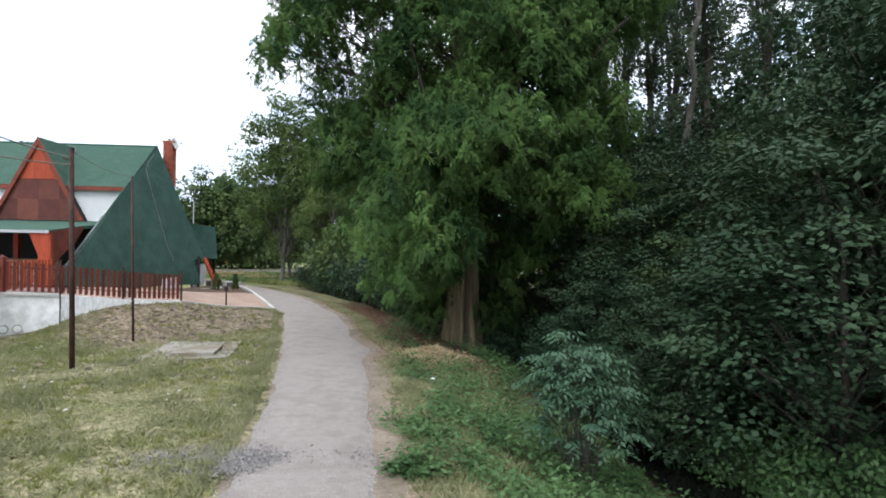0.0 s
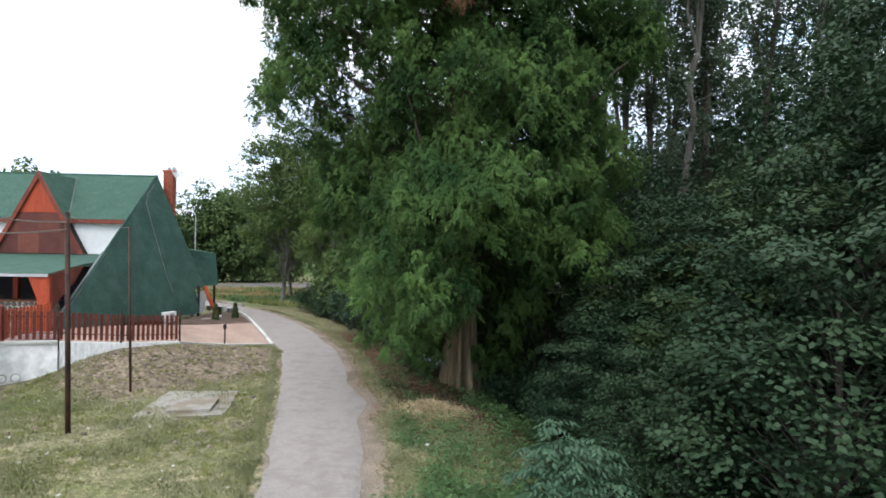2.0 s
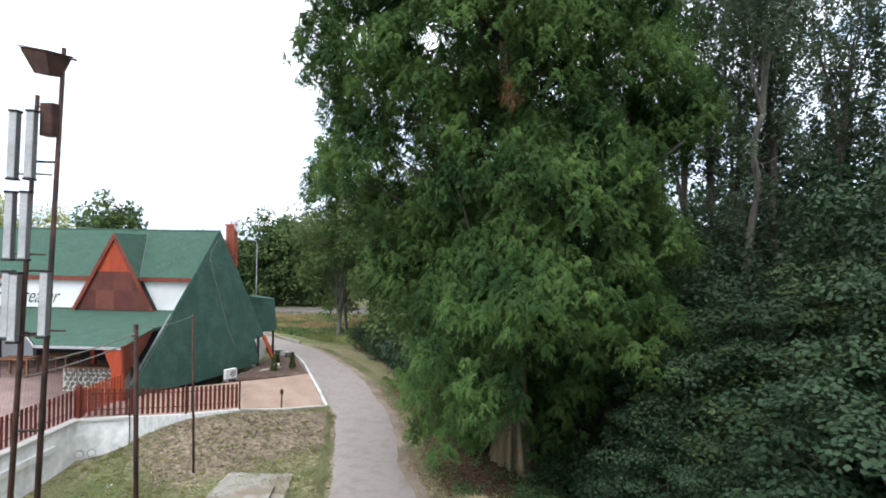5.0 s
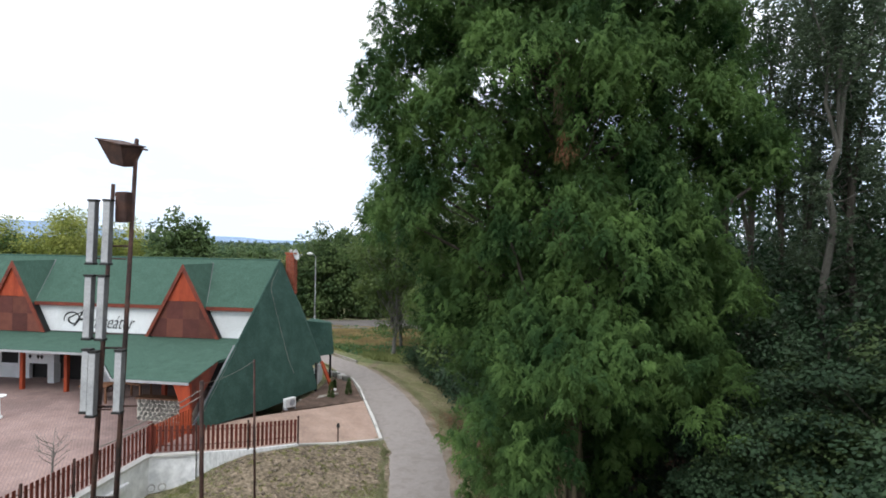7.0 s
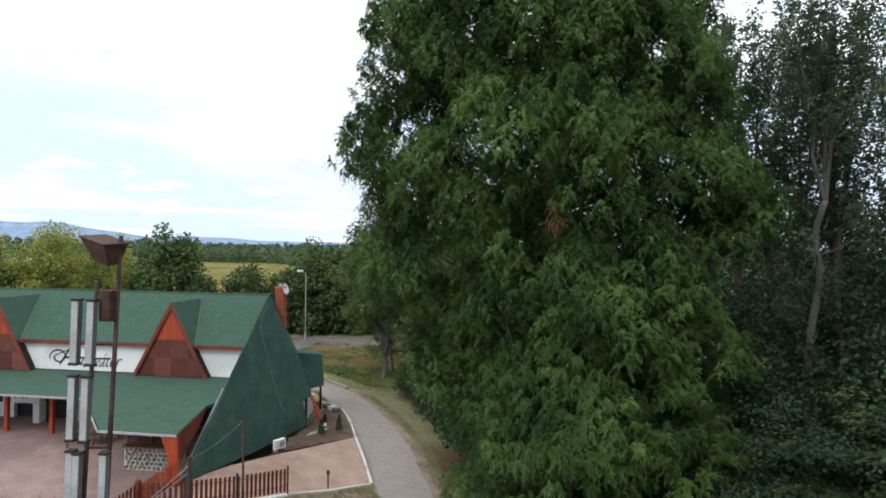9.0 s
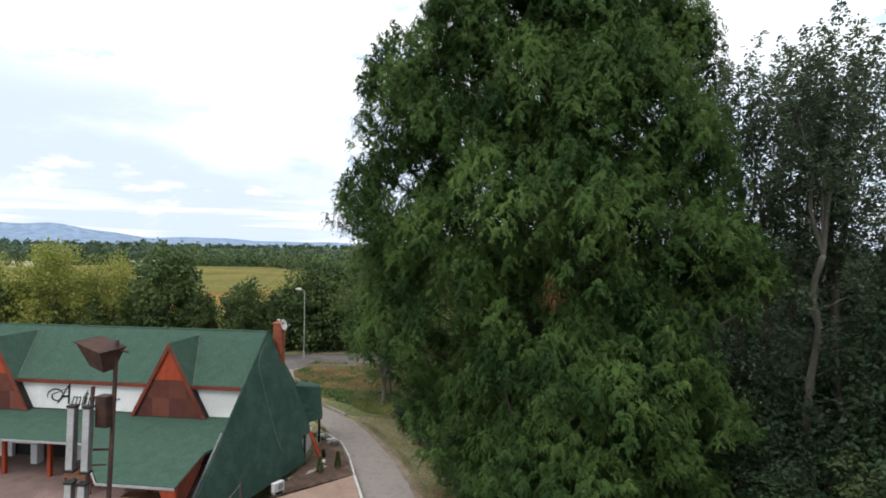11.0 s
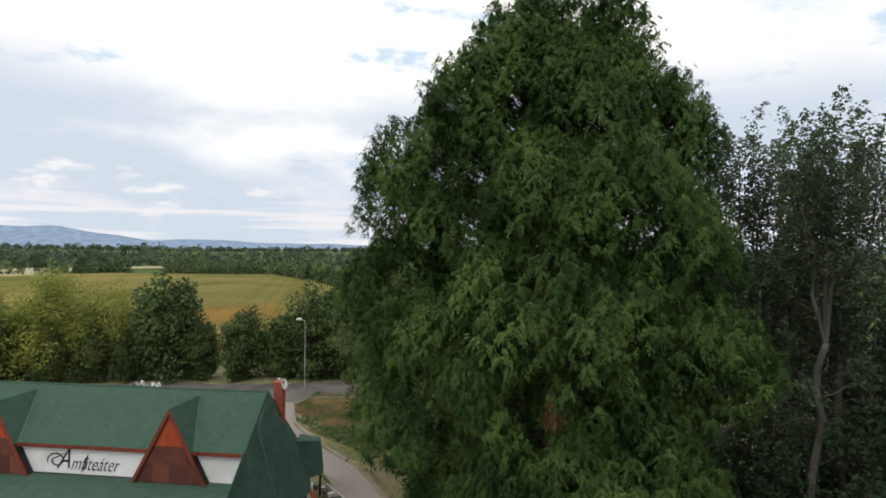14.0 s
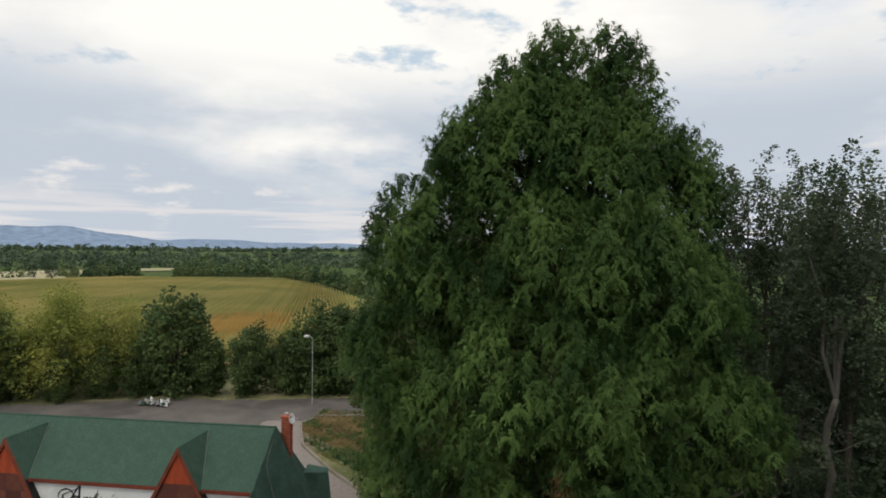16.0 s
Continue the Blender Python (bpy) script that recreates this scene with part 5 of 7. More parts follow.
def sprays(rng, B, A, H, R, tw, lf, rise, droop, out, splay=0.4):
    """Plumes: round each axis (base B, heading A, height H, girth R) twigs arch out and fall, with leaflets along them."""
    n = len(B)
    u = np.tile((np.arange(tw) + 0.5) / tw, n) ** 0.85
    w = rng.random(n * tw) * 6.283
    az = np.stack([np.cos(w), np.sin(w), 0 * w], 1) + np.repeat(out, tw, 0) * 0.45
    az[:, 2] = 0
    az = unit(az)
    ln = np.repeat(R, tw) * (1.12 - 0.72 * u) * (0.7 + 0.5 * rng.random(n * tw))
    base = np.repeat(B, tw, 0) + np.repeat(A * H[:, None], tw, 0) * u[:, None] + rng.normal(size=(n * tw, 3)) * 0.05
    s = np.tile((np.arange(lf) + 0.6) / lf, n * tw)[:, None]
    bb, dd, LL = np.repeat(base, lf, 0), np.repeat(az, lf, 0), np.repeat(ln, lf)[:, None]
    up = np.array([0, 0, 1.0])
    P = bb + dd * LL * s + up * LL * (rise * s - droop * s ** 2)
    head = unit(dd + up * (rise - 2 * droop * s))
    lr = np.where(np.arange(len(P)) % 2, 1.0, -1.0)[:, None]
    sd = unit(np.cross(dd, up) + rng.normal(size=P.shape) * 0.25)
    D = head + sd * lr * splay + up * -0.35 * droop + rng.normal(size=P.shape) * 0.12
    N = dd * 0.55 + up * 0.75 + rng.normal(size=P.shape) * 0.3
    return P, D, N, s[:, 0]


# the great feathery conifer
def great_tree():
    rng = np.random.default_rng(12)
    t = thing("conifer_tree", "huge feathery green conifer with a fluted brown trunk beside the lane", "tree", at=pose(0.7, 18.8, -0.75))
    sh = Shape()
    trunk = [(0, 0, -0.6), (0, 0, 0.0), (0, 0, 0.6), (0, 0, 1.5), (0.0, 0, 3.2), (-0.1, 0.1, 6), (-0.2, 0, 10), (-0.35, 0, 15), (-0.5, 0, 20), (-0.5, 0, 24.0)]
    sh.tube(trunk, [0.78, 0.66, 0.56, 0.49, 0.44, 0.4, 0.34, 0.26, 0.15, 0.02], 64, 0.3, 11, caps=False)
    boughs = Shape()
    for a, m, b, r0, r1 in (((0.2, -0.2, 3.0), (0.85, -0.5, 5.2), (1.1, -0.6, 9.0), 0.2, 0.06), ((-0.1, 0.1, 5.0), (-1.9, 1.2, 7.0), (-3.0, 1.6, 10.6), 0.15, 0.05),
                            ((-0.1, -0.4, 4.6), (-1.1, -2.6, 7.0), (-1.7, -3.4, 9.0), 0.075, 0.03), ((0.3, -0.4, 5.0), (1.3, -3.0, 6.6), (1.5, -3.4, 10.0), 0.09, 0.035),
                            ((0.0, 0, 17.6), (1.1, 0.1, 19.6), (1.5, 0.2, 23.6), 0.11, 0.02), ((0.1, -0.2, 7.0), (3.2, -1.2, 8.6), (5.0, -1.6, 10.6), 0.13, 0.04)):
        limb(boughs, a, m, r0, (r0 + r1) / 2, rng, 0.1, 8)
        limb(boughs, m, b, (r0 + r1) / 2, r1, rng, 0.1, 7)
    # half widths of the crown by height: towards the lane, the creek, the lawn and the wood
    HZ = [0.0, 1.6, 2.8, 4.2, 5.8, 7.8, 10.0, 12.2, 14.0, 15.4, 17.8, 19.3, 20.4, 21.4, 22.5, 23.8]
    WL = [1.2, 1.8, 2.3, 3.4, 4.5, 5.5, 6.1, 6.5, 6.9, 6.4, 6.5, 5.7, 4.3, 3.5, 2.4, 1.5]
    WR = [1.2, 2.2, 3.0, 3.9, 4.5, 5.0, 5.5, 6.0, 5.8, 5.5, 5.4, 5.0, 4.0, 3.0, 2.2, 1.2]
    WF = [1.0, 2.2, 3.4, 4.4, 4.8, 5.1, 4.3, 4.2, 4.3, 4.1, 3.6, 2.9, 2.4, 1.9, 1.6, 1.1]
    WB = [1.4, 2.8, 3.6, 4.4, 4.8, 5.0, 5.2, 5.2, 5.2, 5.0, 4.6, 4.0, 3.0, 2.4, 1.8, 1.2]

    def reach(c, s, z):
        a = np.interp(z, HZ, WL) if c < 0 else np.interp(z, HZ, WR)
        b = np.interp(z, HZ, WF) if s < 0 else np.interp(z, HZ, WB)
        return 1.0 / math.sqrt((c / a) ** 2 + (s / b) ** 2)

    B, A, H, R, O, F = [], [], [], [], [], []

    def plume(p, axis, h, r, out, face):
        B.append(p), A.append(axis.normalized()), H.append(h), R.append(r), O.append(out), F.append(face)

    def head(p, out, big, fan, full=False):
        """One bough end: tufts on a rounded cone that is open towards the trunk; fan lays it flat and forwards."""
        tang = Vector((-out.y, out.x, 0))
        up = Vector((0, 0, 1))
        k = int(25 * (0.5 + 0.55 * big))
        for j in range(k):
            v = ((j + 0.5) / k) ** 0.8
            w = j * 2.39996 + rng.normal() * 0.3
            ca, sa = math.cos(w), math.sin(w)
            if not full:
                ca = abs(ca) * 1.1 - 0.35 if ca < 0 and v < 0.75 else ca
            side = out * (ca * (1 + 0.45 * fan) + 0.25 * fan) + tang * sa * (1 + 0.15 * fan)
            ring = (1 - v ** 1.7) ** 0.75 * (0.82 + 0.16 * rng.random())
            q = p + side * ring * big * 0.95 + up * ((1.75 - 0.95 * fan) * v - (0.85 - 0.3 * fan) - 0.2 * fan * ring ** 2 + 0.1 * rng.normal()) * big
            g = (0.85 + 0.3 * rng.random()) * (0.7 + 0.3 * big)
            plume(q - up * 0.2, up * (0.75 - 0.2 * fan) + side * (0.75 * ring + 0.1), 0.56 * g, 0.36 * g, side * 0.8 + out * 0.3, side * ring * 1.1 + out * 0.2 + up * (0.05 + 1.0 * v - 0.5 * fan))

    n = 310
    for i in range(n):
        z = 1.2 + 21.4 * ((i + 0.5) / n) ** 0.94
        ang = i * 2.39996 + rng.normal() * 0.22
        c, s = math.cos(ang), math.sin(ang)
        out = Vector((c, s, 0))
        deep = 0.55 + 0.45 * rng.random() if i % 5 in (1, 3) else 0.38 * rng.random()
        deep *= 1 - 0.5 * abs(c) ** 3
        rad = reach(c, s, z) * (1.05 - 0.46 * deep) - (0.8 if c < 0 else 0.7)
        fan = float(1 - smooth01(z, 6.5, 10.0)) * 0.9
        # bough reaching out over the lane, tongue towards the lawn, proud head above it, arm over the creek
        rad += max(0.0, -c) ** 2 * (0.7 * math.exp(-((z - 10.0) / 0.7) ** 2) + 0.7 * math.exp(-((z - 13.2) / 0.9) ** 2))
        if s < -0.5:
            rad += 0.9 * math.exp(-((c - 0.15) / 0.35) ** 2 - ((z - 7.6) / 2.0) ** 2)
            rad += 1.5 * math.exp(-((c - 0.0) / 0.3) ** 2 - ((z - 13.8) / 1.1) ** 2)
            rad -= 1.3 * math.exp(-((c + 0.06) / 0.3) ** 2 - ((z - 11.6) / 0.8) ** 2)
            rad -= 2.3 * math.exp(-((c + 0.6) / 0.24) ** 2 - ((z - 6.6) / 3.2) ** 2)
        elif s < 0.25 and c < 0:
            rad -= 1.5 * math.exp(-((z - 6.0) / 2.6) ** 2)
        rad += 0.9 * max(0.0, c) ** 2 * math.exp(-((z - 11.6) / 1.0) ** 2) - 0.9 * max(0.0, c) ** 2 * math.exp(-((z - 9.0) / 0.9) ** 2)
        if (z < 2.4 and s < -0.3) or (z < 5.2 and s < -0.5 and c > -0.3):
            continue
        if z < 6.6 and c < -0.15 and s < 0.4:
            rad *= 0.55 + 0.07 * z * (z > 3.5)
        if z < 7.0 and c > 0.1 and s < 0.2:
            rad *= 0.6 + 0.057 * z
        rad = max(rad, 0.35)
        big = (0.74 + 0.4 * rng.random()) * min(1.0, 0.7 + rad / 12) * (1 + 0.25 * fan)
        a = Vector((-0.02 * z, 0, max(0.8, z - rad * (0.42 - 0.3 * fan))))
        b = Vector((c * rad - 0.02 * z, s * rad, z))
        limb(boughs, a, a.lerp(b, 0.93), 0.03 + 0.009 * rad, 0.012, rng, -0.04 * rad, 5)
        head(b, out, big, fan)
        if rng.random() < 0.5 and z > 3.5:
            q = a.lerp(b, 0.5 + 0.15 * rng.random())
            plume(q - Vector((0, 0, 0.3)), Vector((0, 0, 1)) + out * 0.3, 1.0, 0.62, out, Vector((0, 0, 1)) + out * 0.5)
    # fuller boughs on the lane side
    for k in range(14):
        z = 10.8 + 0.52 * k
        ang = math.pi + (((k * 3) % 7) - 3) * 0.3
        c, s = math.cos(ang), math.sin(ang)
        rad = reach(c, s, z) * (0.62 + 0.1 * (k % 3))
        b = Vector((c * rad - 0.02 * z, s * rad, z))
        limb(boughs, (-0.02 * z, 0, z - 0.35 * rad), b, 0.06, 0.012, rng, -0.1, 5)
        head(b, Vector((c, s, 0)), 0.95, 0.0)
    # and deep on the creek side
    for k in range(12):
        z = 9.0 + 0.8 * k
        ang = 0.15 + (((k * 3) % 7) - 3) * 0.35
        c, s = math.cos(ang), math.sin(ang)
        rad = reach(c, s, z) * (0.5 + 0.1 * (k % 3))
        b = Vector((c * rad - 0.02 * z, s * rad, z))
        limb(boughs, (-0.02 * z, 0, z - 0.35 * rad), b, 0.06, 0.012, rng, -0.1, 5)
        head(b, Vector((c, s, 0)), 1.0, 0.0)
    for x, y, z in ((-2.6, 0.8, 17.4), (-3.1, -0.6, 18.4), (-2.2, 1.4, 18.8), (-3.5, 0.6, 16.6), (-1.8, -1.2, 17.0), (-2.8, 0.2, 19.4), (-3.6, 1.6, 18.2), (-0.9, 1.2, 14.5), (-0.2, 1.8, 15.0), (-1.5, 1.8, 14.8), (3.8, 0.5, 12.1), (3.3, 1.5, 12.7), (4.3, 1.4, 11.7)):
        limb(boughs, (-0.4, 0, z - 1.2), (x, y, z), 0.05, 0.012, rng, -0.1, 5)
        head(Vector((x, y, z)), Vector((x, y, 0)).normalized(), 0.95, 0.0)
    # low drooping boughs round the front of the trunk
    for x, y, z, g in ((-1.7, -3.6, 2.8, 0.8), (-1.1, -4.1, 3.5, 1.0), (-1.9, -3.4, 4.0, 0.9), (-1.6, -4.2, 4.7, 1.2), (0.9, -4.5, 6.9, 1.1), (-0.7, -4.2, 4.0, 0.9), (0.1, -4.9, 6.4, 1.2)):
        out = Vector((x, y, 0)).normalized()
        limb(boughs, (0, 0, z + 0.5), Vector((x, y, z)) - out * 0.2, 0.05, 0.015, rng, 0.2, 5)
        head(Vector((x, y, z)), out, g, 0.9)
    # the leader, a second one beside it and their shoulders
    for x, y, z, g in ((-0.5, 0.1, 24.6, 0.75), (-1.1, 0.3, 24.2, 0.75), (0.1, 0.0, 24.4, 0.75), (-0.5, -0.5, 23.3, 0.95), (-2.1, 0.1, 23.6, 0.75), (-1.7, -0.3, 22.5, 0.9), (-0.3, 0.6, 22.6, 0.95), (1.25, 0.2, 24.5, 0.7), (1.9, 0.1, 24.0, 0.75), (1.2, -0.2, 23.2, 0.9), (2.15, 0.1, 23.2, 0.75), (2.3, 0.0, 22.1, 0.85), (1.6, -0.4, 21.8, 0.95), (0.4, -0.6, 22.0, 0.95), (-3.0, 0.2, 22.0, 0.8), (-4.0, 0.2, 21.0, 0.85), (3.6, 0.2, 21.0, 0.85)):
        limb(boughs, (x * 0.5, y * 0.5, z - 2.2), (x, y, z), 0.04, 0.012, rng, 0.0, 5)
        head(Vector((x, y, z - 0.65)), Vector((x + 0.3, y - 0.1, 0)).normalized(), g, 0.0, True)
    part("trunk", sh, M_BARK, t, smooth=True)
    part("bough", boughs, M_TWIG, t, "dark branches inside the crown", smooth=True)
    P, D, N, s = sprays(rng, np.array(B), np.array(A), np.array(H), np.array(R), 12, 11, 0.3, 1.05, np.array(O), 0.5)
    P = P + rng.normal(size=P.shape) * 0.025
    N = N * 0.45 + unit(np.repeat(np.array(F), 12 * 11, 0))
    L = (0.09 + 0.06 * rng.random(len(P))) * (1.15 - 0.35 * s)
    part("crown", needles("crown", P, D, N, L, L * 0.4, M_CYPRESS), M_CYPRESS, t)
    # sparse foliage on the shaded twigs
    m = 90000
    z = 2.4 + 18.0 * rng.random(m)
    w = rng.random(m) * 6.283
    lat = np.where(np.cos(w) < 0, np.interp(z, HZ, WL), np.interp(z, HZ, WR))
    dep = np.where(np.sin(w) < 0, np.interp(z, HZ, WF), np.interp(z, HZ, WB))
    f = 0.2 + 0.5 * rng.random(m)
    clump = np.sin(2.3 * z + 3 * np.cos(w * 2)) * np.sin(w * 5 + z * 0.8)
    keep = (clump > -0.15) & ~((z < 3.6) & (np.sin(w) < -0.3)) & ~((np.cos(w) < 0) & (z > 7.5) & (rng.random(m) < 0.6))
    z, w, f, lat, dep = z[keep], w[keep], f[keep], lat[keep], dep[keep]
    P = np.stack([np.cos(w) * lat * f - 0.02 * z, np.sin(w) * dep * f, z], 1)
    D = np.stack([np.cos(w), np.sin(w), -0.9 + 0 * w], 1) + rng.normal(size=P.shape) * 0.5
    L = 0.17 + 0.1 * rng.random(len(P))
    part("inner_crown", needles("inner_crown", P, D, P * np.array([0.1, 0.1, 0]) + rng.normal(size=P.shape) * 0.5 + np.array([0, 0, 0.7]), L, L * 0.3, M_CYPRESS), M_CYPRESS, t)
    # withered brown spray hanging in the green
    m = 150
    u = rng.random((m, 1))
    w = rng.normal(size=(m, 1)) * 0.5
    P = np.array([-0.25, -4.35, 11.75]) + np.concatenate([np.sin(w) * u * 0.42, -0.12 * np.cos(w) * u, -0.85 * u ** 1.2 * np.cos(w)], 1) + rng.normal(size=(m, 3)) * 0.03
    D = np.concatenate([np.sin(w) * 0.5, 0 * w, -np.cos(w)], 1) + rng.normal(size=(m, 3)) * 0.3
    part("dead_bough", leaves("dead_bough", P, D, rng.normal(size=(m, 3)) + np.array([0, -0.8, 0.3]), 0.12 + 0.16 * rng.random(m), 0.018, M_DEAD, 0.5, 0.1), M_DEAD, t, "withered brown hanging spray")
    return t


great_tree()

# templates stand in place of one tree each and are copied for the rest
maple = broadleaf("maple_tree", "dark green maple with level leaf sprays over the creek bank", 7.0, 3.0, 0.09, M_MAPLE, M_TWIG, 0.112, 104, 165, 0.8, 21, 0.35, 0.42, 0.24, top=0.5, group="maples along the creek", plates=True, broad=0.8)
maple.matrix_basis = pose(6.8, 9.4, float(height(6.8, 9.4)))
for x, y, s, w in ((8.8, 7.2, 1.0, 140), (9.4, 11.5, 1.0, 200), (5.8, 16.2, 0.9, 20), (8.2, 14.8, 1.0, 300), (11.5, 9.0, 1.1, 250), (4.6, 20.8, 0.7, 180), (7.6, 17.6, 0.95, 95), (5.1, 11.8, 0.6, 260), (6.0, 12.6, 0.64, 60), (4.3, 13.8, 0.58, 310)):
    place(maple, x, y, s, w, s * (1.45 if x > 8.5 and y < 16 else 1.0))
for x, y, s, w in ((12.4, 13.0, 1.3, 10), (10.6, 5.6, 1.1, 220)):
    place(maple, x, y, s, w, s * 1.35)
hazel = broadleaf("hazel_tree", "yellowish green hazel with level leaf sprays on the creek bank", 5.6, 2.2, 0.08, M_HAZEL, M_TWIG, 0.11, 80, 150, 0.5, 25, 0.35, 0.42, 0.26, top=0.4, group="hazels on the creek bank", plates=True, broad=0.75)
hazel.matrix_basis = pose(6.4, 15.4, float(height(6.4, 15.4)))
for x, y, s, w in ((7.2, 14.2, 1.05, 130), (9.6, 16.6, 1.25, 250), (10.2, 13.0, 1.3, 40)):
    place(hazel, x, y, s, w)
wood = broadleaf("woodland_tree", "dark woodland tree; unseen copies shade the creek bank", 11.0, 3.2, 0.16, M_BROAD, M_TWIG, 0.24, 105, 46, 1.0, 31, 0.4, 0.7, 0.21, top=0.6, group="woodland trees")
wood.matrix_basis = pose(12.6, 19.6, -0.8)
# the last five trees are unseen, added only to shade the creek bank
for x, y, s, w in ((16.0, 20, 1.0, 130), (18, 16.5, 1.0, 210), (6.4, 27, 1.0, 290), (13.8, 29, 1.1, 20), (11.2, 14.4, 0.7, 110), (13.6, 11.4, 0.8, 45), (14.5, 17.0, 0.85, 15), (15.0, 14.0, 1.0, 160), (16.5, 10.5, 1.0, 80), (16.5, 28, 1.2, 80), (20.5, 21, 1.05, 170), (21, 29, 1.0, 250), (3.5, 29, 0.8, 330), (0.4, 32, 0.8, 15), (8, 34, 1.2, 75), (15, 34, 1.25, 135), (23, 36, 1.3, 195), (-1.5, 38, 0.9, 255), (3.5, 42, 1.0, 315), (10, 43, 1.3, 60), (18, 44, 1.3, 120), (26, 26, 1.1, 20), (9.2, 23.5, 0.85, 50), (7.2, 22.6, 0.75, 170), (13.5, 24.8, 1.15, 260), (12.2, 25.6, 0.8, 100), (8.4, 18.8, 0.68, 30), (14.5, -1.0, 1.4, 120), (10.2, -4.5, 1.3, 200), (13.0, -9.0, 1.4, 310), (9.8, -12.0, 1.3, 80), (17.0, 4.5, 1.4, 15)):
    place(wood, x, y, s, w, s * (1.4 if x > 11 and y < 18 else 1.0))


def poplar_tree(label, h, bark, fork, seed, low_sprays=26, kz=0.46, girth=1.0, bows=()):
    """A crooked trunk that forks, with upright sprays of small leaves and sky between them. Built at the origin."""
    rng = np.random.default_rng(seed)
    t = thing("poplar_tree", label, "tree", "poplars over the wood")
    sh = Shape()
    tw = sh
    k = Vector((fork, 0.3 * fork, kz * h))
    low = [Vector((0, 0, -0.5)), Vector((0, 0, 0.2)), Vector((0.35 * fork, 0, 0.16 * h)), Vector((0.3 * fork, 0.1, 0.3 * h)), k]
    if bows:
        low = low[:2] + [Vector((x, 0.0, z)) for x, z in bows] + [k]
    sh.tube(low, [girth * (0.24 if i == 0 else 0.19 - 0.07 * i / (len(low) - 1)) for i in range(len(low))], 9, caps=False)
    heads = []
    for dx, dy, top in ((-0.9, 0.2, 0.93), (1.1, -0.3, 0.97), (0.15, 0.7, 1.0)):
        e = k + Vector((dx, dy, (top - kz) * h - 0.8))
        limb(sh, k, e, 0.1 * girth, 0.02, rng, 0.4, 6)
        heads.append((k, e))
    arm = Vector((0.33 * fork, 0.05, 0.26 * h))
    limb(sh, arm, arm + Vector((1.5, -0.2, 2.4)), 0.07 * girth, 0.03, rng, 0.2, 6)
    B, A, H, R, O = [], [], [], [], []
    for a, e in heads:
        for i in range(19):
            f = 0.12 + 0.9 * i / 18
            w = i * 2.39996 + rng.normal() * 0.3
            out = Vector((math.cos(w), math.sin(w), 0))
            p = a.lerp(e, f)
            q = p + out * (0.25 + 1.0 * rng.random()) * (1.15 - 0.8 * f) + Vector((0, 0, 0.5 + 0.3 * rng.random()))
            if i % 2:
                limb(tw, p, q, 0.025, 0.008, rng, 0, 4)
            g = 0.75 + 0.5 * rng.random()
            B.append(q - Vector((0, 0, 0.5 * g)))
            A.append((Vector((0, 0, 1)) + out * 0.25).normalized())
            H.append(1.7 * g)
            R.append(0.56 * g)
            O.append(out)
    for i in range(low_sprays):
        w = i * 2.39996
        out = Vector((math.cos(w), math.sin(w), 0))
        p = low[1].lerp(k, 0.35 + 0.6 * i / 25)
        q = p + out * (0.5 + 1.0 * rng.random()) + Vector((0, 0, 0.5))
        limb(tw, p, q, 0.025, 0.008, rng, 0, 4)
        B.append(q - Vector((0, 0, 0.5)))
        A.append((Vector((0, 0, 1)) + out * 0.4).normalized())
        H.append(1.1)
        R.append(0.6)
        O.append(out)
    part("trunk", sh, bark, t, smooth=True)
    P, D, N, s = sprays(rng, np.array(B), np.array(A), np.array(H), np.array(R), 24, 7, 1.0, 0.5, np.array(O), 0.7)
    P = P + rng.normal(size=P.shape) * 0.05
    D = D + rng.normal(size=P.shape) * 0.5
    L = 0.1 + 0.06 * rng.random(len(P))
    part("crown", leaves("crown", P, D, N + rng.normal(size=P.shape) * 0.4, L, L * 0.75, M_POPLAR, 0.4, 0.1), M_POPLAR, t)
    return t


poplar = poplar_tree("tall silvery poplar with a pale crooked trunk", 19.9, M_PALEBARK, 0.55, 41, 26, 0.62, 0.78, ((0.05, 4.0), (0.0, 6.5), (0.1, 8.0), (0.3, 9.2), (0.38, 9.9), (0.18, 10.8), (0.22, 11.5), (0.42, 12.2)))
poplar.matrix_basis = pose(9.1, 21.0, -0.8)
poplar2 = poplar_tree("tall silvery poplar with a dark trunk", 19.5, M_TWIG, -0.6, 44)
poplar2.matrix_basis = pose(11.3, 22.8, -0.8)
for x, y, s, w in ((13.3, 23.6, 0.97, 200), (15.4, 22.8, 0.97, 60), (17.6, 24.4, 0.97, 150), (20.3, 23.2, 0.95, 20), (22.8, 26, 0.97, 290), (12.4, 27.5, 0.98, 100), (16.8, 27.6, 0.97, 320), (19.2, 27.8, 0.95, 80), (21.6, 30.5, 0.97, 180), (9.7, 25.6, 0.94, 40)):
    place(poplar2, x, y, s, w)
poplar3 = poplar_tree("tall silvery poplar forking above a bare dark trunk", 20.2, M_TWIG, 0.3, 47, 0, 0.44)
poplar3.matrix_basis = pose(7.9, 25.0, -0.8)
for x, y, s, w in ((7.6, 25.8, 1.0, 90), (11.0, 26.6, 0.97, 200)):
    place(poplar3, x, y, s, w)
bush = broadleaf("bush", "dense dark green bush on the creek bank", 2.4, 1.3, 0.04, M_BROAD, M_GREYBARK, 0.12, 60, 52, 0.05, 51, 0.4, 0.6, 0.3, top=0.3, group="bushes on the bank", category="bush")
bush.matrix_basis = pose(4.9, 11.2, float(height(4.9, 11.2)))
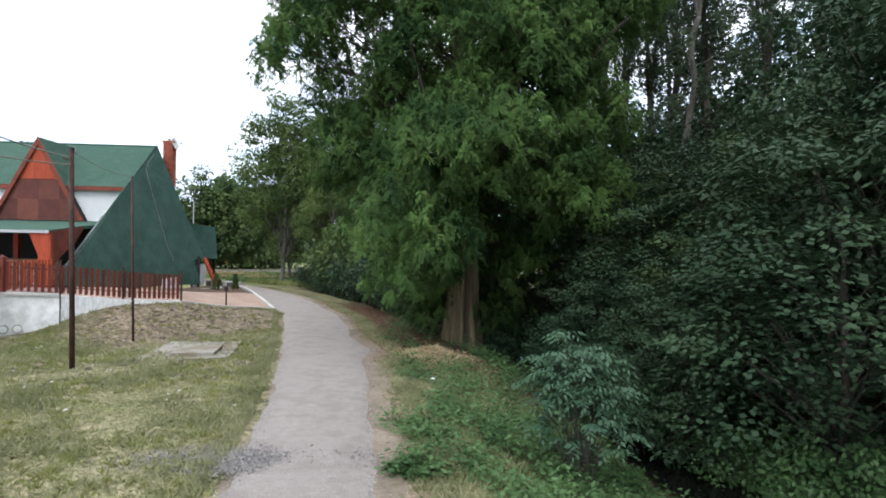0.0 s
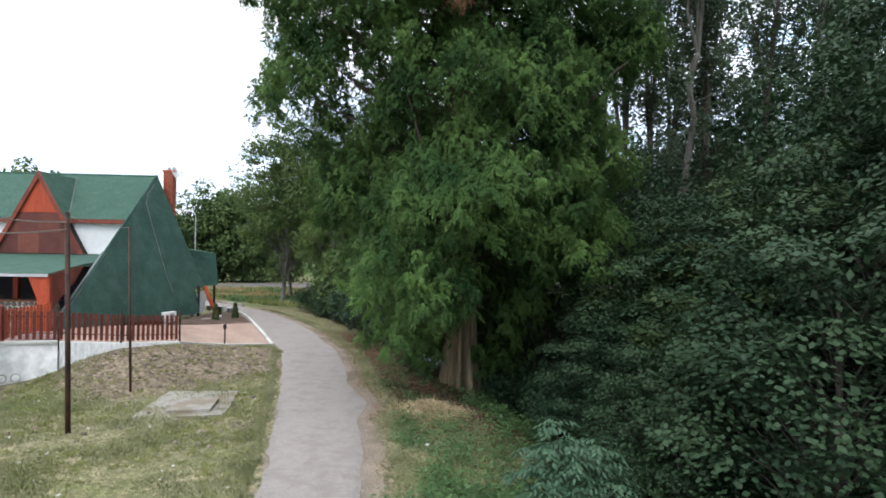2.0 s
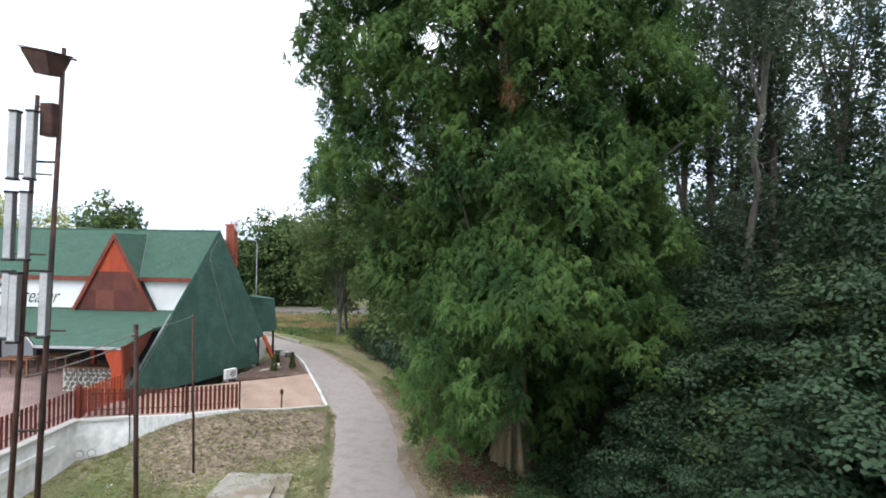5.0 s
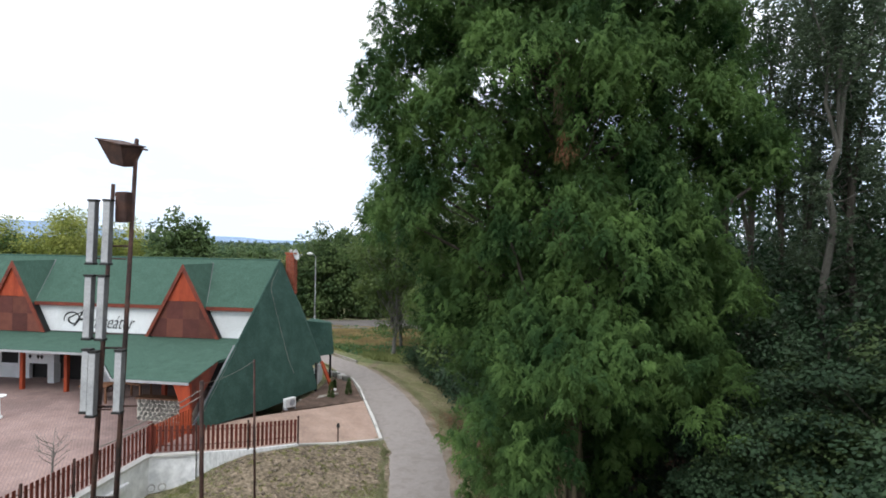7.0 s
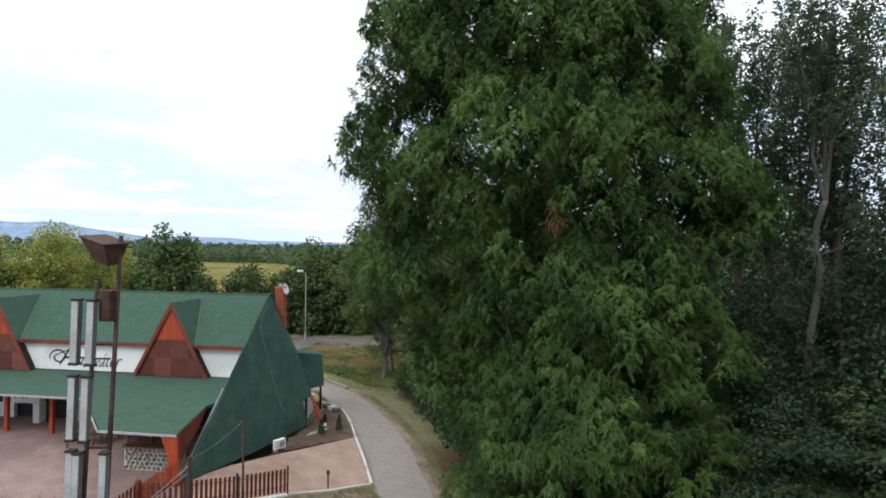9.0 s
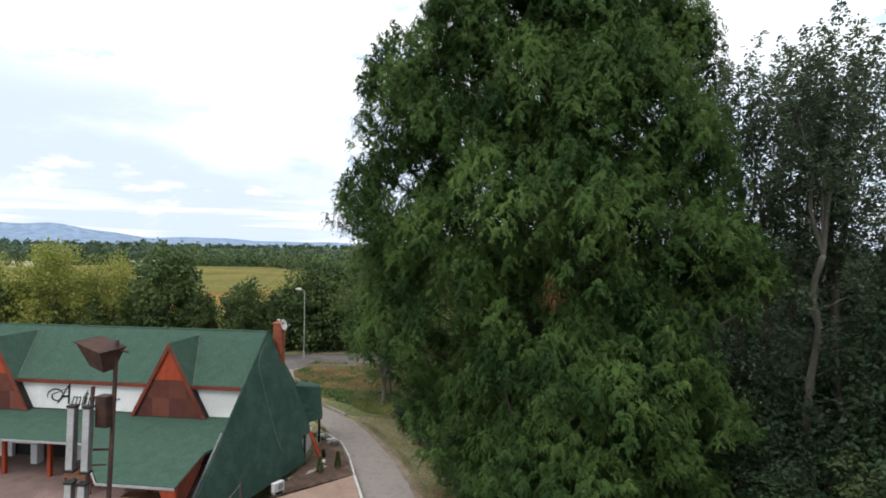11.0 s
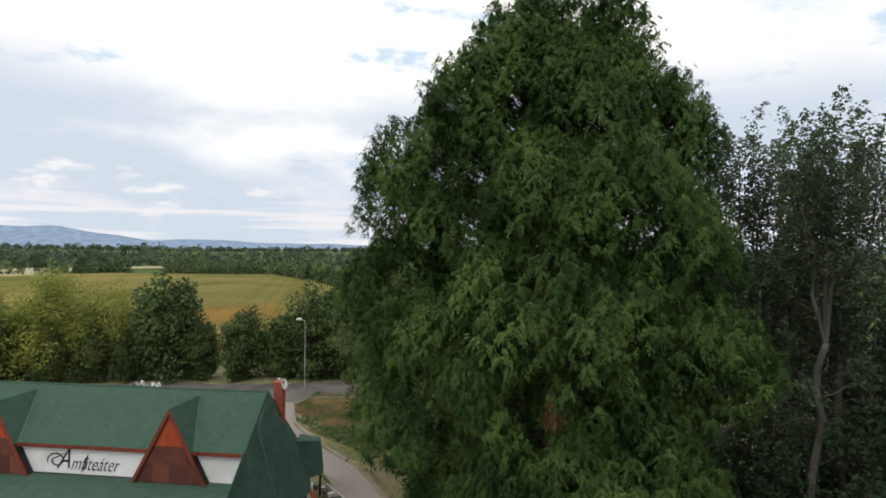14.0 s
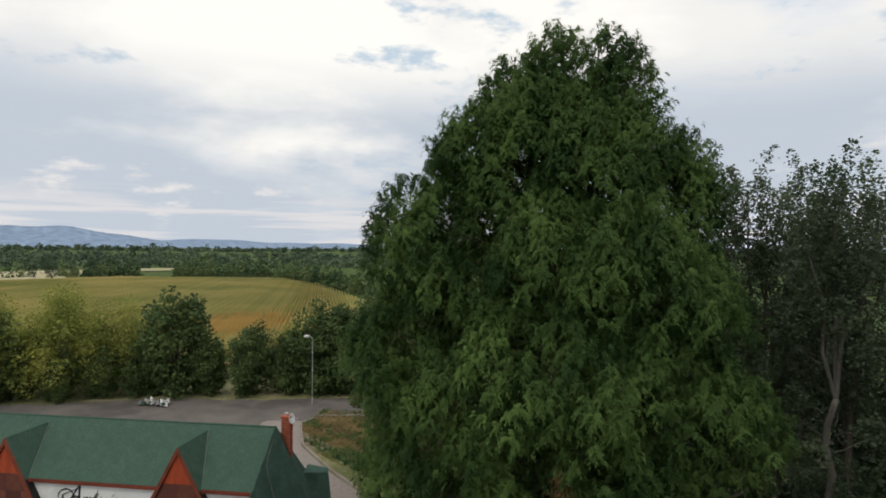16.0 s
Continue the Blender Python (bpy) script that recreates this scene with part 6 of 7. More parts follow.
for x, y, s, w in ((0.2, 23.5, 1.5, 20), (-2.2, 26.5, 1.4, 100), (-3.6, 27.6, 1.2, 50), (-5.0, 30.8, 1.2, 130), (-6.8, 33.6, 1.1, 220), (-1.9, 24.6, 1.1, 300), (-8.6, 36.4, 0.9, 10), (2.0, 18.4, 0.55, 10), (3.1, 18.6, 0.9, 80), (2.4, 9.4, 0.3, 20), (4.4, 14.2, 1.0, 150), (3.6, 17.0, 1.0, 210), (2.8, 20.8, 1.2, 280), (2, 26, 1.6, 300), (5.5, 23, 1.5, 30), (8, 17, 1.5, 60), (7.6, 12, 1.4, 130), (9.5, 9.5, 1.5, 200), (10.5, 7.4, 1.5, 260), (12, 17.5, 1.8, 0), (15, 14, 1.8, 120)):
    place(bush, x, y, s, w)
fresh = broadleaf("bush", "low leafy green bush above the creek water", 1.5, 0.85, 0.025, M_HERB, M_GREYBARK, 0.1, 46, 46, 0.05, 57, 0.4, 0.6, 0.3, top=0.3, group="bushes on the bank", category="bush")
fresh.matrix_basis = pose(5.9, 9.0, float(height(5.9, 9.0)))
for x, y, s, w in ((6.5, 8.1, 1.0, 60), (5.5, 10.3, 0.8, 150), (7.0, 7.2, 1.0, 200), (5.3, 7.9, 0.7, 20), (6.2, 6.6, 0.8, 300)):
    place(fresh, x, y, s, w)
hedge = broadleaf("bush", "fresh green bush beside the bend of the lane", 2.4, 1.3, 0.04, M_LANE, M_GREYBARK, 0.13, 60, 52, 0.05, 53, 0.4, 0.6, 0.3, top=0.3, group="bushes on the bank", category="bush")
hedge.matrix_basis = pose(-3.2, 29.8, -0.3) @ Matrix.Scale(1.5, 4)
for x, y, s, w in ((-4.8, 33, 1.5, 240), (-6.2, 36.5, 1.2, 70), (-4.5, 39, 1.8, 190)):
    place(hedge, x, y, s, w)
lane = broadleaf("lane_tree", "leafy green tree at the bend of the lane", 14.2, 3.3, 0.14, M_LANE, M_GREYBARK, 0.22, 130, 120, 2.0, 61, 0.4, 0.7, 0.22, top=0.6, group="trees at the bend")
lane.matrix_basis = pose(-11.77, 40.5, -0.2)
for x, y, s, w in ((-8.0, 39.5, 1.0, 70), (-11.9, 43.0, 0.85, 140), (-7.0, 35.5, 0.7, 210), (-4.5, 42, 1.0, 260), (-2.5, 47, 1.05, 20), (-9, 48, 0.9, 310)):
    place(lane, x, y, s, w)
willow = broadleaf("willow_tree", "broad yellow-green willow behind the car park", 11.2, 4.4, 0.22, M_WILLOW, M_GREYBARK, 0.29, 150, 86, 0.2, 71, 0.1, 0.95, 0.24, top=0.5, group="tree row behind the car park")
willow.matrix_basis = pose(-53.5, 52.0, -0.2)
for x, y, s, w in ((-60, 48.5, 0.93, 60), (-48.5, 55.5, 0.9, 120), (-67, 44, 0.95, 200), (-74, 38, 1.0, 270), (-31, 62, 0.62, 330), (-27.0, 63, 0.66, 30), (-57, 56, 1.0, 170), (-65, 52, 0.95, 300)):
    place(willow, x, y, s, w)
oak = broadleaf("oak_tree", "dark green oak behind the car park", 11.6, 3.7, 0.25, M_OAK, M_GREYBARK, 0.44, 150, 74, 0.3, 81, 0.35, 0.85, 0.27, top=0.35, group="tree row behind the car park")
oak.matrix_basis = pose(-42.0, 55.6, -0.2)
for x, y, s, w in ((-33.6, 57.8, 0.68, 90), (-45.0, 54.6, 0.55, 200), (-38.5, 56.6, 0.56, 10), (-30, 59.5, 0.55, 250), (-25.4, 60.2, 0.9, 300), (-22.2, 61.5, 0.9, 150), (-19, 62.5, 0.85, 60), (-28, 60, 0.66, 170), (-58.0, 49.5, 0.76, 220), (-48.8, 52.8, 0.5, 40), (-52, 50.5, 0.45, 140)):
    place(oak, x, y, s, w)
for x, y, s, w in ((-15, 64, 1.05, 20), (-10, 66, 1.15, 100), (-4, 67, 1.2, 210), (4, 69, 1.3, 20), (20, 66, 1.4, 90)):
    place(wood, x, y, s, w)

# shrub with large pinnate leaves by the bank
def pinnate_shrub():
    rng = np.random.default_rng(5)
    t = thing("shrub", "blue-green shrub with long pointed leaves on the bank", "shrub", at=pose(2.12, 8.35, float(height(2.12, 8.35))) @ Matrix.Diagonal((0.8, 0.8, 0.99, 1)))
    sh = Shape()
    P, D, N = [], [], []
    for i in range(74):
        w = i * 2.39996
        f = math.sqrt((i + 0.5) / 74)
        top = Vector((math.cos(w) * f * 0.92, math.sin(w) * f * 0.8, 2.1 - (0.4 + 0.5 * (i % 3)) * f ** 2 + rng.normal() * 0.14))
        a = Vector((rng.normal() * 0.12, rng.normal() * 0.1, 0))
        if i % 2 == 0:
            limb(sh, a, top, 0.013, 0.005, rng, 0.1, 5)
        for j in range(9):
            u = rng.random() * 6.283
            d0 = Vector((math.cos(u), math.sin(u), 0.15 + 0.3 * rng.random()))
            for k in range(7):
                s = k / 6
                p = top + d0 * (0.06 + 0.3 * s) + Vector((0, 0, -0.16 * s * s))
                side = Vector((-d0.y, d0.x, 0)) * (1 if k % 2 else -1)
                P.append(p)
                D.append(d0 * 0.7 + side * (0.9 if k < 6 else 0) + Vector((0, 0, -0.45)))
                N.append(Vector((0, 0, 1)) + d0 * 0.3 + Vector(rng.normal(size=3) * 0.2))
    part("stem", sh, M_TWIG, t)
    L = 0.115 + 0.05 * rng.random(len(P))
    part("foliage", leaves("foliage", np.array(P), np.array(D), np.array(N), L, L * 0.36, M_ASHLEAF, 0.4, 0.2), M_ASHLEAF, t)


pinnate_shrub()

# lawn blades, herbs on the bank
rng = np.random.default_rng(8)


def strew(n, x0, x1, y0, y1, keep):
    x, y = rng.uniform(x0, x1, n), rng.uniform(y0, y1, n)
    m = keep(x, y)
    x, y = x[m], y[m]
    return np.stack([x, y, height(x, y)], 1)


def on_lawn(x, y):
    rx, ry = x - KERB_A.x, y - KERB_A.y
    d = rx * KERB_DIR[1] - ry * KERB_DIR[0]
    e, g, t = cover_at(x, y)
    return (x < road_left(y) - 0.1) & (d > 0.1) & (x > -12.0) & (rng.random(len(x)) > e * 1.1)


P = strew(280000, -12, -1, 5, 22, on_lawn)
D = rng.normal(size=P.shape) * np.array([0.8, 0.8, 0.2]) + np.array([0, 0, 0.75])
L = (0.035 + 0.065 * rng.random(len(P))) * (0.6 + 0.9 * smooth01(wave(P[:, 0], P[:, 1], 1.9, 1.0) + wave(P[:, 0], P[:, 1], 5.0, 0.6), -0.6, 0.9))
tagged(new("grass", blades("grass", P, D, L, L * 0.3, M_BLADE, rng)), "short dry lawn grass", "grass", kind="stuff")


def on_bank(x, y):
    e = x - road_right(y)
    return (e > 0.75 + 0.5 * np.sin(y * 1.3) + 0.2 * np.sin(y * 4.1)) & (e < 5.2) & (rng.random(len(x)) < 1.1 - smooth01(y, 9.0, 14) * 0.8 + 0.5 * np.exp(-((x - 2.4) / 1.0) ** 2 - ((y - 15.5) / 2.5) ** 2))


C = strew(14000, -2, 7, 4.5, 24, on_bank)
C = C[wave(C[:, 0], C[:, 1], 2.1, 1.0) + wave(C[:, 0], C[:, 1], 5.3, 0.6) + 0.9 * rng.random(len(C)) + 0.5 * (C[:, 0] > 1.2) > 0.25]
extra = np.array([(-0.3, 6.9)]) + rng.normal(size=(70, 2)) * np.array([0.14, 0.06])
C = np.concatenate([C, np.column_stack([extra, height(extra[:, 0], extra[:, 1])])])
hgt = 0.08 + 0.3 * rng.random(len(C)) ** 2 + 0.14 * (C[:, 0] > 0.6) * (wave(C[:, 0], C[:, 1], 1.4, 1.0) > -0.2)
P = np.repeat(C, 16, 0)
d = ball(rng, len(P))
P = P + d * np.array([0.16, 0.16, 0.0]) + np.array([0, 0, 1.0]) * (np.repeat(hgt, 16) * rng.random(len(P)) * 1.1)[:, None]
D = d * np.array([1, 1, 0.3]) + np.array([0, 0, 0.1])
L = 0.045 + 0.07 * rng.random(len(P))
tagged(new("bank_herbs", leaves("bank_herbs", P, D, np.array([0, 0, 1.0]) + rng.normal(size=P.shape) * 0.35, L, L * 0.5, M_HERB, 0.45, 0.2)), "low green nettles and herbs on the bank", "herbs", kind="stuff")
C = strew(9000, 3.5, 11, 4.5, 13.5, lambda x, y: (x - road_right(y) > 7.05) & (x - road_right(y) < 10.5) & (wave(x, y, 1.7, 1.0) + 1.4 * rng.random(len(x)) > 0.3))
hgt = 0.15 + 0.75 * rng.random(len(C)) ** 1.5 * smooth01(wave(C[:, 0], C[:, 1], 1.3, 1.0), -0.8, 0.8)
P = np.repeat(C, 12, 0)
d = ball(rng, len(P))
P = P + d * np.array([0.16, 0.16, 0.0]) + np.array([0, 0, 1.0]) * (np.repeat(hgt, 12) * rng.random(len(P)))[:, None]
D = d * np.array([1, 1, 0.3]) + np.array([0, 0, 0.05])
L = 0.06 + 0.08 * rng.random(len(P))
tagged(new("bank_herbs", leaves("far_bank_herbs", P, D, np.array([0, 0, 1.0]) + rng.normal(size=P.shape) * 0.35, L, L * 0.5, M_HERB, 0.45, 0.2)), "tall green nettles on the far creek bank", "herbs", kind="stuff")
P = strew(60000, -3, 4, 4.5, 24, lambda x, y: (x - road_right(y) > 0.6 + 0.3 * np.sin(y * 2.7)) & (x - road_right(y) < 3.0) & (y < 13.5 + 2.0 * rng.random(len(x))))
D = rng.normal(size=P.shape) * np.array([0.6, 0.6, 0.2]) + np.array([0, 0, 0.8])
L = 0.05 + 0.09 * rng.random(len(P))
tagged(new("grass", blades("bank_grass", P, D, L, L * 0.2, M_BLADE, rng)), "rough verge grass beside the lane", "grass", kind="stuff")
q = rng.uniform(4.5, 36, 26000)
sd = rng.random(len(q)) < 0.5
x = np.where(sd, road_left(q) - 0.12 + np.abs(rng.normal(size=len(q))) * -0.12 + 0.18 * (np.sin(q * 2.3) * np.sin(q * 5.1) > 0.1) * rng.random(len(q)), road_right(q) + 0.62 + rng.normal(size=len(q)) * 0.2)
P = np.stack([x, q, height(x, q)], 1)
D = rng.normal(size=P.shape) * np.array([0.7, 0.7, 0.2]) + np.array([0, 0, 0.7])
L = 0.05 + 0.09 * rng.random(len(P))
tagged(new("grass", blades("edge_grass", P, D, L, L * 0.2, M_BLADE, rng)), "ragged grass along the lane edges", "grass", kind="stuff")
paper = Shape()
for i in range(5):
    w = i * 1.257
    paper.add([(0, 0, 0.03), (0.07 * math.cos(w), 0.06 * math.sin(w), 0.015 * (i % 2)), (0.07 * math.cos(w + 1.257), 0.06 * math.sin(w + 1.257), 0.015 * ((i + 1) % 2))], [(0, 1, 2)])
single("paper_scrap", paper, M_WHITE, "crumpled scrap of white paper in the bank grass", "litter", at=pose(-0.18, 11.8, float(height(-0.18, 11.8)) + 0.06))
# straw heap by the great tree
u = rng.normal(size=(6500, 2)) * np.array([0.36, 0.3])
r = np.hypot(u[:, 0] / 0.5, u[:, 1] / 0.45)
P = np.stack([u[:, 0] - 0.2, u[:, 1] + 14.4, height(u[:, 0] - 0.2, u[:, 1] + 14.4) + 0.03 + 0.24 * np.exp(-r ** 2) * rng.random(len(u))], 1)
D = rng.normal(size=P.shape) * np.array([1, 1, 0.25])
tagged(new("straw_heap", leaves("straw_heap", P, D, np.array([0, 0, 1.0]) + rng.normal(size=P.shape) * 0.3, 0.22, 0.014, M_HAY, 0.5, 0.1)), "small heap of dry yellow straw", "straw", kind="stuff")
C = strew(6500, -12, -2.5, 5, 22, on_lawn)
C = C[wave(C[:, 0], C[:, 1], 1.1, 1.0) + 0.5 * rng.random(len(C)) > -0.1]
P = np.repeat(C, 13, 0) + rng.normal(size=(len(C) * 13, 3)) * np.array([0.045, 0.045, 0])
D = rng.normal(size=P.shape) * np.array([0.6, 0.6, 0.2]) + np.array([0, 0, 0.8])
L = 0.05 + 0.07 * rng.random(len(P))
tagged(new("grass", blades("tufts", P, D, L, L * 0.22, M_TUFT, rng)), "greener grass tufts in the dry lawn", "grass", kind="stuff")
P = strew(260, -11.5, -3.5, 9, 21, on_lawn)
D = rng.normal(size=P.shape) * np.array([1, 1, 0.2])
tagged(new("litter", leaves("litter", P + np.array([0, 0, 0.03]), D, np.array([0, 0, 1.0]) + rng.normal(size=P.shape) * 0.3, 0.04 + 0.07 * rng.random(len(P)), 0.03 + 0.04 * rng.random(len(P)), M_CURB, 0.5, 0.1)), "small pale stones and dry leaves on the lawn", "stones", kind="stuff")


def lumps(name, P, R, mat):
    """Rough eight-sided lumps half sunk in the ground."""
    o = np.array([(1, 0, 0), (0, 1, 0), (-1, 0, 0), (0, -1, 0), (0, 0, 0.75), (0, 0, -0.6)])
    V = P[:, None] + (o[None] + rng.normal(size=(len(P), 6, 3)) * 0.22) * R[:, None, None]
    f = np.array([(0, 1, 4), (1, 2, 4), (2, 3, 4), (3, 0, 4), (1, 0, 5), (2, 1, 5), (3, 2, 5), (0, 3, 5)])
    return bulk_mesh(name, V.reshape(-1, 3), (f[None] + 6 * np.arange(len(P))[:, None, None]).reshape(-1, 3), mat)


def on_bare(x, y):
    e, g, t = cover_at(x, y)
    rx, ry = x - KERB_A.x, y - KERB_A.y
    return (rx * KERB_DIR[1] - ry * KERB_DIR[0] > 0.25) & (x < road_left(y) - 0.3) & (x > -11.8) & (rng.random(len(x)) < e * 1.3 - 0.25) & (wave(x, y, 3.1, 1.0) + wave(x, y, 7.0, 0.7) + 1.2 * rng.random(len(x)) > 0.4)


P = strew(5200, -12, -4, 11, 22, on_bare)
tagged(new("clods", lumps("clods", P, 0.025 + 0.065 * rng.random(len(P)) ** 2, M_CLOD)), "crumbly brown clods on the bare lawn", "soil", kind="stuff")
C = strew(1500, -12, -4, 11, 22, on_bare)
P = np.repeat(C, 16, 0) + rng.normal(size=(len(C) * 16, 3)) * np.array([0.05, 0.05, 0])
D = rng.normal(size=P.shape) * np.array([0.8, 0.8, 0.2]) + np.array([0, 0, 0.6])
L = 0.05 + 0.07 * rng.random(len(P))
tagged(new("grass", blades("sparse_tufts", P, D, L, L * 0.25, M_TUFT, rng)), "sparse grass tufts on the bare earth", "grass", kind="stuff")
P = strew(22000, -9, 3, 13, 27, lambda x, y: (rng.random(len(x)) < 1.2 - 0.3 * (x - road_right(y))) & (x - road_right(y) > 0.05) & (x - road_right(y) < 4.0))
D = rng.normal(size=P.shape) * np.array([1, 1, 0.25])
L = 0.05 + 0.06 * rng.random(len(P))
tagged(new("fallen_leaves", leaves("fallen_leaves", P + np.array([0, 0, 0.02]), D, np.array([0, 0, 1.0]) + rng.normal(size=P.shape) * 0.4, L, L * 0.4, M_DEAD, 0.5, 0.1)), "brown fallen leaves and twigs below the conifer", "leaf litter", kind="stuff")
# meadow on the lot behind the house
P = strew(60000, -23, -6, 38, 53, lambda x, y: (x > -20.6 + (y - 43.8) * -0.5) & (y > 37.5 + (-12 - x) * 0.75 * (x < -12)) & (wave(x, y, 0.9, 1.0) + wave(x, y, 2.6, 0.7) + 0.5 * rng.random(len(x)) > 0.15 + 0.9 * smooth01(y, 40.5, 44)))
D = rng.normal(size=P.shape) * np.array([0.7, 0.7, 0.2]) + np.array([0, 0, 0.8])
L = 0.12 + 0.2 * rng.random(len(P))
tagged(new("grass", blades("meadow", P, D, L, L * 0.4, M_MEADOW, rng)), "rough green meadow behind the house", "grass", kind="stuff")

P = strew(70000, -23, -6, 40, 54, lambda x, y: (x > -20.6 + (y - 43.8) * -0.5) & (y > 39.5 + (-12 - x) * 0.75 * (x < -12)) & (wave(x, y, 0.9, 1.0) + wave(x, y, 2.6, 0.7) + 0.5 * rng.random(len(x)) < 0.35 + 0.8 * smooth01(y, 40.5, 44)))
D = rng.normal(size=P.shape) * np.array([0.9, 0.9, 0.2]) + np.array([0, 0, 0.5])
L = 0.1 + 0.16 * rng.random(len(P))
tagged(new("grass", blades("dry_meadow", P, D, L, L * 0.4, M_STRAW, rng)), "dry tan grass on the lot behind the house", "grass", kind="stuff")

C = strew(3200, -23, -6, 38, 54, lambda x, y: (x > -20.6 + (y - 43.8) * -0.5) & (y > 38 + (-12 - x) * 0.75 * (x < -12)) & (wave(x, y, 0.7, 1.0) + rng.random(len(x)) > 0.4) & ((y < 43.5) | (rng.random(len(x)) < 0.16)))
P = np.repeat(C, 16, 0) + rng.normal(size=(len(C) * 16, 3)) * np.array([0.16, 0.16, 0.0])
D = rng.normal(size=P.shape) * np.array([0.7, 0.7, 0.2]) + np.array([0, 0, 0.6])
L = 0.16 + 0.2 * rng.random(len(P))
tagged(new("weeds", leaves("weeds", P, D, np.array([0, 0, 1.0]) + rng.normal(size=P.shape) * 0.4, L, L * 0.4, M_HERB, 0.5, 0.2)), "green weed tussocks in the dry lot", "weeds", kind="stuff")

# ---- maize field ----
ang = radians(23.8)
along, across = np.array([-math.sin(ang), math.cos(ang)]), np.array([math.cos(ang), math.sin(ang)])
poly = np.array([(-95, 62), (-60, 70), (-22, 74), (-38, 112), (-45, 132), (-54, 157), (-100, 224), (-137, 262), (-222, 248), (-250, 190), (-330, 120)])


def inside(p, q):
    c = np.zeros(len(p), bool)
    for a, b in zip(q, np.roll(q, -1, 0)):
        m = ((a[1] > p[:, 1]) != (b[1] > p[:, 1])) & (p[:, 0] < (b[0] - a[0]) * (p[:, 1] - a[1]) / (b[1] - a[1] + 1e-9) + a[0])
        c ^= m
    return c


single("field_soil", Shape().slab([(float(x), float(y), -0.06) for x, y in poly], (0, 0, -0.3)), M_FIELDSOIL, "dry brown soil under the maize rows", "field", kind="structure")
VV, QQ, RR, k = [], [], [], 0
for off in np.arange(-260, 30, 0.9):
    s = np.arange(0, 300, 1.6)
    c = off * across + s[:, None] * along + np.array([0, 60])
    c = c[inside(c, poly)]
    if len(c) < 3:
        continue
    m = len(c)
    hh = 1.55 + 0.35 * rng.random(m)
    z = height(c[:, 0], c[:, 1])
    jog = rng.normal(size=m) * 0.08
    a = np.column_stack([c - across * 0.27, z + 0.1])
    t = np.column_stack([c + across * jog[:, None], z + hh])
    b = np.column_stack([c + across * 0.27, z + 0.1])
    VV.append(np.stack([a, t, b], 1).reshape(-1, 3))
    i = k + 3 * np.arange(m - 1)
    near = np.hypot(*(c[1:] - c[:-1]).T) < 3
    i = i[near]
    ripe = (((c[:-1, 0] + 64) / 19) ** 2 + ((c[:-1, 1] - 99) / 25) ** 2 + 0.35 * np.sin(c[:-1, 0] * 0.21) + 0.9 * rng.random(m - 1) < 1.0)[near]
    for q in (np.stack([i, i + 1, i + 4, i + 3], 1), np.stack([i + 1, i + 2, i + 5, i + 4], 1)):
        QQ.append(q[~ripe]), RR.append(q[ripe])
    k += 3 * m
tagged(new("maize_field", bulk_mesh("maize_field", np.concatenate(VV), np.concatenate(QQ), M_CORN)), "ripening yellow-green maize field in rows", "maize", kind="stuff")
tagged(new("ripe_maize", bulk_mesh("ripe_maize", np.concatenate(VV), np.concatenate(RR), M_RIPE)), "dry orange patch of ripe maize in the field", "maize", kind="stuff")


# ---- far woods and hills ----
def far_wood(C, label, mat, m=46):
    hgt = (5 + 11 * rng.random(len(C)) ** 1.8) * (0.85 + 0.4 * np.sin(C[:, 0] * 0.031) * np.cos(C[:, 1] * 0.027))
    hgt = hgt * np.where(rng.random(len(C)) < 0.07, 1.25, 1.0)
    away = np.degrees(np.arctan2(-C[:, 0], C[:, 1]))
    dist = np.hypot(C[:, 0], C[:, 1])
    gap = ((away > 46) & (away < 50.5) & (dist < 360)) | ((away > 37.2) & (away < 40.4) & (dist < 430))
    C, hgt = C[~gap], hgt[~gap]
    hgt = hgt * (1 - 0.3 * (1 - smooth01(np.degrees(np.arctan2(-C[:, 0], C[:, 1])), 26, 40)))
    c = np.repeat(C, m, 0)
    d = ball(rng, len(c))
    hh = np.repeat(hgt, m)[:, None]
    wide = np.repeat(0.3 + 0.22 * rng.random(len(C)), m)[:, None]
    P = np.column_stack([c, height(c[:, 0], c[:, 1])]) + d * hh * np.concatenate([wide, wide, 0 * wide + 0.46], 1) * (0.6 + 0.4 * rng.random((len(c), 1))) + np.array([0, 0, 0.48]) * hh
    D = d + rng.normal(size=d.shape) * 0.4
    L = (1.2 + 1.3 * rng.random(len(c))) * np.clip(np.hypot(c[:, 0], c[:, 1]) / 420, 0.7, 2.2)
    tagged(new("far_woods", leaves("far_woods", P, D, d + np.array([0, 0, 0.5]), L, L * 0.8, mat, 0.45, 0.1)), label, "woods", kind="stuff")


def band(n, pts, depth):
    pts = np.array(pts, float)
    d = np.concatenate([[0], np.cumsum(np.hypot(*np.diff(pts, axis=0).T))])
    s = rng.uniform(0, d[-1], n)
    p = np.stack([np.interp(s, d, pts[:, 0]), np.interp(s, d, pts[:, 1])], 1)
    away = unit(p - np.array([[0.0, 0.0]]))
    return p + away * (rng.random((n, 1)) ** 1.4) * depth


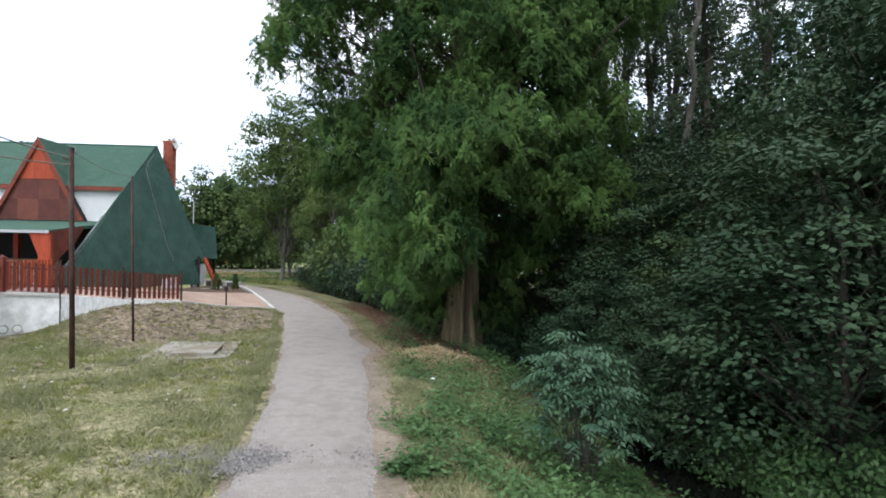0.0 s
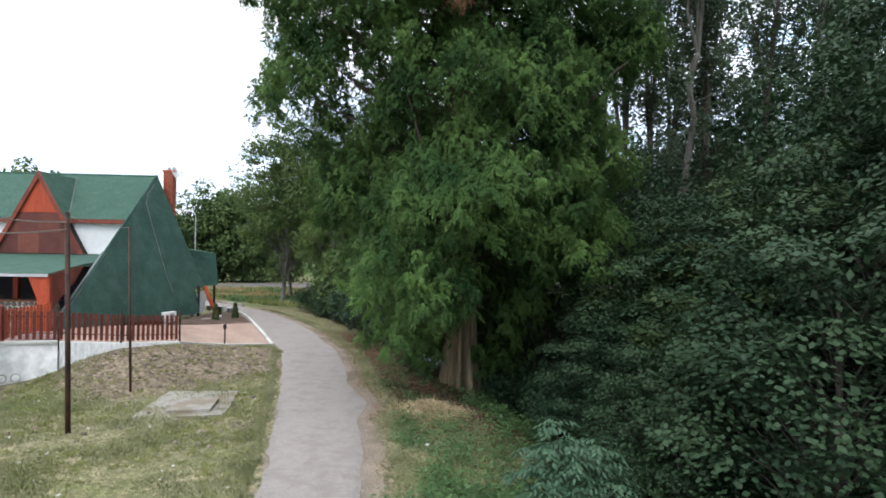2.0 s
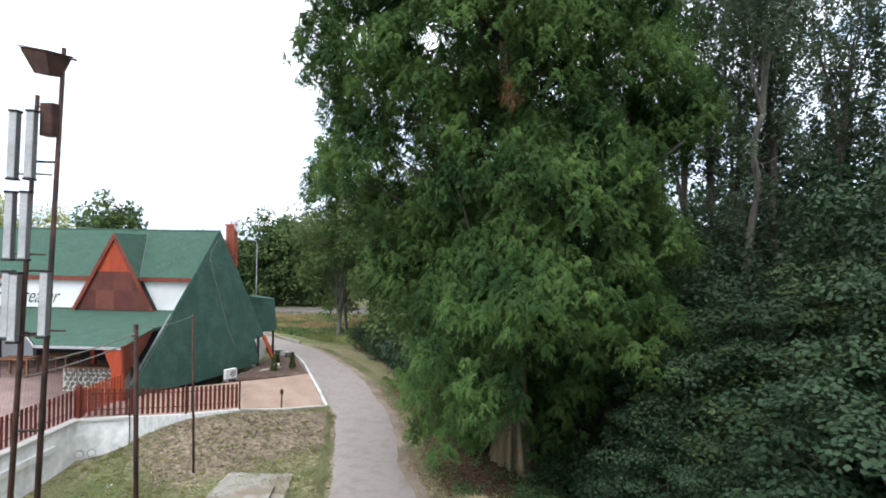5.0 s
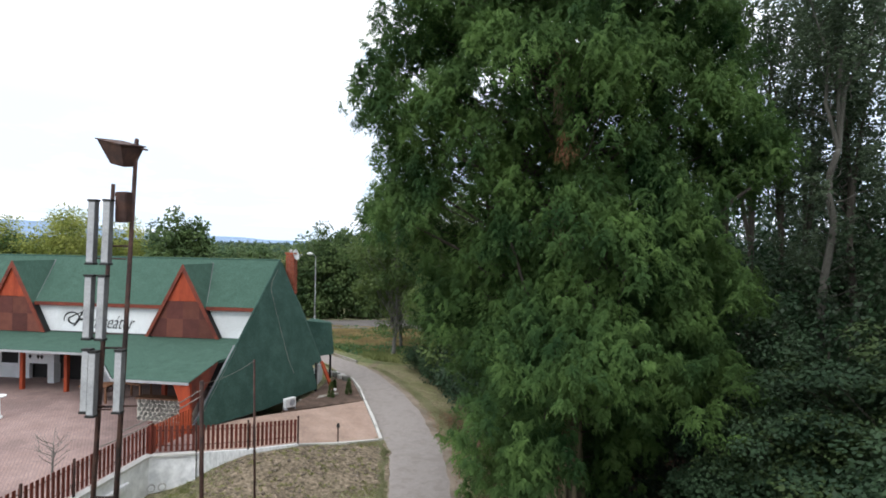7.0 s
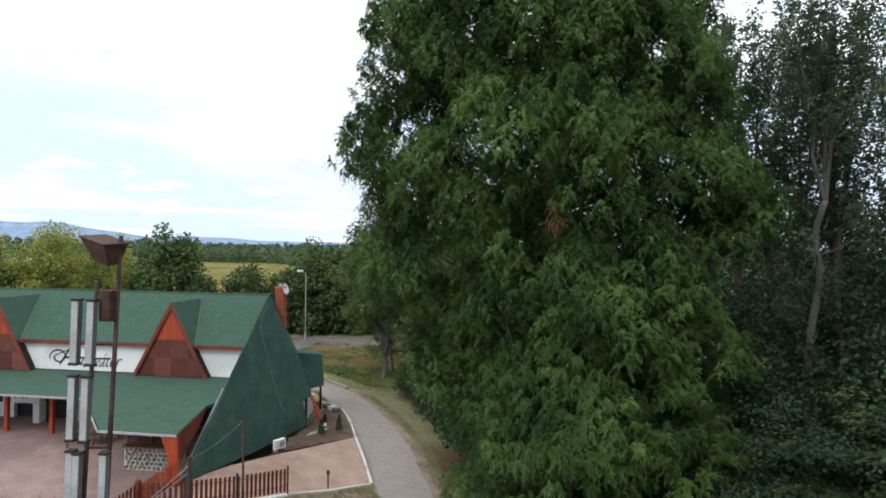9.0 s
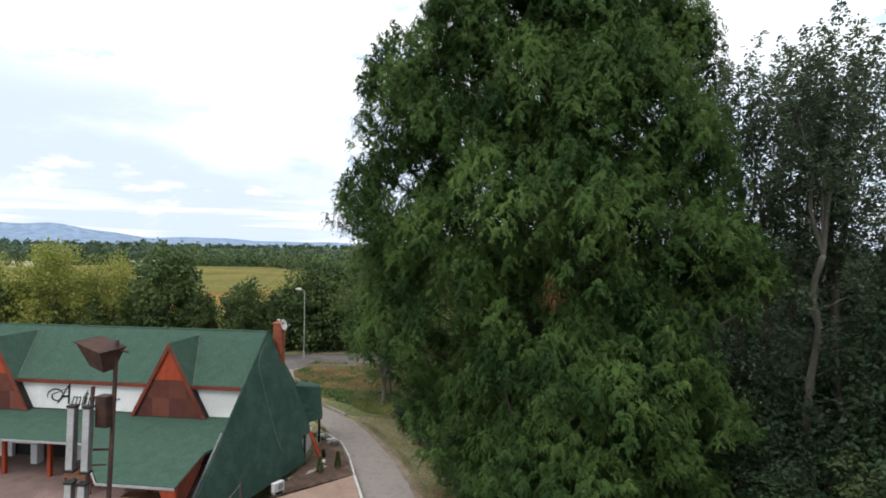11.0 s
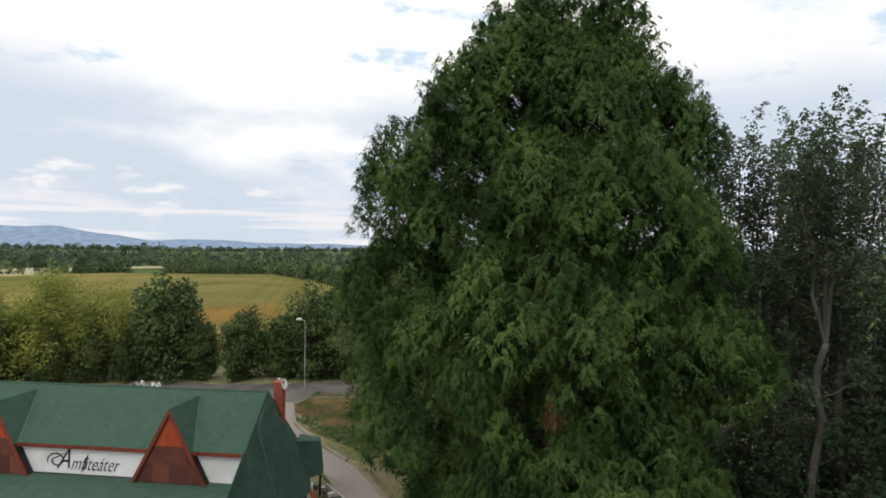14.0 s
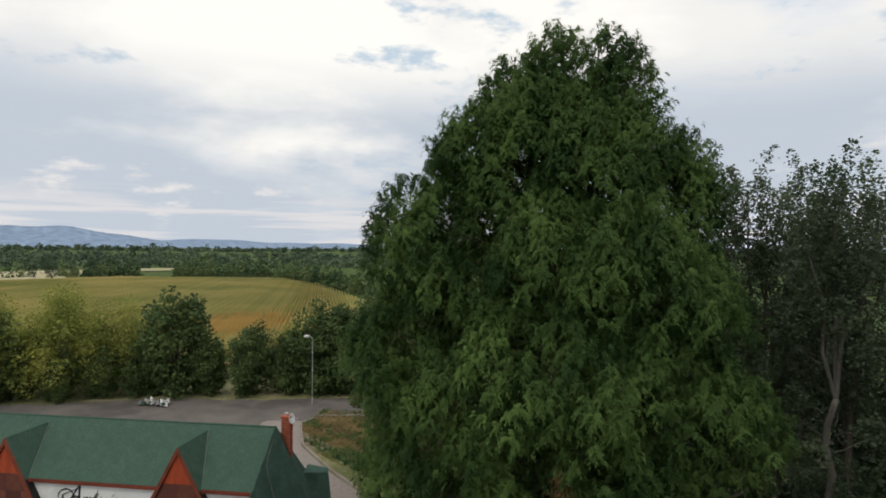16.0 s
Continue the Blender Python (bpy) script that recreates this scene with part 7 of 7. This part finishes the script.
far_wood(band(620, [(-330, 175), (-255, 205), (-226, 256), (-137, 270), (-102, 232), (-54, 168), (-45, 140), (-34, 115), (-20, 84)], 45), "mixed green woodland beyond the maize", M_FARWOOD)
# the two farther bands carry distance haze in their base colour
far_wood(band(1200, [(-600, 260), (-420, 330), (-260, 400), (-90, 430), (60, 420), (300, 380)], 420), "woodland on the plain, haze put into its grey-green colour", M_HAZEWOOD)
far_wood(band(800, [(-1300, 560), (-900, 900), (-400, 1050), (100, 1100), (500, 1000)], 500), "distant woodland, haze put into its green colour", M_HAZEWOOD)


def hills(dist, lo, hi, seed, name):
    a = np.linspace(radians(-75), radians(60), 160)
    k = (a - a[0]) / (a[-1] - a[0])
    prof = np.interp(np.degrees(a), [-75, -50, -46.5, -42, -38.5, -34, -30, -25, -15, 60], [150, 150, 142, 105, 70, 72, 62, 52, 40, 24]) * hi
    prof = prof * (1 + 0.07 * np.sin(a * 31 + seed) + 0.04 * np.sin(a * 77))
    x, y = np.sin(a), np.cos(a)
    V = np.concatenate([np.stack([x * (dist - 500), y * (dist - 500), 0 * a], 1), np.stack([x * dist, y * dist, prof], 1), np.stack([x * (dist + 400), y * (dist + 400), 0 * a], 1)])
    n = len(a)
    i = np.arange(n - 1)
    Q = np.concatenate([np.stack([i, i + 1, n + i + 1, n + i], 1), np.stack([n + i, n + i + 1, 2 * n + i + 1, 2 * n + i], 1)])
    tagged(new("backdrop", bulk_mesh(name, V, Q, M_HILL, True)), "hills on the horizon, blue haze put into their colour", "hills", kind="structure")


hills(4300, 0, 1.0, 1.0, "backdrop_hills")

V, Q = ribbon([(-282 - i * 5, 318 + i * 6) for i in range(8)], [(-252 - i * 5, 344 + i * 6) for i in range(8)], 0.6, 3)
tagged(new("stubble_field", bulk_mesh("stubble_field", V, Q, M_STUBBLE, True)), "pale distant stubble field between woods", "field", kind="structure")

V, Q = ribbon([(-300 - i * 6, 190 + i * 14) for i in range(9)], [(-212 - i * 12, 232 + i * 14) for i in range(9)], 0.6, 3)
tagged(new("meadow", bulk_mesh("meadow", V, Q, M_STUBBLE, True)), "pale dry meadow between distant woods", "meadow", kind="structure")


for x, y, s, w in ((-236, 222, 0.8, 10), (-262, 236, 0.75, 80), (-251, 262, 1.0, 150), (-291, 270, 1.0, 220), (-275, 300, 1.1, 300), (-226, 240, 0.6, 40)):
    place(wood, x, y, s, w)
